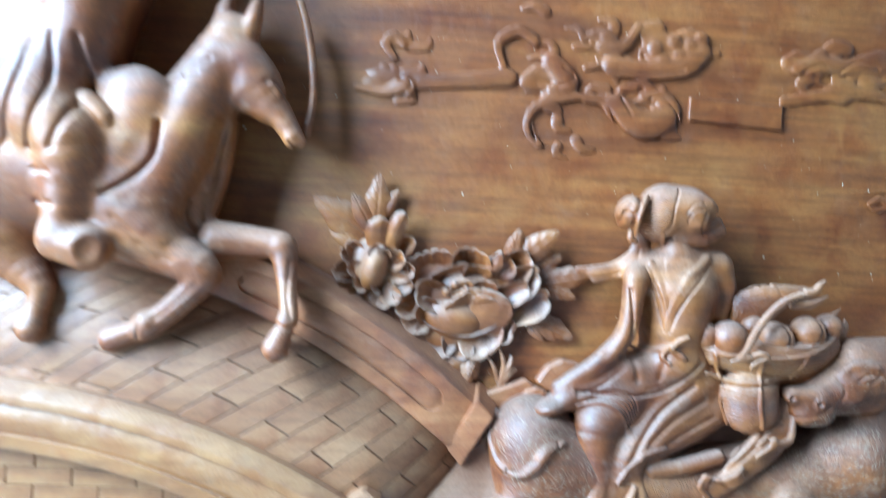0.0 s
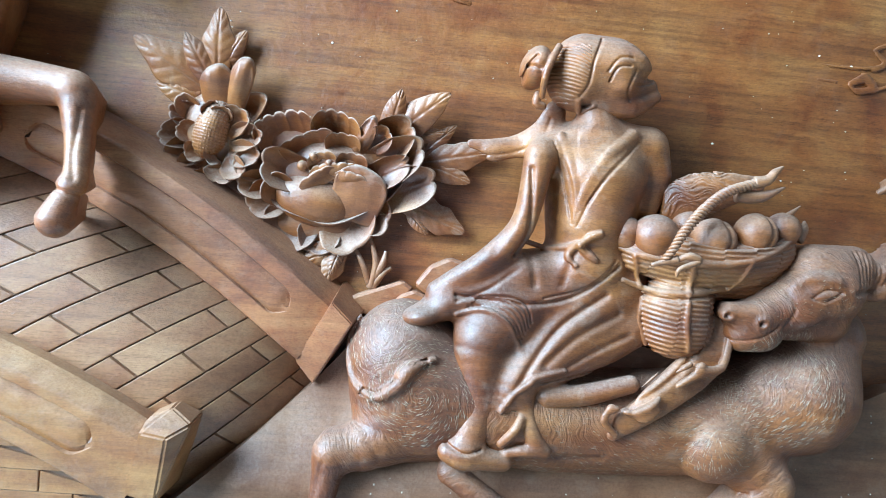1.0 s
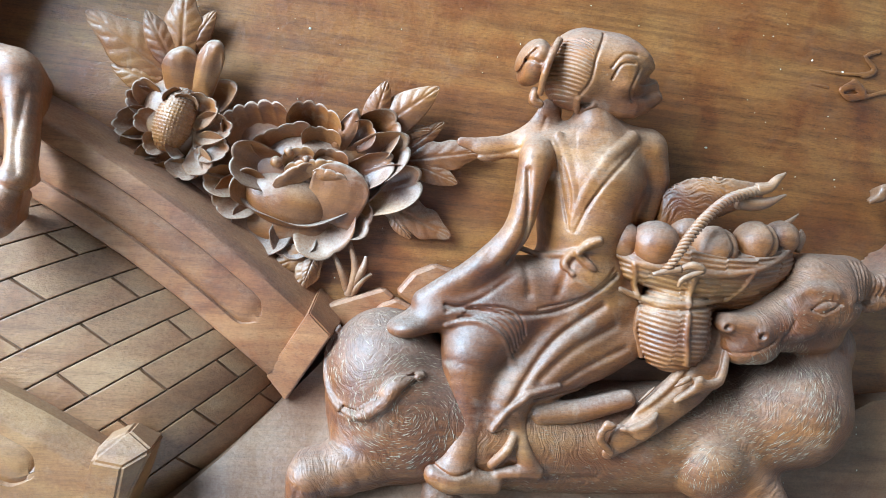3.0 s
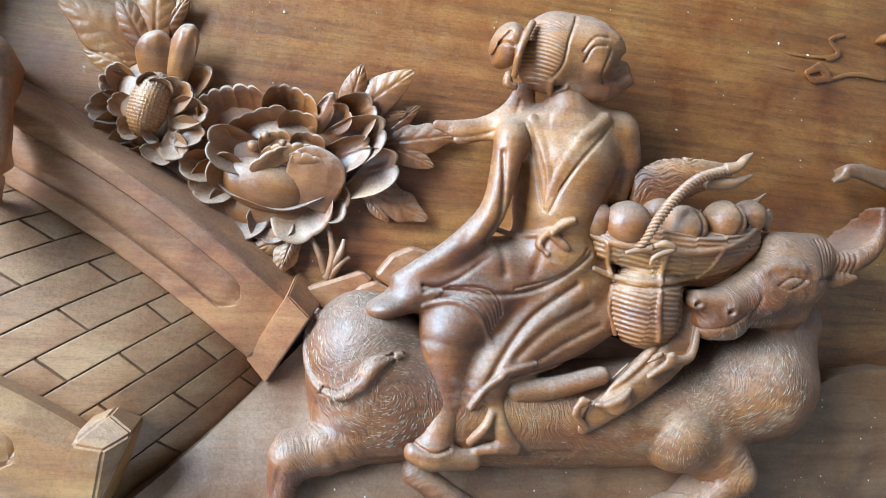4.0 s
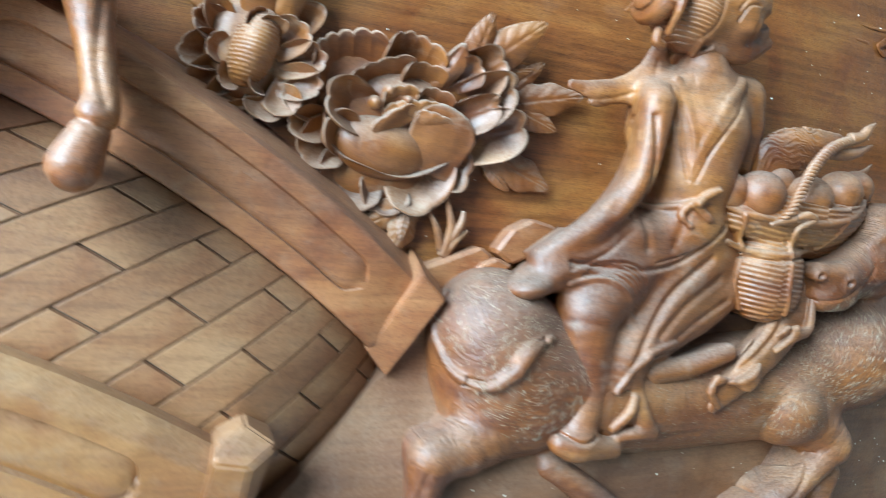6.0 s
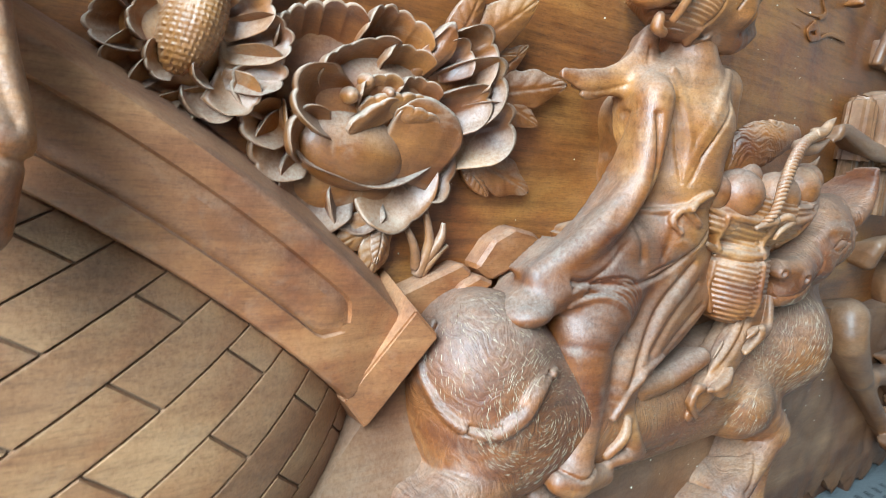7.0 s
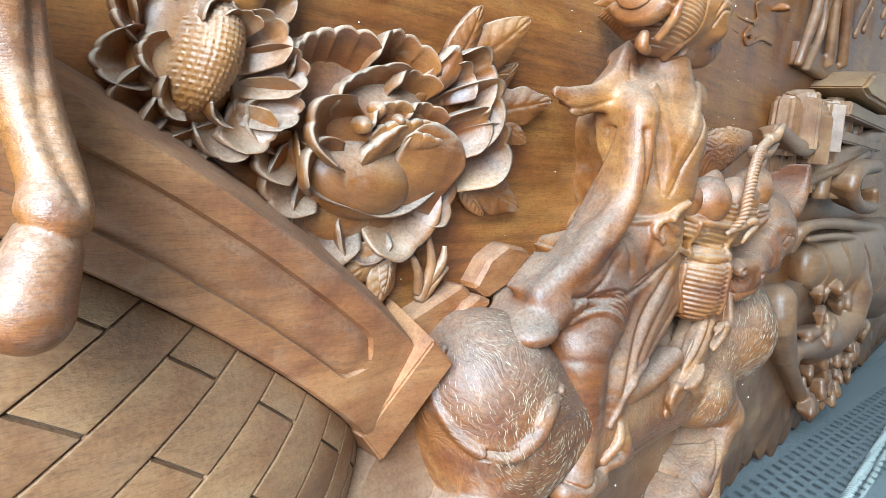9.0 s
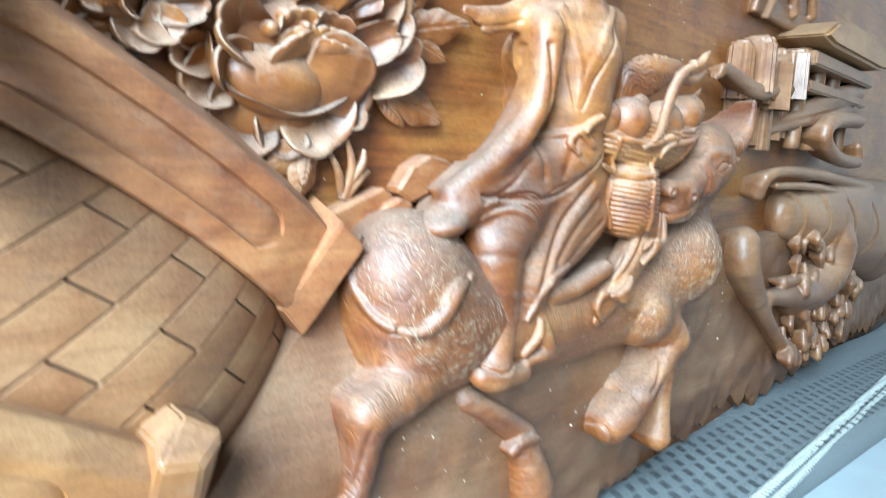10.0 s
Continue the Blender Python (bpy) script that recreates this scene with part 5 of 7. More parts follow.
# leg and boot of the horse's rider
c.limb((-0.2993, 0.08, 0.4898, 0.0308), (-0.2714, 0.088, 0.4683, 0.0270), (-0.2684, 0.088, 0.4294, 0.0191), (-0.2718, 0.088, 0.3976, 0.0157), k=0.010)
c.limb((-0.2733, 0.09, 0.3872, 0.0156), (-0.2489, 0.092, 0.3826, 0.0182), k=0.008)
c.line((-0.2927, 0, 0.4179), (-0.2732, 0, 0.4153), w=0.002, deep=0.0022, d_from=0.08)
c.line((-0.2924, 0, 0.4423), (-0.2751, 0, 0.4396), w=0.002, deep=0.0018, d_from=0.08)
c.ball((-0.2359, 0.116, 0.3804), 0.018, 0.014, 0.021, k=0.003, cut=True)
# skirt and waist of that rider
c.limb((-0.3017, 0.07, 0.5061, 0.0403), (-0.2751, 0.07, 0.5539, 0.0314), (-0.2726, 0.066, 0.6103, 0.0362), k=0.014)
# trunk, arm and head, out of view above, added to shade the board
c.limb((-0.2726, 0.066, 0.61, 0.040), (-0.262, 0.062, 0.68, 0.052), (-0.250, 0.058, 0.74, 0.044), k=0.014)
c.limb((-0.262, 0.075, 0.72, 0.022), (-0.205, 0.085, 0.66, 0.019), (-0.165, 0.085, 0.63, 0.015), k=0.008)
c.ball((-0.235, 0.060, 0.80), 0.034, 0.034, 0.040, k=0.010)
for o in range(4):
    q = (-0.2891, 0, 0.5092)
    c.line((q[0] - 0.03 + 0.018 * o, 0, q[2] + 0.04), (q[0] - 0.035 + 0.022 * o, 0, q[2]), (q[0] - 0.05 + 0.022 * o, 0, q[2] - 0.05), w=0.003, deep=0.003, d_from=0.07)
c.limb((-0.2579, 0.088, 0.5002, 0.0087), (-0.2433, 0.09, 0.4880, 0.0070), (-0.2394, 0.088, 0.4803, 0.0039), k=0.003)
c.line((-0.0943, 0, 0.3798), (-0.0939, 0, 0.3526), (-0.0889, 0, 0.3348), w=0.0016, deep=0.0016, d_from=0.05)
c.line((-0.1645, 0, 0.3593), (-0.1829, 0, 0.3415), (-0.1992, 0, 0.3267), w=0.0016, deep=0.0014, d_from=0.05)
c.line((-0.2295, 0, 0.4082), (-0.2062, 0, 0.3880), (-0.1878, 0, 0.3761), w=0.003, deep=0.0016, d_from=0.05)
c.solid(0.25)
carved("carved_horse", c, M_CARVE, "carved hardwood horse and rider leaping over the bridge", "carving")

# ---- the basket of fruit on the buffalo's shoulder ----
basket = tagged(empty("basket", 0.30, 0.05, 0.24), "carved woven basket heaped with round fruit", "basket")
c = Carving((0.245, -0.002, 0.235), (0.41, 0.10, 0.365), 0.0007)
c.ball((0.3393, 0.0360, 0.3317), 0.0563, 0.042, 0.0308, turn=-2, k=0.003)
c.ball((0.3307, 0.0500, 0.3581), 0.0636, 0.06, 0.0308, turn=-2, k=0.004, cut=True)
c.limb((0.2856, 0.0520, 0.3223, 0.0154), (0.3304, 0.0560, 0.3196, 0.0171), (0.3846, 0.0460, 0.3317, 0.0149), k=0.012)
c.limb((0.3160, 0.0500, 0.2859, 0.0264), (0.3182, 0.0500, 0.2741, 0.0254), k=0.003, flat=0.85)
c.limb((0.3271, 0.0440, 0.2988, 0.0098), (0.3821, 0.0440, 0.3087, 0.0104), k=0.008)
w0 = (0.3177, 0, 0.2998)


def weave(X, D, Z):
    sag = 2.2 * (X - w0[0]) ** 2 - 0.07 * (X - w0[0])
    ring = (Z - sag) * 2 * math.pi / 0.0034
    stake = np.sign(np.sin((X - w0[0]) * 2 * math.pi / 0.046 + 0.9))
    return 0.0005 * np.sin(ring + 1.57 * stake)


c.ripple((0.25, 0.0, 0.23), (0.41, 0.12, 0.36), weave)
# ropes: rim, waist, uprights
c.lay((0.2601, 0.0000, 0.3286, 0.0016), (0.2775, 0.0000, 0.3214, 0.0022), (0.3059, 0.0000, 0.3183, 0.0025), (0.3382, 0.0000, 0.3204, 0.0025), (0.3662, 0.0000, 0.3283, 0.0022), (0.3919, 0.0000, 0.3416, 0.0016), off=0.0003, k=0.0012)
c.lay((0.2738, 0.0000, 0.3021, 0.0019), (0.2922, 0.0000, 0.2972, 0.0022), (0.3165, 0.0000, 0.2969, 0.0022), (0.3445, 0.0000, 0.3015, 0.0019), (0.3684, 0.0000, 0.3102, 0.0016), off=0.0003, k=0.0012)
c.lay((0.2777, 0.0000, 0.3196, 0.0016), (0.2822, 0.0000, 0.3085, 0.0016), (0.2860, 0.0000, 0.2993, 0.0016), off=0.0003, k=0.0012)
c.lay((0.3153, 0.0000, 0.3172, 0.0019), (0.3172, 0.0000, 0.3077, 0.0019), (0.3163, 0.0000, 0.2980, 0.0019), off=0.0003, k=0.0012)
c.lay((0.3544, 0.0000, 0.3226, 0.0016), (0.3523, 0.0000, 0.3127, 0.0016), (0.3485, 0.0000, 0.3026, 0.0016), off=0.0003, k=0.0012)
c.lay((0.2906, 0.0000, 0.2940, 0.0016), (0.2900, 0.0000, 0.2747, 0.0016), (0.2967, 0.0000, 0.2579, 0.0016), off=0.0003, k=0.0012)
c.lay((0.3158, 0.0000, 0.2953, 0.0019), (0.3167, 0.0000, 0.2768, 0.0019), (0.3218, 0.0000, 0.2578, 0.0019), off=0.0003, k=0.0012)
c.line((0.2742, 0.0000, 0.2983), (0.2968, 0.0000, 0.2922), (0.3429, 0.0000, 0.2983), w=0.0012, deep=0.0018, d_from=0.04)
c.solid(0.15)
skin_part("body", c, M_CARVE, basket, "finely woven body with rope bands")


def fruit(centre, rx, rz, turn, dent):
    x0, d0, z0 = centre
    c = Carving((x0 - 0.021, d0 - 0.02, z0 - 0.021), (x0 + 0.021, d0 + 0.022, z0 + 0.021), 0.001)
    c.ball(centre, rx, (rx + rz) / 2, rz, turn=turn, k=0.001)
    if dent:
        a = radians(turn + 60)
        c.line((x0 + 0.004, 0, z0 + 0.013), (x0 + 0.007, 0, z0 + 0.003), (x0 + 0.004, 0, z0 - 0.007), w=0.0016, deep=0.0018, d_from=d0)
    skin_part("fruit", c, M_CARVE, basket, "smooth round carved fruit")


fruit((0.2732, 0.054, 0.3341), 0.0115, 0.0125, 0, False)
fruit((0.2917, 0.06, 0.3342), 0.0165, 0.0155, 10, False)
fruit((0.3322, 0.062, 0.3347), 0.0160, 0.0160, 0, True)
fruit((0.3628, 0.06, 0.3423), 0.0150, 0.0150, 0, True)
fruit((0.3870, 0.052, 0.3474), 0.0125, 0.0125, 0, False)
fruit((0.3195, 0.046, 0.3438), 0.0125, 0.0120, 0, False)
tube("handle", [(0.2902, 0.08, 0.3176, 0.0021), (0.2952, 0.084, 0.3263, 0.0028), (0.3034, 0.082, 0.3403, 0.0035), (0.3165, 0.078, 0.3558, 0.0036), (0.3334, 0.074, 0.3691, 0.0036), (0.3568, 0.07, 0.3777, 0.0033)], M_CARVE, basket, "twisted rope handle", sides=8, steps=14, twist=700.0, strands=3)
tube("rope_end", [(0.2994, 0.082, 0.3201, 0.0021), (0.3066, 0.086, 0.3240, 0.0024), (0.3138, 0.086, 0.3212, 0.0021), (0.3014, 0.086, 0.3151, 0.0017), (0.2998, 0.084, 0.3097, 0.0011)], M_CARVE, basket, "knotted rope end", sides=8, steps=6)
tube("rope_end", [(0.2902, 0.08, 0.3176, 0.0021), (0.3003, 0.083, 0.3210, 0.0028), (0.2837, 0.08, 0.3155, 0.0014)], M_CARVE, basket, "knotted rope end", sides=8, steps=6)
tube("rope_tip", [(0.3528, 0.07, 0.3772, 0.0044), (0.3604, 0.072, 0.3796, 0.0037), (0.3645, 0.073, 0.3851, 0.0029), (0.3695, 0.074, 0.3897, 0.0007)], M_CARVE, basket, "frayed tip of the handle", sides=8, steps=5)
tube("rope_tip", [(0.3426, 0.066, 0.3680, 0.0052), (0.3596, 0.068, 0.3684, 0.0041), (0.3746, 0.07, 0.3761, 0.0007)], M_CARVE, basket, "frayed tip of the handle", sides=8, steps=5)
tube("stalk", [(0.3868, 0.054, 0.3560, 0.0035), (0.3902, 0.056, 0.3603, 0.0019), (0.3958, 0.056, 0.3655, 0.0004)], M_CARVE, basket, "pointed fruit stalk", sides=8, steps=4)
tube("stalk", [(0.3988, 0.05, 0.3422, 0.0062), (0.4037, 0.05, 0.3498, 0.0039), (0.4037, 0.05, 0.3553, 0.0008)], M_CARVE, basket, "pointed fruit stalk", sides=8, steps=4)

# broad ribbed leaf behind the handle
c = Carving((0.30, -0.002, 0.335), (0.40, 0.085, 0.405), 0.0008)
c.limb((0.2985, 0.04, 0.3498, 0.0092), (0.3164, 0.046, 0.3619, 0.0160), (0.3366, 0.05, 0.3703, 0.0137), (0.3629, 0.052, 0.3764, 0.0069), k=0.004, flat=0.4)
g0 = (0.3148, 0, 0.3559)


def contour(X, D, Z):
    r = np.sqrt((X - g0[0] - 0.012) ** 2 + (1.3 * (Z - g0[2] + 0.012)) ** 2) + 0.0022 * np.sin((X + 0.6 * Z) * 260) + 0.0012 * np.sin((X - Z) * 510)
    near = np.clip((0.030 - np.abs(X - g0[0] - 0.004)) / 0.008, 0, 1)
    return 0.0005 * np.sin(r * 2 * math.pi / 0.0032) * near


c.ripple((0.29, 0.0, 0.33), (0.41, 0.09, 0.41), contour)
c.line((0.2862, 0, 0.3468), (0.2980, 0, 0.3614), w=0.001, deep=0.0014)
carved("carved_leaf", c, M_CARVE, "carved ribbed leaf bundle behind the basket handle", "carving")

# ---- peonies ----
def leaf(parent, base, tip, half, teeth=3, arch=0.004, thick=0.004, name="leaf", label=""):
    """A leaf with a sunk midrib, side veins and a lobed outline."""
    n, m = 44, 25
    b, t = np.array(base[:3]), np.array(tip[:3])
    ax = np.array([t[0] - b[0], t[2] - b[2]])
    L = np.linalg.norm(ax)
    ax = ax / L
    sd = np.array([-ax[1], ax[0]])
    U, V = np.meshgrid(np.linspace(0, 1, n), np.linspace(-1, 1, m), indexing="ij")
    lob = 1 - 0.20 * (0.5 - 0.5 * np.cos(2 * math.pi * teeth * U)) * (teeth > 1)
    w = half * (np.sin(math.pi * (0.06 + 0.94 * U) ** 0.85) ** 0.75) * lob + 0.0004
    X = b[0] + ax[0] * L * U + sd[0] * w * V
    Z = b[2] + ax[1] * L * U + sd[1] * w * V
    rib = np.exp(-((V / 0.10) ** 2)) * (1 - U * 0.6)
    vein = np.exp(-((((U * 6 - np.abs(V) * 1.3) % 1.0) - 0.5) / 0.16) ** 2)
    D = b[1] + (t[1] - b[1]) * U + 0.6 * arch * (1 - V**2) * np.sin(U * math.pi) - 0.0014 * rib - 0.0005 * vein * (np.abs(V) < 0.85) * (np.abs(V) > 0.1)
    return sheet(name, np.stack([X, D, Z], -1), thick, M_PETAL, parent, label)


def petal(parent, base, tip, half, cup, curl, lobes, thick=0.004, name="petal", label=""):
    """A petal that fans out from base to tip, each (x, depth, z): hollow for cup above 0, bulging below; its rim is scalloped into lobes and rolled back by curl."""
    n, m = 14 + 9 * lobes, 20
    b, t = np.array(base), np.array(tip)
    ax = np.array([t[0] - b[0], t[2] - b[2]])
    L = np.linalg.norm(ax)
    ax /= L
    sd = np.array([-ax[1], ax[0]])
    U, V = np.meshgrid(np.linspace(-1, 1, n), np.linspace(0, 1, m) ** 0.8, indexing="ij")
    turn = 40 * (b[0] + t[2])
    wave = np.abs(np.sin(math.pi * lobes * (U + 1) / 2 + 0.25 * np.sin(3 * U + turn))) ** 0.5 if lobes > 1 else np.ones_like(U)
    reach = (1.03 - 0.24 * U**2) - (0.085 if lobes > 1 else 0.0) * (1 - wave) - 0.12 * np.abs(U) ** 6 + 0.05 * np.sin(2.3 * U + turn)
    along = L * V * reach
    across = 1.18 * half * U * (0.70 + 0.30 * V**0.7) * (1 - 0.10 * V**5)
    X = b[0] + ax[0] * along + sd[0] * across
    Z = b[2] + ax[1] * along + sd[1] * across
    D = b[1] + (t[1] - b[1]) * V**1.3
    D += cup * (0.9 * U**2 * V + 0.5 * V**4 - 0.7 * np.sin(math.pi * V) * (1 - U**2)) if cup > 0 else -cup * (1 - U**2) * np.sin(math.pi * np.clip(V * 0.85 + 0.08, 0, 1)) * 1.3
    D -= curl * np.clip((V - 0.86) / 0.14, 0, 1) ** 2 + 0.4 * curl * np.clip((np.abs(U) - 0.8) / 0.2, 0, 1) ** 2
    D += 0.0010 * (wave - 0.6) * V**2 * (lobes > 1) + 0.0002 * np.sin(U * 9 + turn) * V + 0.0006 * np.sin(V * 5 + U * 2.2 + turn)
    P = np.stack([X, D, Z], -1)
    ob = sheet(name, P, thick, M_PETAL, parent, label)
    # the rim faces carry the dusty, lit edge as colour
    ob.data.materials.append(M_EDGE)
    rim = [0] * len(ob.data.polygons)
    for i in range(n - 1):
        rim[2 * (i * (m - 1) + m - 2)] = 1
    for i in range(2 * (n - 1) * (m - 1), len(rim)):
        rim[i] = 1
    ob.data.polygons.foreach_set("material_index", rim)
    return ob


def ruffle(parent, inner, outer, curl, name="petal", label="broad lower petal with rolled lip"):
    """A wide lip from an inner to an outer curve of (x, depth, z), sagging between them, its edge rolled and waved."""
    A, B = eased(inner, 10), eased(outer, 10)
    f = np.linspace(0, 1, 16)
    P = A[:, None] + (B - A)[:, None] * f[None, :, None]
    run = np.linspace(0, 1, len(A))[:, None]
    P[..., 1] += -0.006 * np.sin(math.pi * f)[None] - curl * np.clip((f - 0.86) / 0.14, 0, 1)[None] ** 2 + 0.0012 * np.sin(run * 21) * f[None] ** 2
    P[..., 2] += 0.0016 * np.sin(run * 17 + 1) * f[None] ** 2
    return sheet(name, P, 0.005, M_PETAL, parent, label)


def globe(place, rx, rd, rz, turn):
    """A smooth swelling petal of the heart."""
    c = Carving((place[0] - rx - 0.008, -0.002, place[2] - rx - 0.008), (place[0] + rx + 0.008, 0.05, place[2] + rx + 0.008), 0.0009)
    c.ball(place, rx, rd, rz, turn=turn, k=0.001)
    skin_part("petal", c, M_PETAL, peony, "smooth swelling inner petal")


peony = tagged(empty("peony", 0.08, 0.01, 0.33), "large open carved peony with ruffled petals and leaves", "carved flower", group="carved peonies")
# outer petals first, then inwards
petal(peony, (0.0453, 0.0000, 0.3332), (0.0258, 0.0090, 0.3002), 0.0195, 0.003, 0.002, 2, 0.008)
petal(peony, (0.0603, 0.0000, 0.3233), (0.0534, 0.0090, 0.2979), 0.0148, 0.003, 0.002, 2, 0.008)
petal(peony, (0.0305, 0.0000, 0.3439), (0.0063, 0.0100, 0.3254), 0.0142, 0.003, 0.002, 2, 0.008)
petal(peony, (0.0700, 0.0030, 0.3292), (0.0874, 0.0130, 0.3045), 0.0209, 0.004, 0.003, 2, 0.008)
petal(peony, (0.0836, 0.0030, 0.3346), (0.1089, 0.0120, 0.3235), 0.0135, 0.004, 0.002, 2, 0.008)
petal(peony, (0.0181, 0.0020, 0.3535), (-0.0084, 0.0120, 0.3592), 0.0101, 0.004, 0.002, 2, 0.008)
petal(peony, (0.0228, 0.0030, 0.3459), (-0.0029, 0.0130, 0.3417), 0.0101, 0.004, 0.002, 2, 0.008)
petal(peony, (0.0327, 0.0020, 0.3651), (0.0220, 0.0170, 0.3980), 0.0202, 0.007, 0.003, 5, 0.008)
petal(peony, (0.0641, 0.0030, 0.3705), (0.0639, 0.0180, 0.4020), 0.0169, 0.007, 0.003, 4, 0.008)
petal(peony, (0.0490, 0.0080, 0.3665), (0.0408, 0.0200, 0.3835), 0.0189, 0.006, 0.002, 4, 0.008)
petal(peony, (0.0883, 0.0050, 0.3702), (0.1181, 0.0220, 0.3968), 0.0148, 0.006, 0.003, 2, 0.008)
petal(peony, (0.0706, 0.0100, 0.3687), (0.0693, 0.0210, 0.3866), 0.0121, 0.005, 0.002, 3, 0.008)
petal(peony, (0.0801, 0.0120, 0.3736), (0.0919, 0.0260, 0.3988), 0.0057, -0.004, 0.003, 1, 0.008)
petal(peony, (0.0896, 0.0140, 0.3785), (0.1029, 0.0240, 0.3902), 0.0088, 0.004, 0.002, 2, 0.008)
petal(peony, (0.0817, 0.0080, 0.3559), (0.1290, 0.0230, 0.3814), 0.0148, 0.006, 0.003, 2, 0.008)
petal(peony, (0.0871, 0.0060, 0.3403), (0.1412, 0.0200, 0.3590), 0.0148, 0.007, 0.003, 2, 0.008)
petal(peony, (0.0823, 0.0120, 0.3498), (0.1198, 0.0240, 0.3700), 0.0101, 0.004, 0.002, 2, 0.008)
c = Carving((-0.02, -0.002, 0.27), (0.165, 0.03, 0.40), 0.0015)
c.ball((0.0625, 0, 0.3542), 0.0500, 0.014, 0.0320, turn=-4, k=0.004)
c.ball((0.0307, 0, 0.3785), 0.0270, 0.007, 0.0160, turn=-4, k=0.004)
c.ball((0.0940, 0, 0.3791), 0.0288, 0.012, 0.0180, turn=10, k=0.004)
c.ball((0.0510, 0, 0.3187), 0.0324, 0.006, 0.0144, k=0.004)
c.ball((0.0660, 0, 0.3640), 0.0330, 0.0190, 0.0180, turn=-4, k=0.004)
skin_part("heart", c, M_PETAL, peony, "ground of the flower between its petals")
petal(peony, (0.0488, 0.0120, 0.3503), (0.0127, 0.0210, 0.3609), 0.0135, 0.009, 0.002, 2, 0.008)
petal(peony, (0.0603, 0.0130, 0.3535), (0.0535, 0.0220, 0.3715), 0.0101, 0.003, 0.0015, 3, 0.008)
petal(peony, (0.0779, 0.0130, 0.3553), (0.0772, 0.0220, 0.3734), 0.0108, 0.003, 0.0015, 3, 0.008)
petal(peony, (0.0325, 0.0100, 0.3348), (0.0179, 0.0190, 0.3488), 0.0115, 0.004, 0.002, 2, 0.008)
petal(peony, (0.0665, 0.0150, 0.3513), (0.0641, 0.0220, 0.3649), 0.0162, -0.002, 0.0015, 5, 0.008)
petal(peony, (0.0573, 0.0170, 0.3471), (0.0512, 0.0235, 0.3568), 0.0135, -0.002, 0.0012, 3, 0.008)
petal(peony, (0.0767, 0.0170, 0.3483), (0.0786, 0.0235, 0.3593), 0.0108, -0.002, 0.0012, 3, 0.008)
ruffle(peony, [(0.0196, 0.0110, 0.3505), (0.0292, 0.0110, 0.3384), (0.0428, 0.0110, 0.3298), (0.0588, 0.0110, 0.3266), (0.0762, 0.0110, 0.3299), (0.0931, 0.0110, 0.3409), (0.1058, 0.0110, 0.3555)], [(0.0156, 0.0120, 0.3539), (0.0177, 0.0160, 0.3383), (0.0329, 0.0180, 0.3250), (0.0542, 0.0190, 0.3200), (0.0790, 0.0190, 0.3240), (0.1015, 0.0180, 0.3365), (0.1168, 0.0130, 0.3574)], 0.0035)
globe((0.0517, 0.0060, 0.3364), 0.0300, 0.0150, 0.0190, -8)
petal(peony, (0.0788, 0.0120, 0.3238), (0.0898, 0.0240, 0.3636), 0.0182, -0.002, 0.002, 1, 0.008)
globe((0.0422, 0.0180, 0.3601), 0.0040, 0.0060, 0.0040, 0)
globe((0.0498, 0.0180, 0.3675), 0.0037, 0.0060, 0.0037, 0)
globe((0.0613, 0.0180, 0.3637), 0.0030, 0.0060, 0.0030, 0)
leaf(peony, (0.1006, 0.008, 0.3872), (0.1089, 0.02, 0.4222), 0.0086, 1, 0.005)
leaf(peony, (0.1007, 0.008, 0.3861), (0.1439, 0.022, 0.4224), 0.0122, 1, 0.006)
leaf(peony, (0.1082, 0.006, 0.3884), (0.1424, 0.012, 0.3949), 0.0065, 1, 0.004)
leaf(peony, (0.1214, 0.006, 0.3728), (0.1513, 0.01, 0.4013), 0.0065, 1, 0.004)
leaf(peony, (0.1216, 0.006, 0.3709), (0.1821, 0.012, 0.3846), 0.0122, 3, 0.006)
leaf(peony, (0.1272, 0.006, 0.3735), (0.1655, 0.01, 0.3602), 0.0086, 1, 0.005)
leaf(peony, (0.1172, 0.004, 0.3414), (0.1650, 0.01, 0.3226), 0.0130, 3, 0.006)
leaf(peony, (0.1219, 0.004, 0.3341), (0.1372, 0.008, 0.3187), 0.0050, 1, 0.004)
leaf(peony, (0.0785, 0.004, 0.3062), (0.0425, 0.008, 0.2876), 0.0094, 2, 0.004)
leaf(peony, (0.0752, 0.006, 0.3021), (0.0625, 0.01, 0.2726), 0.0086, 2, 0.004)
leaf(peony, (0.0733, 0.006, 0.3020), (0.0676, 0.012, 0.2821), 0.0050, 1, 0.004)
for a, b, e in (((0.0986, 0.004, 0.2746, 0.0035), (0.1012, 0.008, 0.2933, 0.0027), (0.0954, 0.008, 0.3121, 0.0015)), ((0.1001, 0.004, 0.2747, 0.0031), (0.1065, 0.008, 0.2860, 0.0023), (0.1129, 0.008, 0.2913, 0.0015)), ((0.0997, 0.004, 0.2786, 0.0031), (0.1064, 0.01, 0.2940, 0.0027), (0.1077, 0.01, 0.3034, 0.0012)), ((0.0974, 0.004, 0.2784, 0.0031), (0.0913, 0.008, 0.2923, 0.0023), (0.0823, 0.006, 0.3067, 0.0011))):
    tube("sprig", [a, b, e], M_PETAL, peony, "budding twig", sides=8, steps=6)

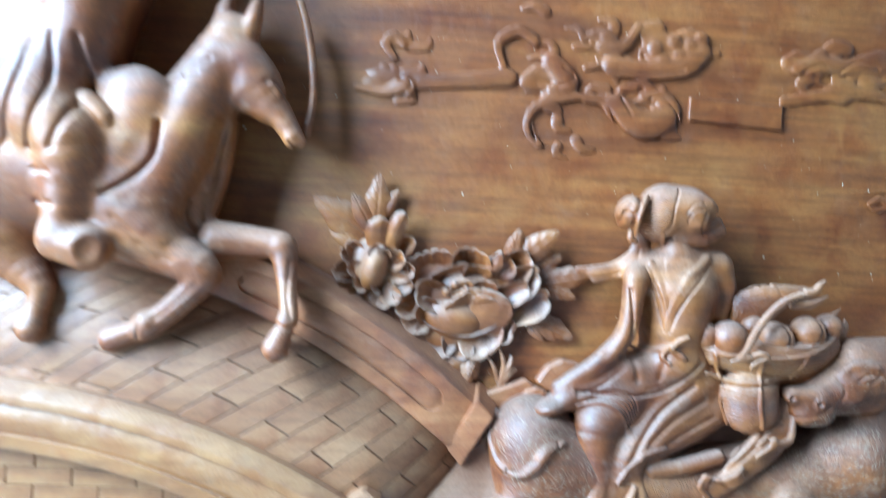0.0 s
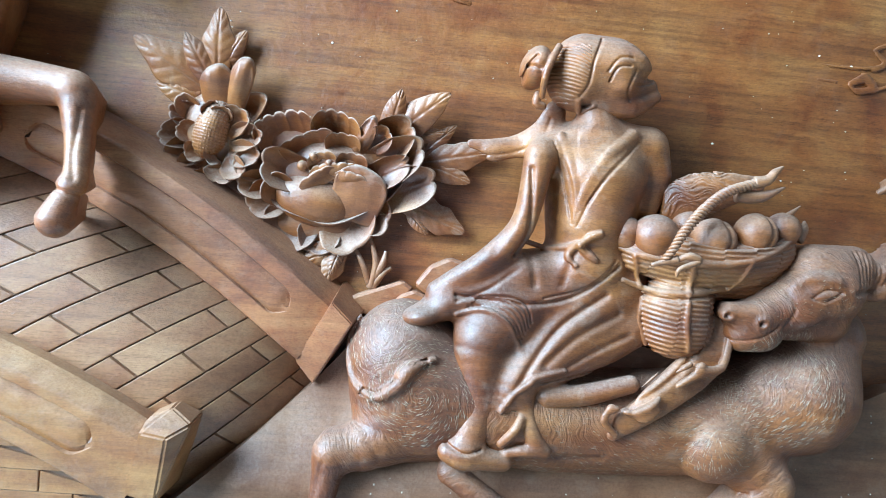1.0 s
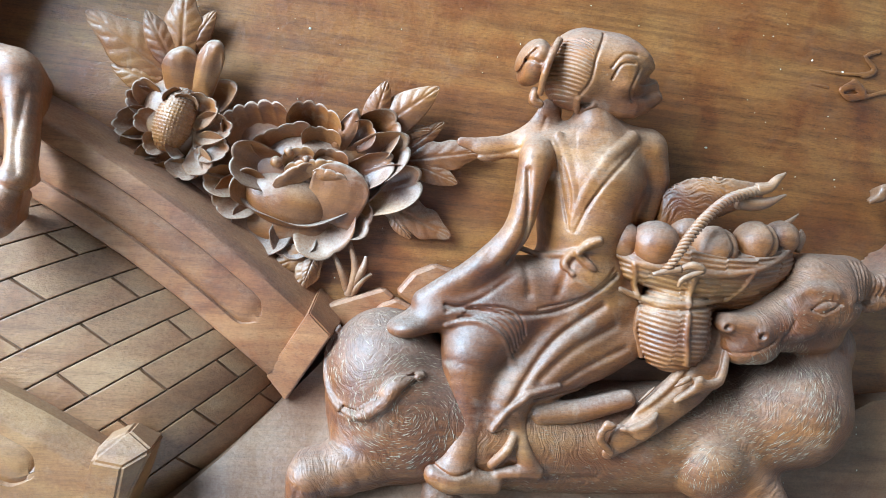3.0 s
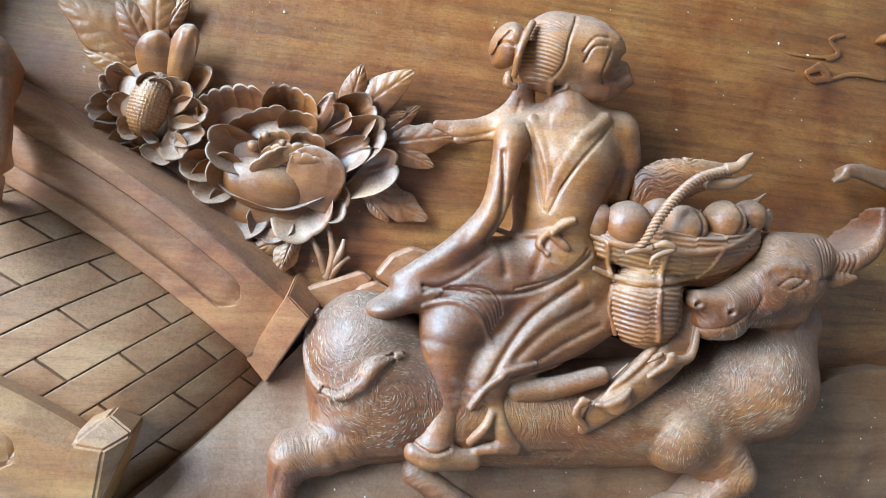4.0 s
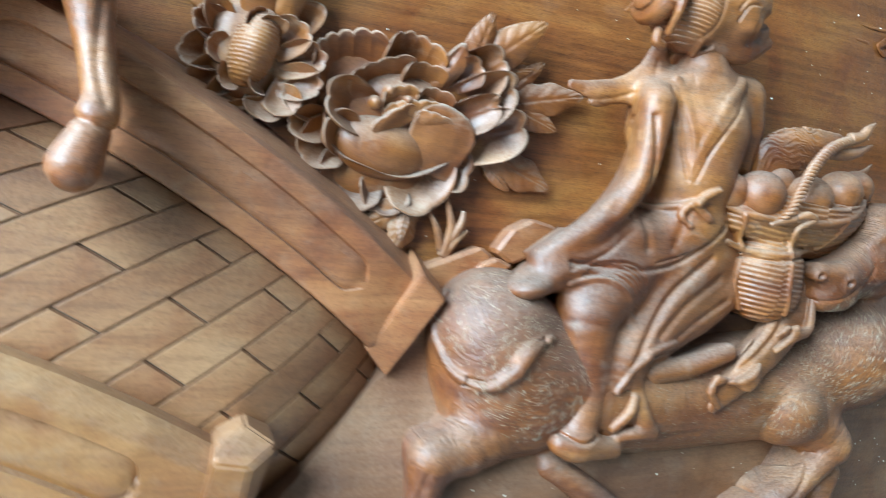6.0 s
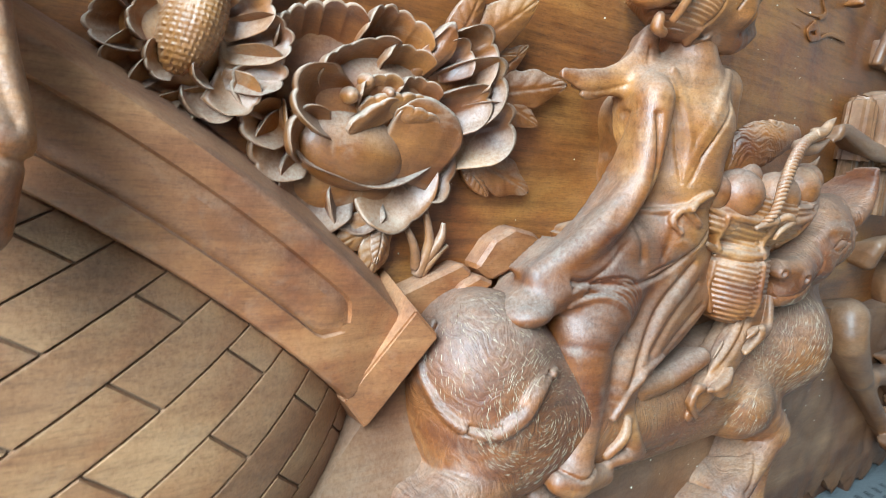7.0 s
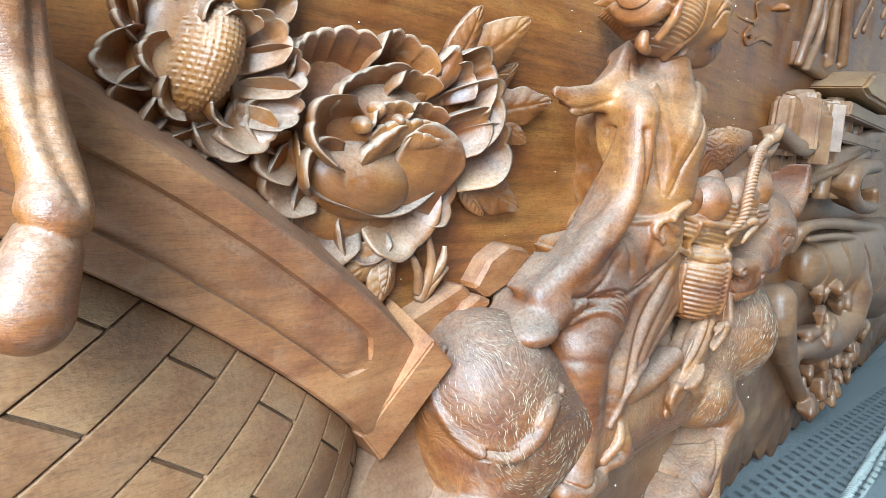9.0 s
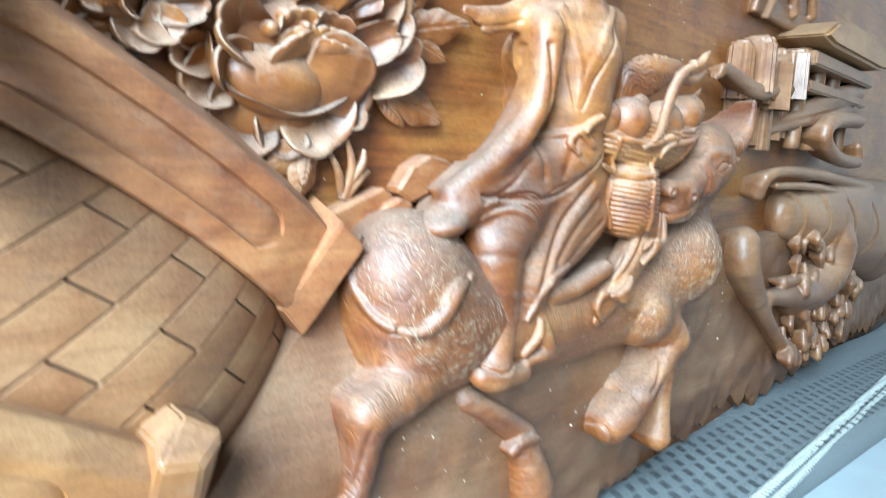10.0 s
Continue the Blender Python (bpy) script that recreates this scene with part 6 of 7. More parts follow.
bud = tagged(empty("peony", -0.03, 0.01, 0.38), "half-open carved peony with scaly heart and upright leaves", "carved flower", group="carved peonies")
leaf(bud, (-0.0340, 0.0045, 0.4099), (-0.0845, 0.012, 0.4409), 0.0158, 2, 0.006)
leaf(bud, (-0.0353, 0.003, 0.4009), (-0.0687, 0.006, 0.4106), 0.0094, 1, 0.005)
leaf(bud, (-0.0288, 0.006, 0.4139), (-0.0483, 0.0135, 0.4463), 0.0094, 1, 0.005)
leaf(bud, (-0.0255, 0.0075, 0.4195), (-0.0245, 0.015, 0.4664), 0.0122, 2, 0.006)
leaf(bud, (-0.0227, 0.006, 0.4238), (-0.0061, 0.012, 0.4527), 0.0065, 1, 0.005)
c = Carving((-0.08, -0.002, 0.32), (0.04, 0.03, 0.44), 0.0015)
c.ball((-0.0266, 0, 0.3820), 0.0238, 0.012, 0.0306, turn=-15, k=0.004)
skin_part("ground", c, M_PETAL, bud, "ground of the flower between its petals")
petal(bud, (-0.0352, 0.0010, 0.3855), (-0.0559, 0.0100, 0.3928), 0.0088, 0.003, 0.002, 3, 0.008)
petal(bud, (-0.0345, 0.0010, 0.3776), (-0.0620, 0.0110, 0.3727), 0.0101, 0.004, 0.002, 3, 0.008)
petal(bud, (-0.0318, 0.0010, 0.3680), (-0.0581, 0.0120, 0.3561), 0.0101, 0.004, 0.002, 3, 0.008)
petal(bud, (-0.0271, 0.0020, 0.3606), (-0.0468, 0.0120, 0.3449), 0.0101, 0.004, 0.002, 3, 0.008)
petal(bud, (-0.0383, 0.0040, 0.3867), (-0.0491, 0.0130, 0.4016), 0.0074, 0.003, 0.002, 2, 0.008)
petal(bud, (-0.0366, 0.0070, 0.3760), (-0.0488, 0.0150, 0.3784), 0.0074, 0.002, 0.0015, 3, 0.008)
petal(bud, (-0.0325, 0.0080, 0.3654), (-0.0418, 0.0160, 0.3599), 0.0074, 0.002, 0.0015, 3, 0.008)
petal(bud, (0.0003, 0.0020, 0.3556), (-0.0470, 0.0100, 0.3403), 0.0054, 0.002, 0.001, 1, 0.008)
petal(bud, (-0.0065, 0.0020, 0.3887), (0.0084, 0.0100, 0.4099), 0.0074, 0.003, 0.002, 1, 0.008)
petal(bud, (-0.0230, 0.0080, 0.3958), (-0.0236, 0.0200, 0.4256), 0.0108, -0.005, 0.003, 1, 0.008)
petal(bud, (-0.0113, 0.0100, 0.3969), (-0.0014, 0.0240, 0.4329), 0.0074, -0.005, 0.003, 1, 0.008)
petal(bud, (-0.0166, 0.0040, 0.3556), (-0.0189, 0.0140, 0.3424), 0.0101, 0.003, 0.002, 2, 0.008)
# scaly heart
c = Carving(( -0.055, -0.002, 0.335), (0.02, 0.06, 0.42), 0.0008)
c.ball((-0.0250, 0.008, 0.3800), 0.0125, 0.0185, 0.0225, turn=-18, k=0.002)


def scales(X, D, Z):
    return 0.0007 * np.sin((X + 0.6 * Z) * 2 * math.pi / 0.0036) * np.sin((Z - 0.7 * X) * 2 * math.pi / 0.0036)


c.ripple((-0.06, 0.0, 0.33), (0.03, 0.08, 0.43), scales)
skin_part("heart", c, M_PETAL, bud, "scaly heart of the flower")
petal(bud, (-0.0170, 0.0120, 0.3804), (-0.0005, 0.0220, 0.3938), 0.0101, 0.004, 0.002, 3, 0.008)
petal(bud, (-0.0138, 0.0100, 0.3732), (0.0110, 0.0210, 0.3800), 0.0094, 0.004, 0.002, 3, 0.008)
petal(bud, (-0.0130, 0.0100, 0.3635), (0.0102, 0.0200, 0.3653), 0.0094, 0.004, 0.002, 3, 0.008)
petal(bud, (-0.0162, 0.0100, 0.3573), (-0.0001, 0.0180, 0.3504), 0.0088, 0.003, 0.002, 2, 0.008)
petal(bud, (-0.0210, 0.0120, 0.3605), (-0.0246, 0.0220, 0.3568), 0.0054, 0.002, 0.001, 2, 0.008)
petal(bud, (-0.0236, 0.0120, 0.3913), (-0.0281, 0.0220, 0.3970), 0.0061, 0.002, 0.001, 2, 0.008)
petal(bud, (-0.0173, 0.0140, 0.3879), (-0.0158, 0.0240, 0.3956), 0.0067, 0.002, 0.0015, 3, 0.008)

# ---- stones beside the bridge ----
for name, pts, d in (
    ("carved_stone", ((0.1311, 0.2800), (0.1419, 0.2955), (0.1561, 0.3028), (0.1724, 0.2996), (0.1857, 0.2897), (0.1437, 0.2720)), 0.013),
    ("carved_stone", ((0.0892, 0.2575), (0.0826, 0.2667), (0.1222, 0.2827), (0.1314, 0.2768), (0.1175, 0.2619), (0.0994, 0.2506)), 0.012),
    ("carved_stone", ((0.1203, 0.2719), (0.1314, 0.2768), (0.1437, 0.2720), (0.1185, 0.2522), (0.1036, 0.2470)), 0.017),
):
    tagged(slab(name, list(pts)[::-1], -0.003, d, 0.0022, M_RAIL, segments=1), "faceted carved wooden rock on the board", "carving", group="carved rocks")

# ---- cloud scrolls low on the board ----
c = Carving((-0.10, -0.003, 0.43), (0.62, 0.020, 0.66), 0.0014)
c.limb((0.0091, 0.002, 0.5570, 0.0093), (0.0922, 0.002, 0.5672, 0.0105), k=0.002, flat=0.3)
c.limb((-0.0497, 0.002, 0.5474, 0.0072), (-0.0287, 0.003, 0.5440, 0.0062), (-0.0060, 0.004, 0.5512, 0.0114), k=0.003, flat=0.3)
c.line((-0.0519, 0, 0.5449), (-0.0257, 0, 0.5393), (-0.0056, 0, 0.5455), (-0.0012, 0, 0.5553), (-0.0117, 0, 0.5573), w=0.0014, deep=0.0020)
c.limb((-0.0186, 0.003, 0.5787, 0.0062), (-0.0274, 0.003, 0.5908, 0.0067), (-0.0177, 0.003, 0.5996, 0.0062), (-0.0092, 0.003, 0.5901, 0.0052), k=0.003, flat=0.3)
c.limb((0.1239, 0.002, 0.5046, 0.0063), (0.1131, 0.002, 0.5194, 0.0073), (0.1209, 0.002, 0.5412, 0.0074), (0.1571, 0.003, 0.5525, 0.0068), (0.1895, 0.003, 0.5505, 0.0074), k=0.003, flat=0.3)
c.line((0.1205, 0, 0.5091), (0.1155, 0, 0.5243), (0.1287, 0, 0.5388), (0.1625, 0, 0.5490), w=0.0014, deep=0.0018)
c.limb((0.1979, 0.003, 0.5460, 0.0148), (0.2236, 0.003, 0.5300, 0.0180), (0.2472, 0.003, 0.5403, 0.0159), (0.2426, 0.004, 0.5582, 0.0095), (0.2238, 0.004, 0.5563, 0.0053), k=0.003, flat=0.26)
c.line((0.1909, 0, 0.5424), (0.2079, 0, 0.5202), (0.2353, 0, 0.5160), (0.2581, 0, 0.5358), (0.2455, 0, 0.5558), (0.2318, 0, 0.5571), (0.2300, 0, 0.5463), w=0.0014, deep=0.0022)
c.line((0.2023, 0, 0.5541), (0.2117, 0, 0.5392), w=0.0014, deep=0.0022)
c.limb((0.1331, 0.003, 0.5843, 0.0115), (0.1478, 0.003, 0.5673, 0.0137), (0.1352, 0.003, 0.5582, 0.0074), k=0.003, flat=0.3)
c.limb((0.1919, 0.003, 0.5851, 0.0116), (0.2246, 0.003, 0.5832, 0.0106), (0.2621, 0.003, 0.5898, 0.0128), (0.2800, 0.003, 0.6050, 0.0107), k=0.003, flat=0.3)
c.limb((0.0858, 0.003, 0.5793, 0.0057), (0.0799, 0.003, 0.5996, 0.0068), (0.0988, 0.003, 0.6132, 0.0078), (0.1155, 0.003, 0.6034, 0.0063), k=0.003, flat=0.3)
c.limb((0.1842, 0.003, 0.6134, 0.0074), (0.2011, 0.003, 0.6046, 0.0074), (0.2156, 0.003, 0.6247, 0.0064), k=0.003, flat=0.3)
for u, v in ((1150, -20), (1185, -35), (1215, -28), (1235, -45), (1195, -8), (1165, 5)):
    c.limb((0.2335 + (u - 1150) * 0.00053, 0.003, 0.6054 - (v + 20) * 0.0005, 0.009), k=0.002, flat=0.35)
c.block((0.3161, 0.001, 0.5477), 0.048, 0.004, 0.013, turn=-2, soft=0.002, k=0.002)
c.limb((0.3649, 0.001, 0.5633, 0.0075), (0.4368, 0.001, 0.5776, 0.0098), (0.4654, 0.001, 0.5761, 0.0076), k=0.002, flat=0.26)
c.limb((0.3776, 0.003, 0.5964, 0.0086), (0.3996, 0.003, 0.6013, 0.0108), (0.4277, 0.003, 0.6016, 0.0097), (0.4609, 0.003, 0.6104, 0.0130), (0.4951, 0.003, 0.6112, 0.0131), k=0.003, flat=0.3)
c.line((0.3829, 0, 0.5928), (0.3990, 0, 0.6010), (0.4164, 0, 0.5946), (0.4378, 0, 0.6077), (0.4609, 0, 0.6019), w=0.0014, deep=0.002)
c.line((0.1439, 0, 0.5798), (0.1553, 0, 0.5704), (0.1401, 0, 0.5610), w=0.0014, deep=0.002)
c.line((0.1972, 0, 0.5827), (0.2246, 0, 0.5786), (0.2620, 0, 0.5857), w=0.0014, deep=0.002)
c.F += np.float32(0.0009)
rng = np.random.default_rng(3)
for q, sx, sz, n in (((0.1352, 0.001, 0.5641), 0.018, 0.030, 16), ((0.2216, 0.001, 0.5623), 0.028, 0.022, 18), ((0.2505, 0.001, 0.6079), 0.040, 0.012, 18), ((0.4297, 0.001, 0.5943), 0.050, 0.016, 22), ((-0.0128, 0.001, 0.5697), 0.016, 0.020, 9), ((0.1809, 0.001, 0.5953), 0.030, 0.016, 12)):
    for i in range(n):
        x, z = q[0] + sx * rng.normal() * 0.7, q[2] + sz * rng.normal() * 0.7
        a = rng.uniform(0, 6.28)
        r = rng.uniform(0.004, 0.009)
        c.limb((x, 0.0, z, r), (x + 0.014 * math.cos(a), 0.0008, z + 0.007 * math.sin(a), r * 0.8), (x + 0.022 * math.cos(a + 0.6), 0.0, z + 0.012 * math.sin(a + 0.6), r * 0.5), k=0.0015, flat=0.4)
carved("carved_cloud", c, M_BOARD, "low carved cloud scrolls on the board", "carving")

c = Carving((0.43, -0.003, 0.40), (0.62, 0.014, 0.52), 0.0009)
c.limb((0.4038, 0, 0.4844, 0.0025), (0.4355, 0, 0.4790, 0.0030), (0.4717, 0.001, 0.4805, 0.0035), (0.4865, 0.001, 0.4869, 0.0035), (0.4765, 0.001, 0.4958, 0.0030), (0.4879, 0.001, 0.5018, 0.0030), k=0.002, flat=0.35)
c.limb((0.4133, 0, 0.4691, 0.0021), (0.4469, 0, 0.4679, 0.0026), k=0.002, flat=0.35)
c.limb((0.4592, 0.001, 0.4676, 0.0039), (0.4706, 0.001, 0.4726, 0.0052), (0.4789, 0.001, 0.4673, 0.0039), (0.4673, 0.001, 0.4627, 0.0039), (0.4593, 0.001, 0.4667, 0.0035), k=0.002, flat=0.35)
c.limb((0.4794, 0.001, 0.4644, 0.0026), (0.5029, 0.001, 0.4728, 0.0031), (0.5333, 0.001, 0.4736, 0.0035), k=0.002, flat=0.35)
c.line((0.4111, 0, 0.4830), (0.4404, 0, 0.4780), (0.4742, 0, 0.4795), w=0.0010, deep=0.0014)
c.line((0.4619, 0, 0.4658), (0.4702, 0, 0.4686), w=0.0010, deep=0.0014)
c.F += np.float32(0.0005)
carved("carved_cloud", c, M_BOARD, "thin carved wisp of cloud on the board", "carving")

# ---- the further relief: a maned horse, foliage, crag, pavilion and trees ----
c = Carving((0.50, -0.003, 0.03), (1.22, 0.085, 0.42), 0.0019)
# barrel under a draped cloth
c.limb((0.7619, 0.0140, 0.2516, 0.0323), (0.9287, 0.0200, 0.2400, 0.0558), (1.2570, 0.0200, 0.2047, 0.0931), k=0.012, flat=0.6)
c.limb((0.6511, 0.0160, 0.2792, 0.0109), (0.6613, 0.0300, 0.3009, 0.0061), (0.7969, 0.0360, 0.3010, 0.0071), (1.0677, 0.0360, 0.2850, 0.0090), k=0.004)
c.limb((0.6799, 0.0280, 0.2861, 0.0042), (0.8104, 0.0360, 0.2850, 0.0048), (1.0898, 0.0360, 0.2647, 0.0061), k=0.003)
# near foreleg with its round shoulder
c.limb((0.5941, 0.0280, 0.2261, 0.0192), (0.5976, 0.0320, 0.2028, 0.0174), (0.6496, 0.0300, 0.1626, 0.0138), k=0.008)
c.limb((0.6496, 0.0300, 0.1626, 0.0124), (0.7153, 0.0300, 0.1195, 0.0090), (0.7701, 0.0300, 0.0859, 0.0088), k=0.005)
c.limb((0.7701, 0.0300, 0.0859, 0.0096), (0.8132, 0.0280, 0.0621, 0.0117), k=0.003)
# second leg
c.limb((0.7760, 0.0220, 0.1446, 0.0159), (0.8737, 0.0240, 0.0962, 0.0140), (0.9792, 0.0240, 0.0310, 0.0107), (1.0594, 0.0220, -0.0217, 0.0136), k=0.006)
# lowered neck and muzzle
c.limb((0.9321, 0.0260, 0.2007, 0.0399), (0.9076, 0.0300, 0.1644, 0.0338), (0.8432, 0.0320, 0.1435, 0.0228), (0.7489, 0.0340, 0.1515, 0.0131), (0.6825, 0.0340, 0.1578, 0.0086), k=0.01)
c.limb((0.7269, 0.0360, 0.1710, 0.0075), (0.7718, 0.0380, 0.1715, 0.0070), k=0.004)
# curled locks of the mane
rng = np.random.default_rng(11)
lo, hi = (0.7004, 0.0654), (1.1328, 0.2268)
for i in range(90):
    g = rng.random()
    x, z = lo[0] + (hi[0] - lo[0]) * (0.15 + 0.75 * rng.random()) , lo[1] + (hi[1] - lo[1]) * g
    a, r = rng.uniform(3.4, 5.2), rng.uniform(0.0035, 0.0065)
    ln = rng.uniform(0.016, 0.034)
    d = 0.026 + 0.020 * rng.random()
    c.limb((x, d, z, r), (x + ln * 0.6 * math.cos(a), d + 0.004, z + ln * 0.6 * math.sin(a), r * 1.15), (x + ln * math.cos(a + 0.9), d + 0.002, z + ln * math.sin(a + 0.9), r * 0.5), k=0.003, flat=0.8)
# folds in the cloth and a scroll over it
c.line((0.6756, 0.0000, 0.2804), (0.7103, 0.0000, 0.2522), (0.7139, 0.0000, 0.2254), w=0.0034, deep=0.0026)
c.line((0.7454, 0.0000, 0.2763), (0.7794, 0.0000, 0.2465), (0.7778, 0.0000, 0.2184), w=0.0034, deep=0.0026)
c.line((0.8258, 0.0000, 0.2717), (0.8587, 0.0000, 0.2399), (0.8502, 0.0000, 0.2105), w=0.0034, deep=0.0026)
c.line((0.9195, 0.0000, 0.2663), (0.9503, 0.0000, 0.2323), (0.9329, 0.0000, 0.2015), w=0.0034, deep=0.0026)
c.line((1.0299, 0.0000, 0.2600), (1.0575, 0.0000, 0.2233), (1.0282, 0.0000, 0.1912), w=0.0034, deep=0.0026)
c.line((1.1621, 0.0000, 0.2523), (1.1846, 0.0000, 0.2128), (1.1394, 0.0000, 0.1791), w=0.0034, deep=0.0026)
c.limb((0.9392, 0.0400, 0.3756, 0.0099), (0.8189, 0.0420, 0.3688, 0.0104), (0.7819, 0.0420, 0.3478, 0.0101), (0.8435, 0.0420, 0.3248, 0.0091), (0.9563, 0.0420, 0.3202, 0.0082), (0.9508, 0.0420, 0.3414, 0.0064), k=0.003)
c.solid(0.3)
carved("carved_horse", c, M_EARTH, "greyish carved maned horse with draped saddle", "carving")

c = Carving((0.46, -0.003, 0.30), (1.15, 0.075, 0.52), 0.0018)
c.limb((0.4702, 0.0300, 0.3808, 0.0010), (0.4813, 0.0320, 0.3867, 0.0040), (0.4949, 0.0320, 0.3924, 0.0061), (0.5979, 0.0320, 0.3803, 0.0082), (0.7751, 0.0220, 0.4090, 0.0046), k=0.003, flat=0.6)
c.limb((0.6554, 0.0180, 0.3469, 0.0054), (0.7591, 0.0260, 0.3689, 0.0121), (0.9516, 0.0240, 0.3976, 0.0164), k=0.004, flat=0.6)
c.limb((0.7356, 0.0240, 0.3745, 0.0059), (0.8403, 0.0300, 0.3984, 0.0115), (0.9729, 0.0280, 0.4185, 0.0130), k=0.004, flat=0.6)
c.line((0.5040, 0.0000, 0.3484), (0.5718, 0.0000, 0.3657), (0.6548, 0.0000, 0.3885), w=0.0026, deep=0.0026)
c.line((0.6369, 0.0000, 0.3479), (0.7638, 0.0000, 0.3692), (0.9299, 0.0000, 0.3954), w=0.0026, deep=0.0026)
c.solid(0.2)
carved("carved_foliage", c, M_EARTH, "broad carved leaves below the crag", "carving")

crag = tagged(empty("crag", 0.70, 0.02, 0.38), "pale carved crag of faceted upright stones", "carving")


def stone(x, z0, z1, r, d, slant, seed):
    """An upright faceted stone with a slanting top."""
    rg = random.Random(seed)
    n = 7
    bm = bmesh.new()
    ang = [2 * math.pi * (i + rg.uniform(-0.25, 0.25)) / n for i in range(n)]
    low = [bm.verts.new(W(x + r * 1.1 * math.cos(a), d * 0.5 + d * 0.55 * math.sin(a), z0)) for a in ang]
    top = [bm.verts.new(W(x + r * math.cos(a), d * 0.5 + d * 0.5 * math.sin(a), z1 + slant * math.cos(a) + rg.uniform(-0.003, 0.003))) for a in ang]
    cap = [bm.verts.new(W(x + r * 0.6 * math.cos(a), d * 0.5 + d * 0.32 * math.sin(a), z1 + r * 0.35 + slant * 0.6 * math.cos(a))) for a in ang]
    for i in range(n):
        j = (i + 1) % n
        bm.faces.new((low[i], low[j], top[j], top[i]))
        bm.faces.new((top[i], top[j], cap[j], cap[i]))
    bm.faces.new(cap)
    bmesh.ops.recalc_face_normals(bm, faces=bm.faces)
    bmesh.ops.bevel(bm, geom=bm.edges[:], offset=0.0030, segments=2, affect="EDGES")
    under(part("stone", bm, M_EARTH), crag)


rs = random.Random(4)
for i in range(6):
    x = 0.562 + 0.0270 * i
    z1 = 0.424 + 0.008 * math.sin(i * 1.7) + 0.001 * i
    stone(x, z1 - 0.052, z1, rs.uniform(0.011, 0.017), 0.030 + 0.012 * (i % 2), rs.uniform(-0.004, 0.004), i)
    stone(x + 0.010, z1 - 0.095, z1 - 0.045, rs.uniform(0.012, 0.018), rs.uniform(0.016, 0.024), rs.uniform(-0.006, 0.006), 20 + i)

pavilion = tagged(empty("pavilion", 0.80, 0.02, 0.40), "carved wooden pavilion with a shallow pale roof", "carving")
slab("roof", [(0.690, 0.452), (0.740, 0.474), (0.790, 0.482), (0.900, 0.482), (0.960, 0.474), (1.000, 0.450), (0.960, 0.446), (0.730, 0.446)][::-1], 0.0, 0.056, 0.004, M_PALE, pavilion)
slab("beam", [(0.715, 0.424), (0.985, 0.424), (0.985, 0.440), (0.715, 0.440)], 0.0, 0.042, 0.002, M_EARTH, pavilion)
slab("beam", [(0.720, 0.396), (0.980, 0.396), (0.980, 0.408), (0.720, 0.408)], 0.0, 0.038, 0.002, M_EARTH, pavilion)
for x in (0.735, 0.800, 0.865, 0.930):
    tube("post", [(x, 0.02, 0.33, 0.010), (x, 0.02, 0.40, 0.010), (x, 0.02, 0.445, 0.010)], M_EARTH, pavilion)

c = Carving((0.58, -0.003, 0.46), (1.10, 0.045, 0.74), 0.0022)
c.block((0.80, 0.004, 0.475), 0.20, 0.006, 0.012, soft=0.003)
c.limb((0.5829, 0.01, 0.4418, 0.0044), (0.5892, 0.014, 0.4745, 0.0049), (0.6083, 0.016, 0.5146, 0.0055), (0.6217, 0.016, 0.5596, 0.0060), k=0.004)
c.limb((0.6176, 0.01, 0.4514, 0.0045), (0.6454, 0.014, 0.4997, 0.0046), (0.6449, 0.014, 0.5326, 0.0051), (0.6361, 0.014, 0.5631, 0.0050), k=0.004)
c.limb((0.7072, 0.012, 0.4806, 0.0061), (0.6923, 0.014, 0.5192, 0.0060), (0.6789, 0.014, 0.5730, 0.0070), k=0.004)
c.limb((0.7739, 0.012, 0.4900, 0.0065), (0.7471, 0.014, 0.5350, 0.0063), (0.7196, 0.014, 0.5825, 0.0060), k=0.004)
for i in range(26):
    x, z = 0.66 + 0.36 * rng.random(), 0.53 + 0.18 * rng.random()
    c.limb((x, 0.010, z, 0.006), (x + 0.014, 0.014, z + 0.030, 0.003), k=0.003, flat=0.6)
carved("carved_tree", c, M_EARTH, "carved slender tree trunks with drooping leaves", "carving")

c = Carving((0.52, -0.003, 0.50), (0.74, 0.030, 0.66), 0.0014)
c.limb((0.4559, 0.004, 0.4865, 0.0024), (0.4704, 0.006, 0.4799, 0.0029), (0.5094, 0.008, 0.4761, 0.0035), (0.5509, 0.008, 0.4790, 0.0042), (0.5958, 0.006, 0.4800, 0.0028), k=0.002, flat=0.7)
c.limb((0.4447, 0.004, 0.4911, 0.0023), (0.4765, 0.004, 0.5020, 0.0029), (0.5118, 0.004, 0.4961, 0.0030), (0.5296, 0.004, 0.5029, 0.0026), k=0.002, flat=0.7)
for i in range(34):
    f, g = rng.random(), rng.random()
    a, b = np.array((0.4417, 0, 0.4886)), np.array((0.5272, 0, 0.4791))
    c.ball((a[0] + (b[0] - a[0]) * f, 0.008, a[2] + (b[2] - a[2]) * g + 0.012), 0.011, 0.009, 0.008, turn=rng.uniform(-60, 60), k=0.0015)
carved("carved_cloud", c, M_BOARD, "carved clump of curled cloud on the board", "carving")

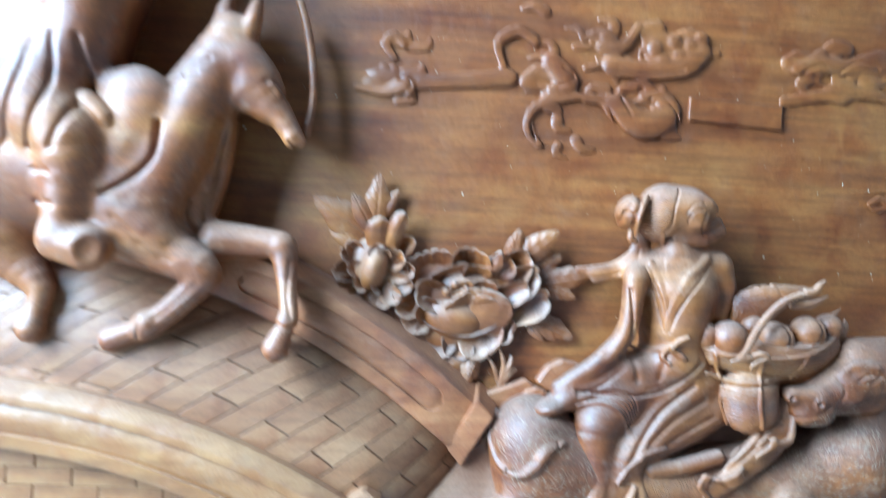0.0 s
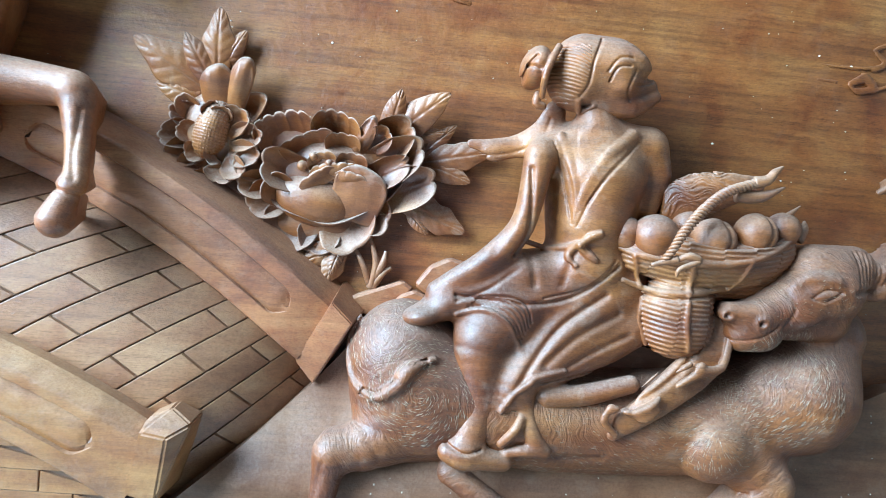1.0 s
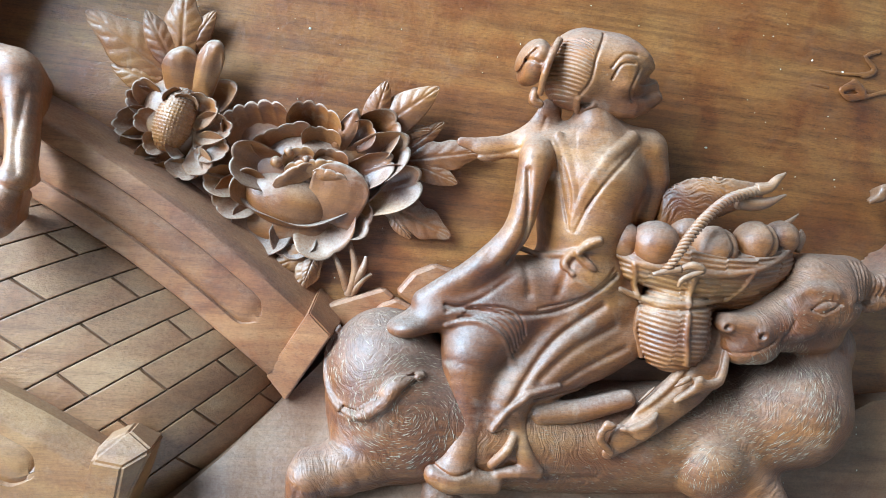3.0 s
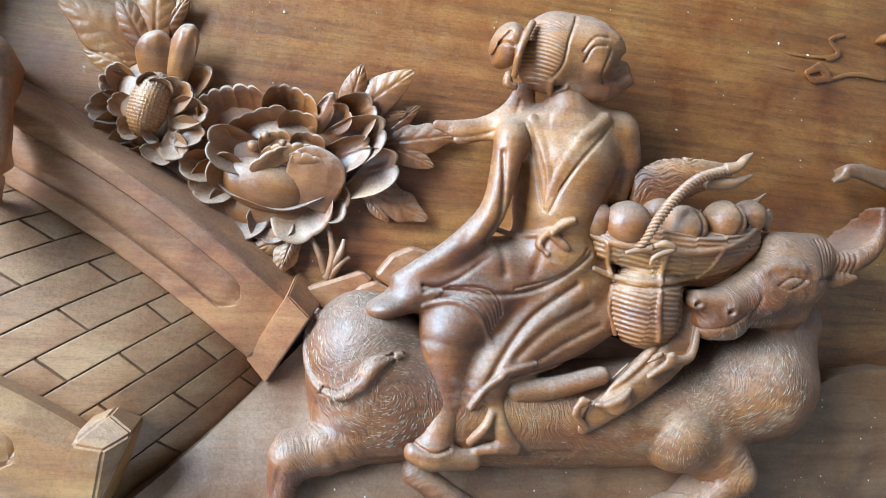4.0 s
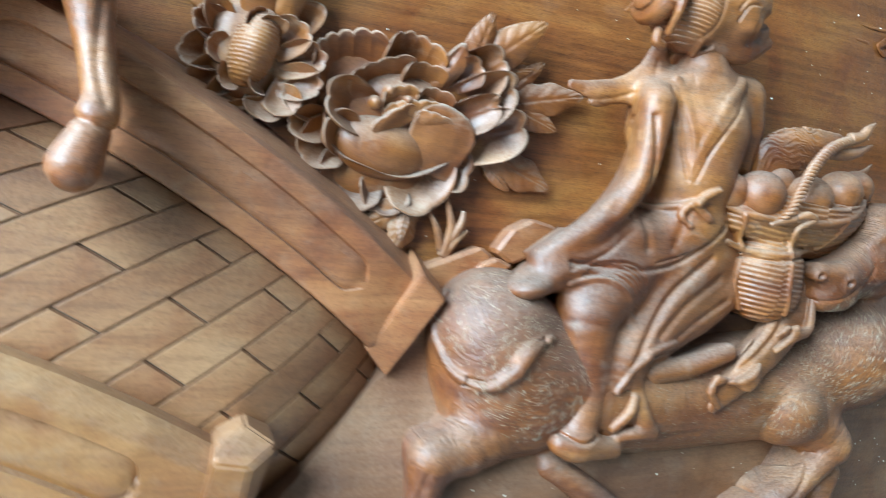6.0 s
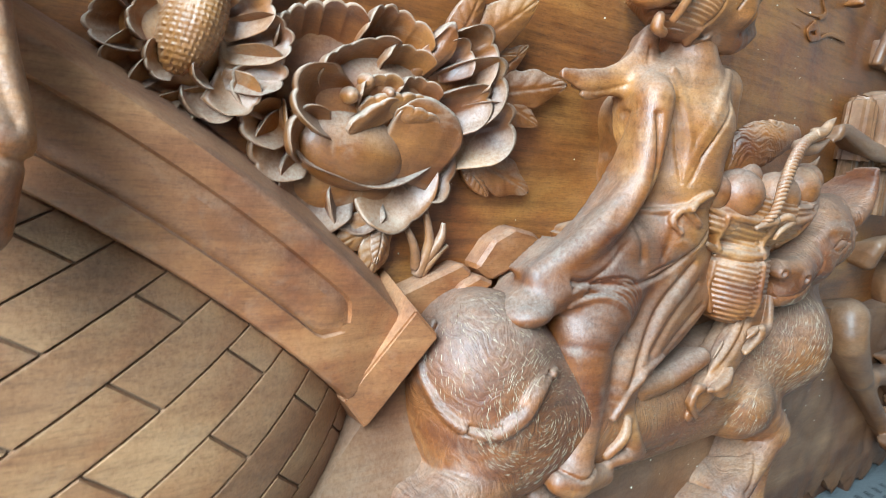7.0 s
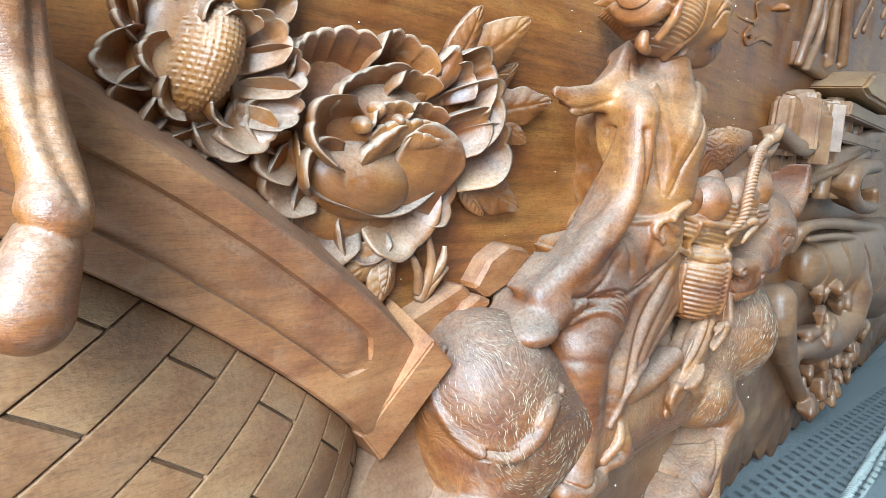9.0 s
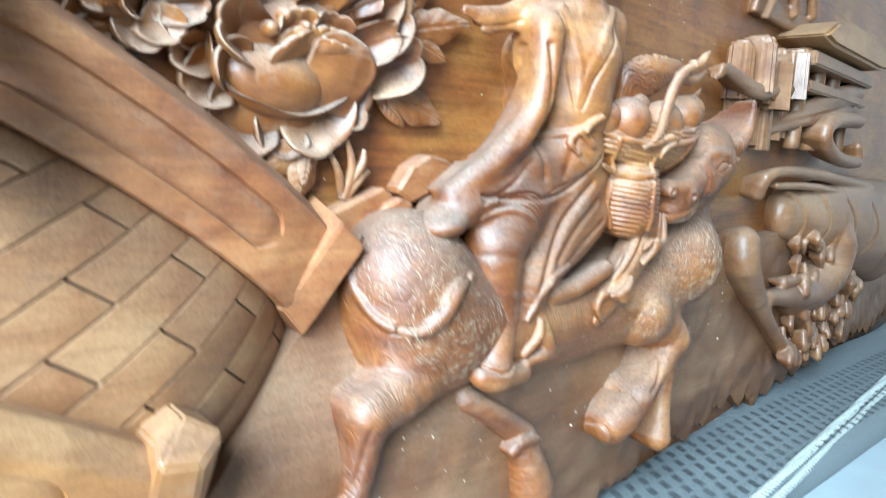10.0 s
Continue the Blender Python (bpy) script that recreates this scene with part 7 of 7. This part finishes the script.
# ---- crumbs of pale dust lying on the relief ----
rng = np.random.default_rng(21)
bm = bmesh.new()
for i in range(260):
    x, z = rng.uniform(-0.25, 0.62), rng.uniform(0.28, 0.62)
    r = 0.00032 * rng.uniform(0.5, 1.5) * (2.0 if i % 17 == 0 else 1.0)
    q = bmesh.ops.create_icosphere(bm, subdivisions=1, radius=r)["verts"]
    s = rng.uniform(0.6, 1.8)
    for v in q:
        v.co = W(x + v.co.x * s, 0.0006 - v.co.y, z + v.co.z)
for i in range(120):
    x, z = rng.uniform(0.08, 0.60), rng.uniform(0.10, 0.21)
    r = 0.0005 * rng.uniform(0.5, 1.4)
    q = bmesh.ops.create_icosphere(bm, subdivisions=1, radius=r)["verts"]
    for v in q:
        v.co = W(x + v.co.x, ground_depth(x, z) + 0.0002 - v.co.y, z + v.co.z)
tagged(part("dust_crumbs", bm, M_DUST), "pale crumbs of dust scattered over the wood", "dust", kind="stuff")

# ---- bricks of the deck ----
def brick_at(name, corners, thick, material, parent, inset=0.0007):
    """A brick from its four corners on a surface, proud of it by thick, with chamfered edges."""
    mid = sum(corners, Vector()) / 4
    n = (corners[1] - corners[0]).cross(corners[3] - corners[0]).normalized()
    if n.y > 0:
        n = -n
    low = [p + (mid - p).normalized() * inset for p in corners]
    top = [p + (mid - p).normalized() * (inset + 0.0005) + n * thick for p in corners]
    rim = [p + (mid - p).normalized() * inset * 1.05 + n * (thick - 0.0004) for p in corners]
    bm = bmesh.new()
    L = [[bm.verts.new(p - mid) for p in row] for row in (low, rim, top)]
    for a, b in zip(L[:-1], L[1:]):
        for i in range(4):
            bm.faces.new((a[i], a[(i + 1) % 4], b[(i + 1) % 4], b[i]))
    bm.faces.new(L[2])
    bmesh.ops.recalc_face_normals(bm, faces=bm.faces)
    ob = part(name, bm, material)
    ob.location = mid
    ob.parent = parent
    return ob


def curved_brick(n, r0, r1, parent):
    """A brick of the deck between two courses and two circles, bent with the deck, its rim eased and a little uneven."""
    rng = random.Random(n * 131 + int(r0 * 1e4))
    lift, tip = rng.uniform(-0.0003, 0.0003), rng.uniform(-0.00025, 0.00025)
    us, vs = (0.0, 0.012, 0.03, 0.25, 0.5, 0.75, 0.97, 0.988, 1.0), (0.0, 0.022, 0.055, 0.35, 0.65, 0.945, 0.978, 1.0)
    P = np.zeros((len(us), len(vs), 3))
    for i, u in enumerate(us):
        for j, v in enumerate(vs):
            rim = 0.0022 if i in (0, 8) or j in (0, 7) else (0.00015 if i in (1, 7) or j in (1, 6) else 0.0)
            P[i, j] = deck(n + 0.009 + 0.982 * v, r0 + 0.00025 + (r1 - r0 - 0.0005) * u, lift + tip * (u - 0.5) - rim)
    mid = P.reshape(-1, 3).mean(0)
    ob = crisp(finish(new("brick", grid_mesh("brick", P - mid)), M_BRICK), 0.2)
    ob.location = mid
    ob.parent = parent
    ob.matrix_parent_inverse = Matrix.Identity(4)
    return ob


for n in range(-13, 11):
    joints = [0.6557] + [0.6430 - 0.0290 * (n % 2) - 0.0582 * i for i in range(4)]
    for r1, r0 in zip(joints[:-1], joints[1:]):
        if (deck(n, r1) - deck(n + 1, r1)).length > 0.004 and r1 > (0.52 if n < 8 else 0.46):
            curved_brick(n, max(r0, 0.46), r1, deck_bed)

# plank courses of the front wall
wall_bed = [o for o in bridge.children if o.name == "wall"][0]
for row in range(10):
    z1 = 0.2175 - row * 0.0145
    z0 = z1 - 0.0143
    x = -0.60 + (0.03 if row % 2 else 0.0)
    while x < -0.045:
        x1 = x + 0.052
        za, zb = min(z1, front_z(x) - 0.001), max(z0 + 0.0015, min(z1, front_z(x1) - 0.001))
        far = (x + x1) / 2
        if za - z0 > 0.004 and math.hypot(far - ARCH_X, (z0 + z1) / 2 - ARCH_Z) > ARCH_R + 0.006 and zb > ground_top(x1) - 0.03:
            q = [W(x, WALL_D, z0), W(x1, WALL_D, z0), W(x1, WALL_D, zb), W(x, WALL_D, za)]
            ob = brick_at("plank", q, 0.0022, M_PALE, wall_bed, 0.0005)
        x = x1
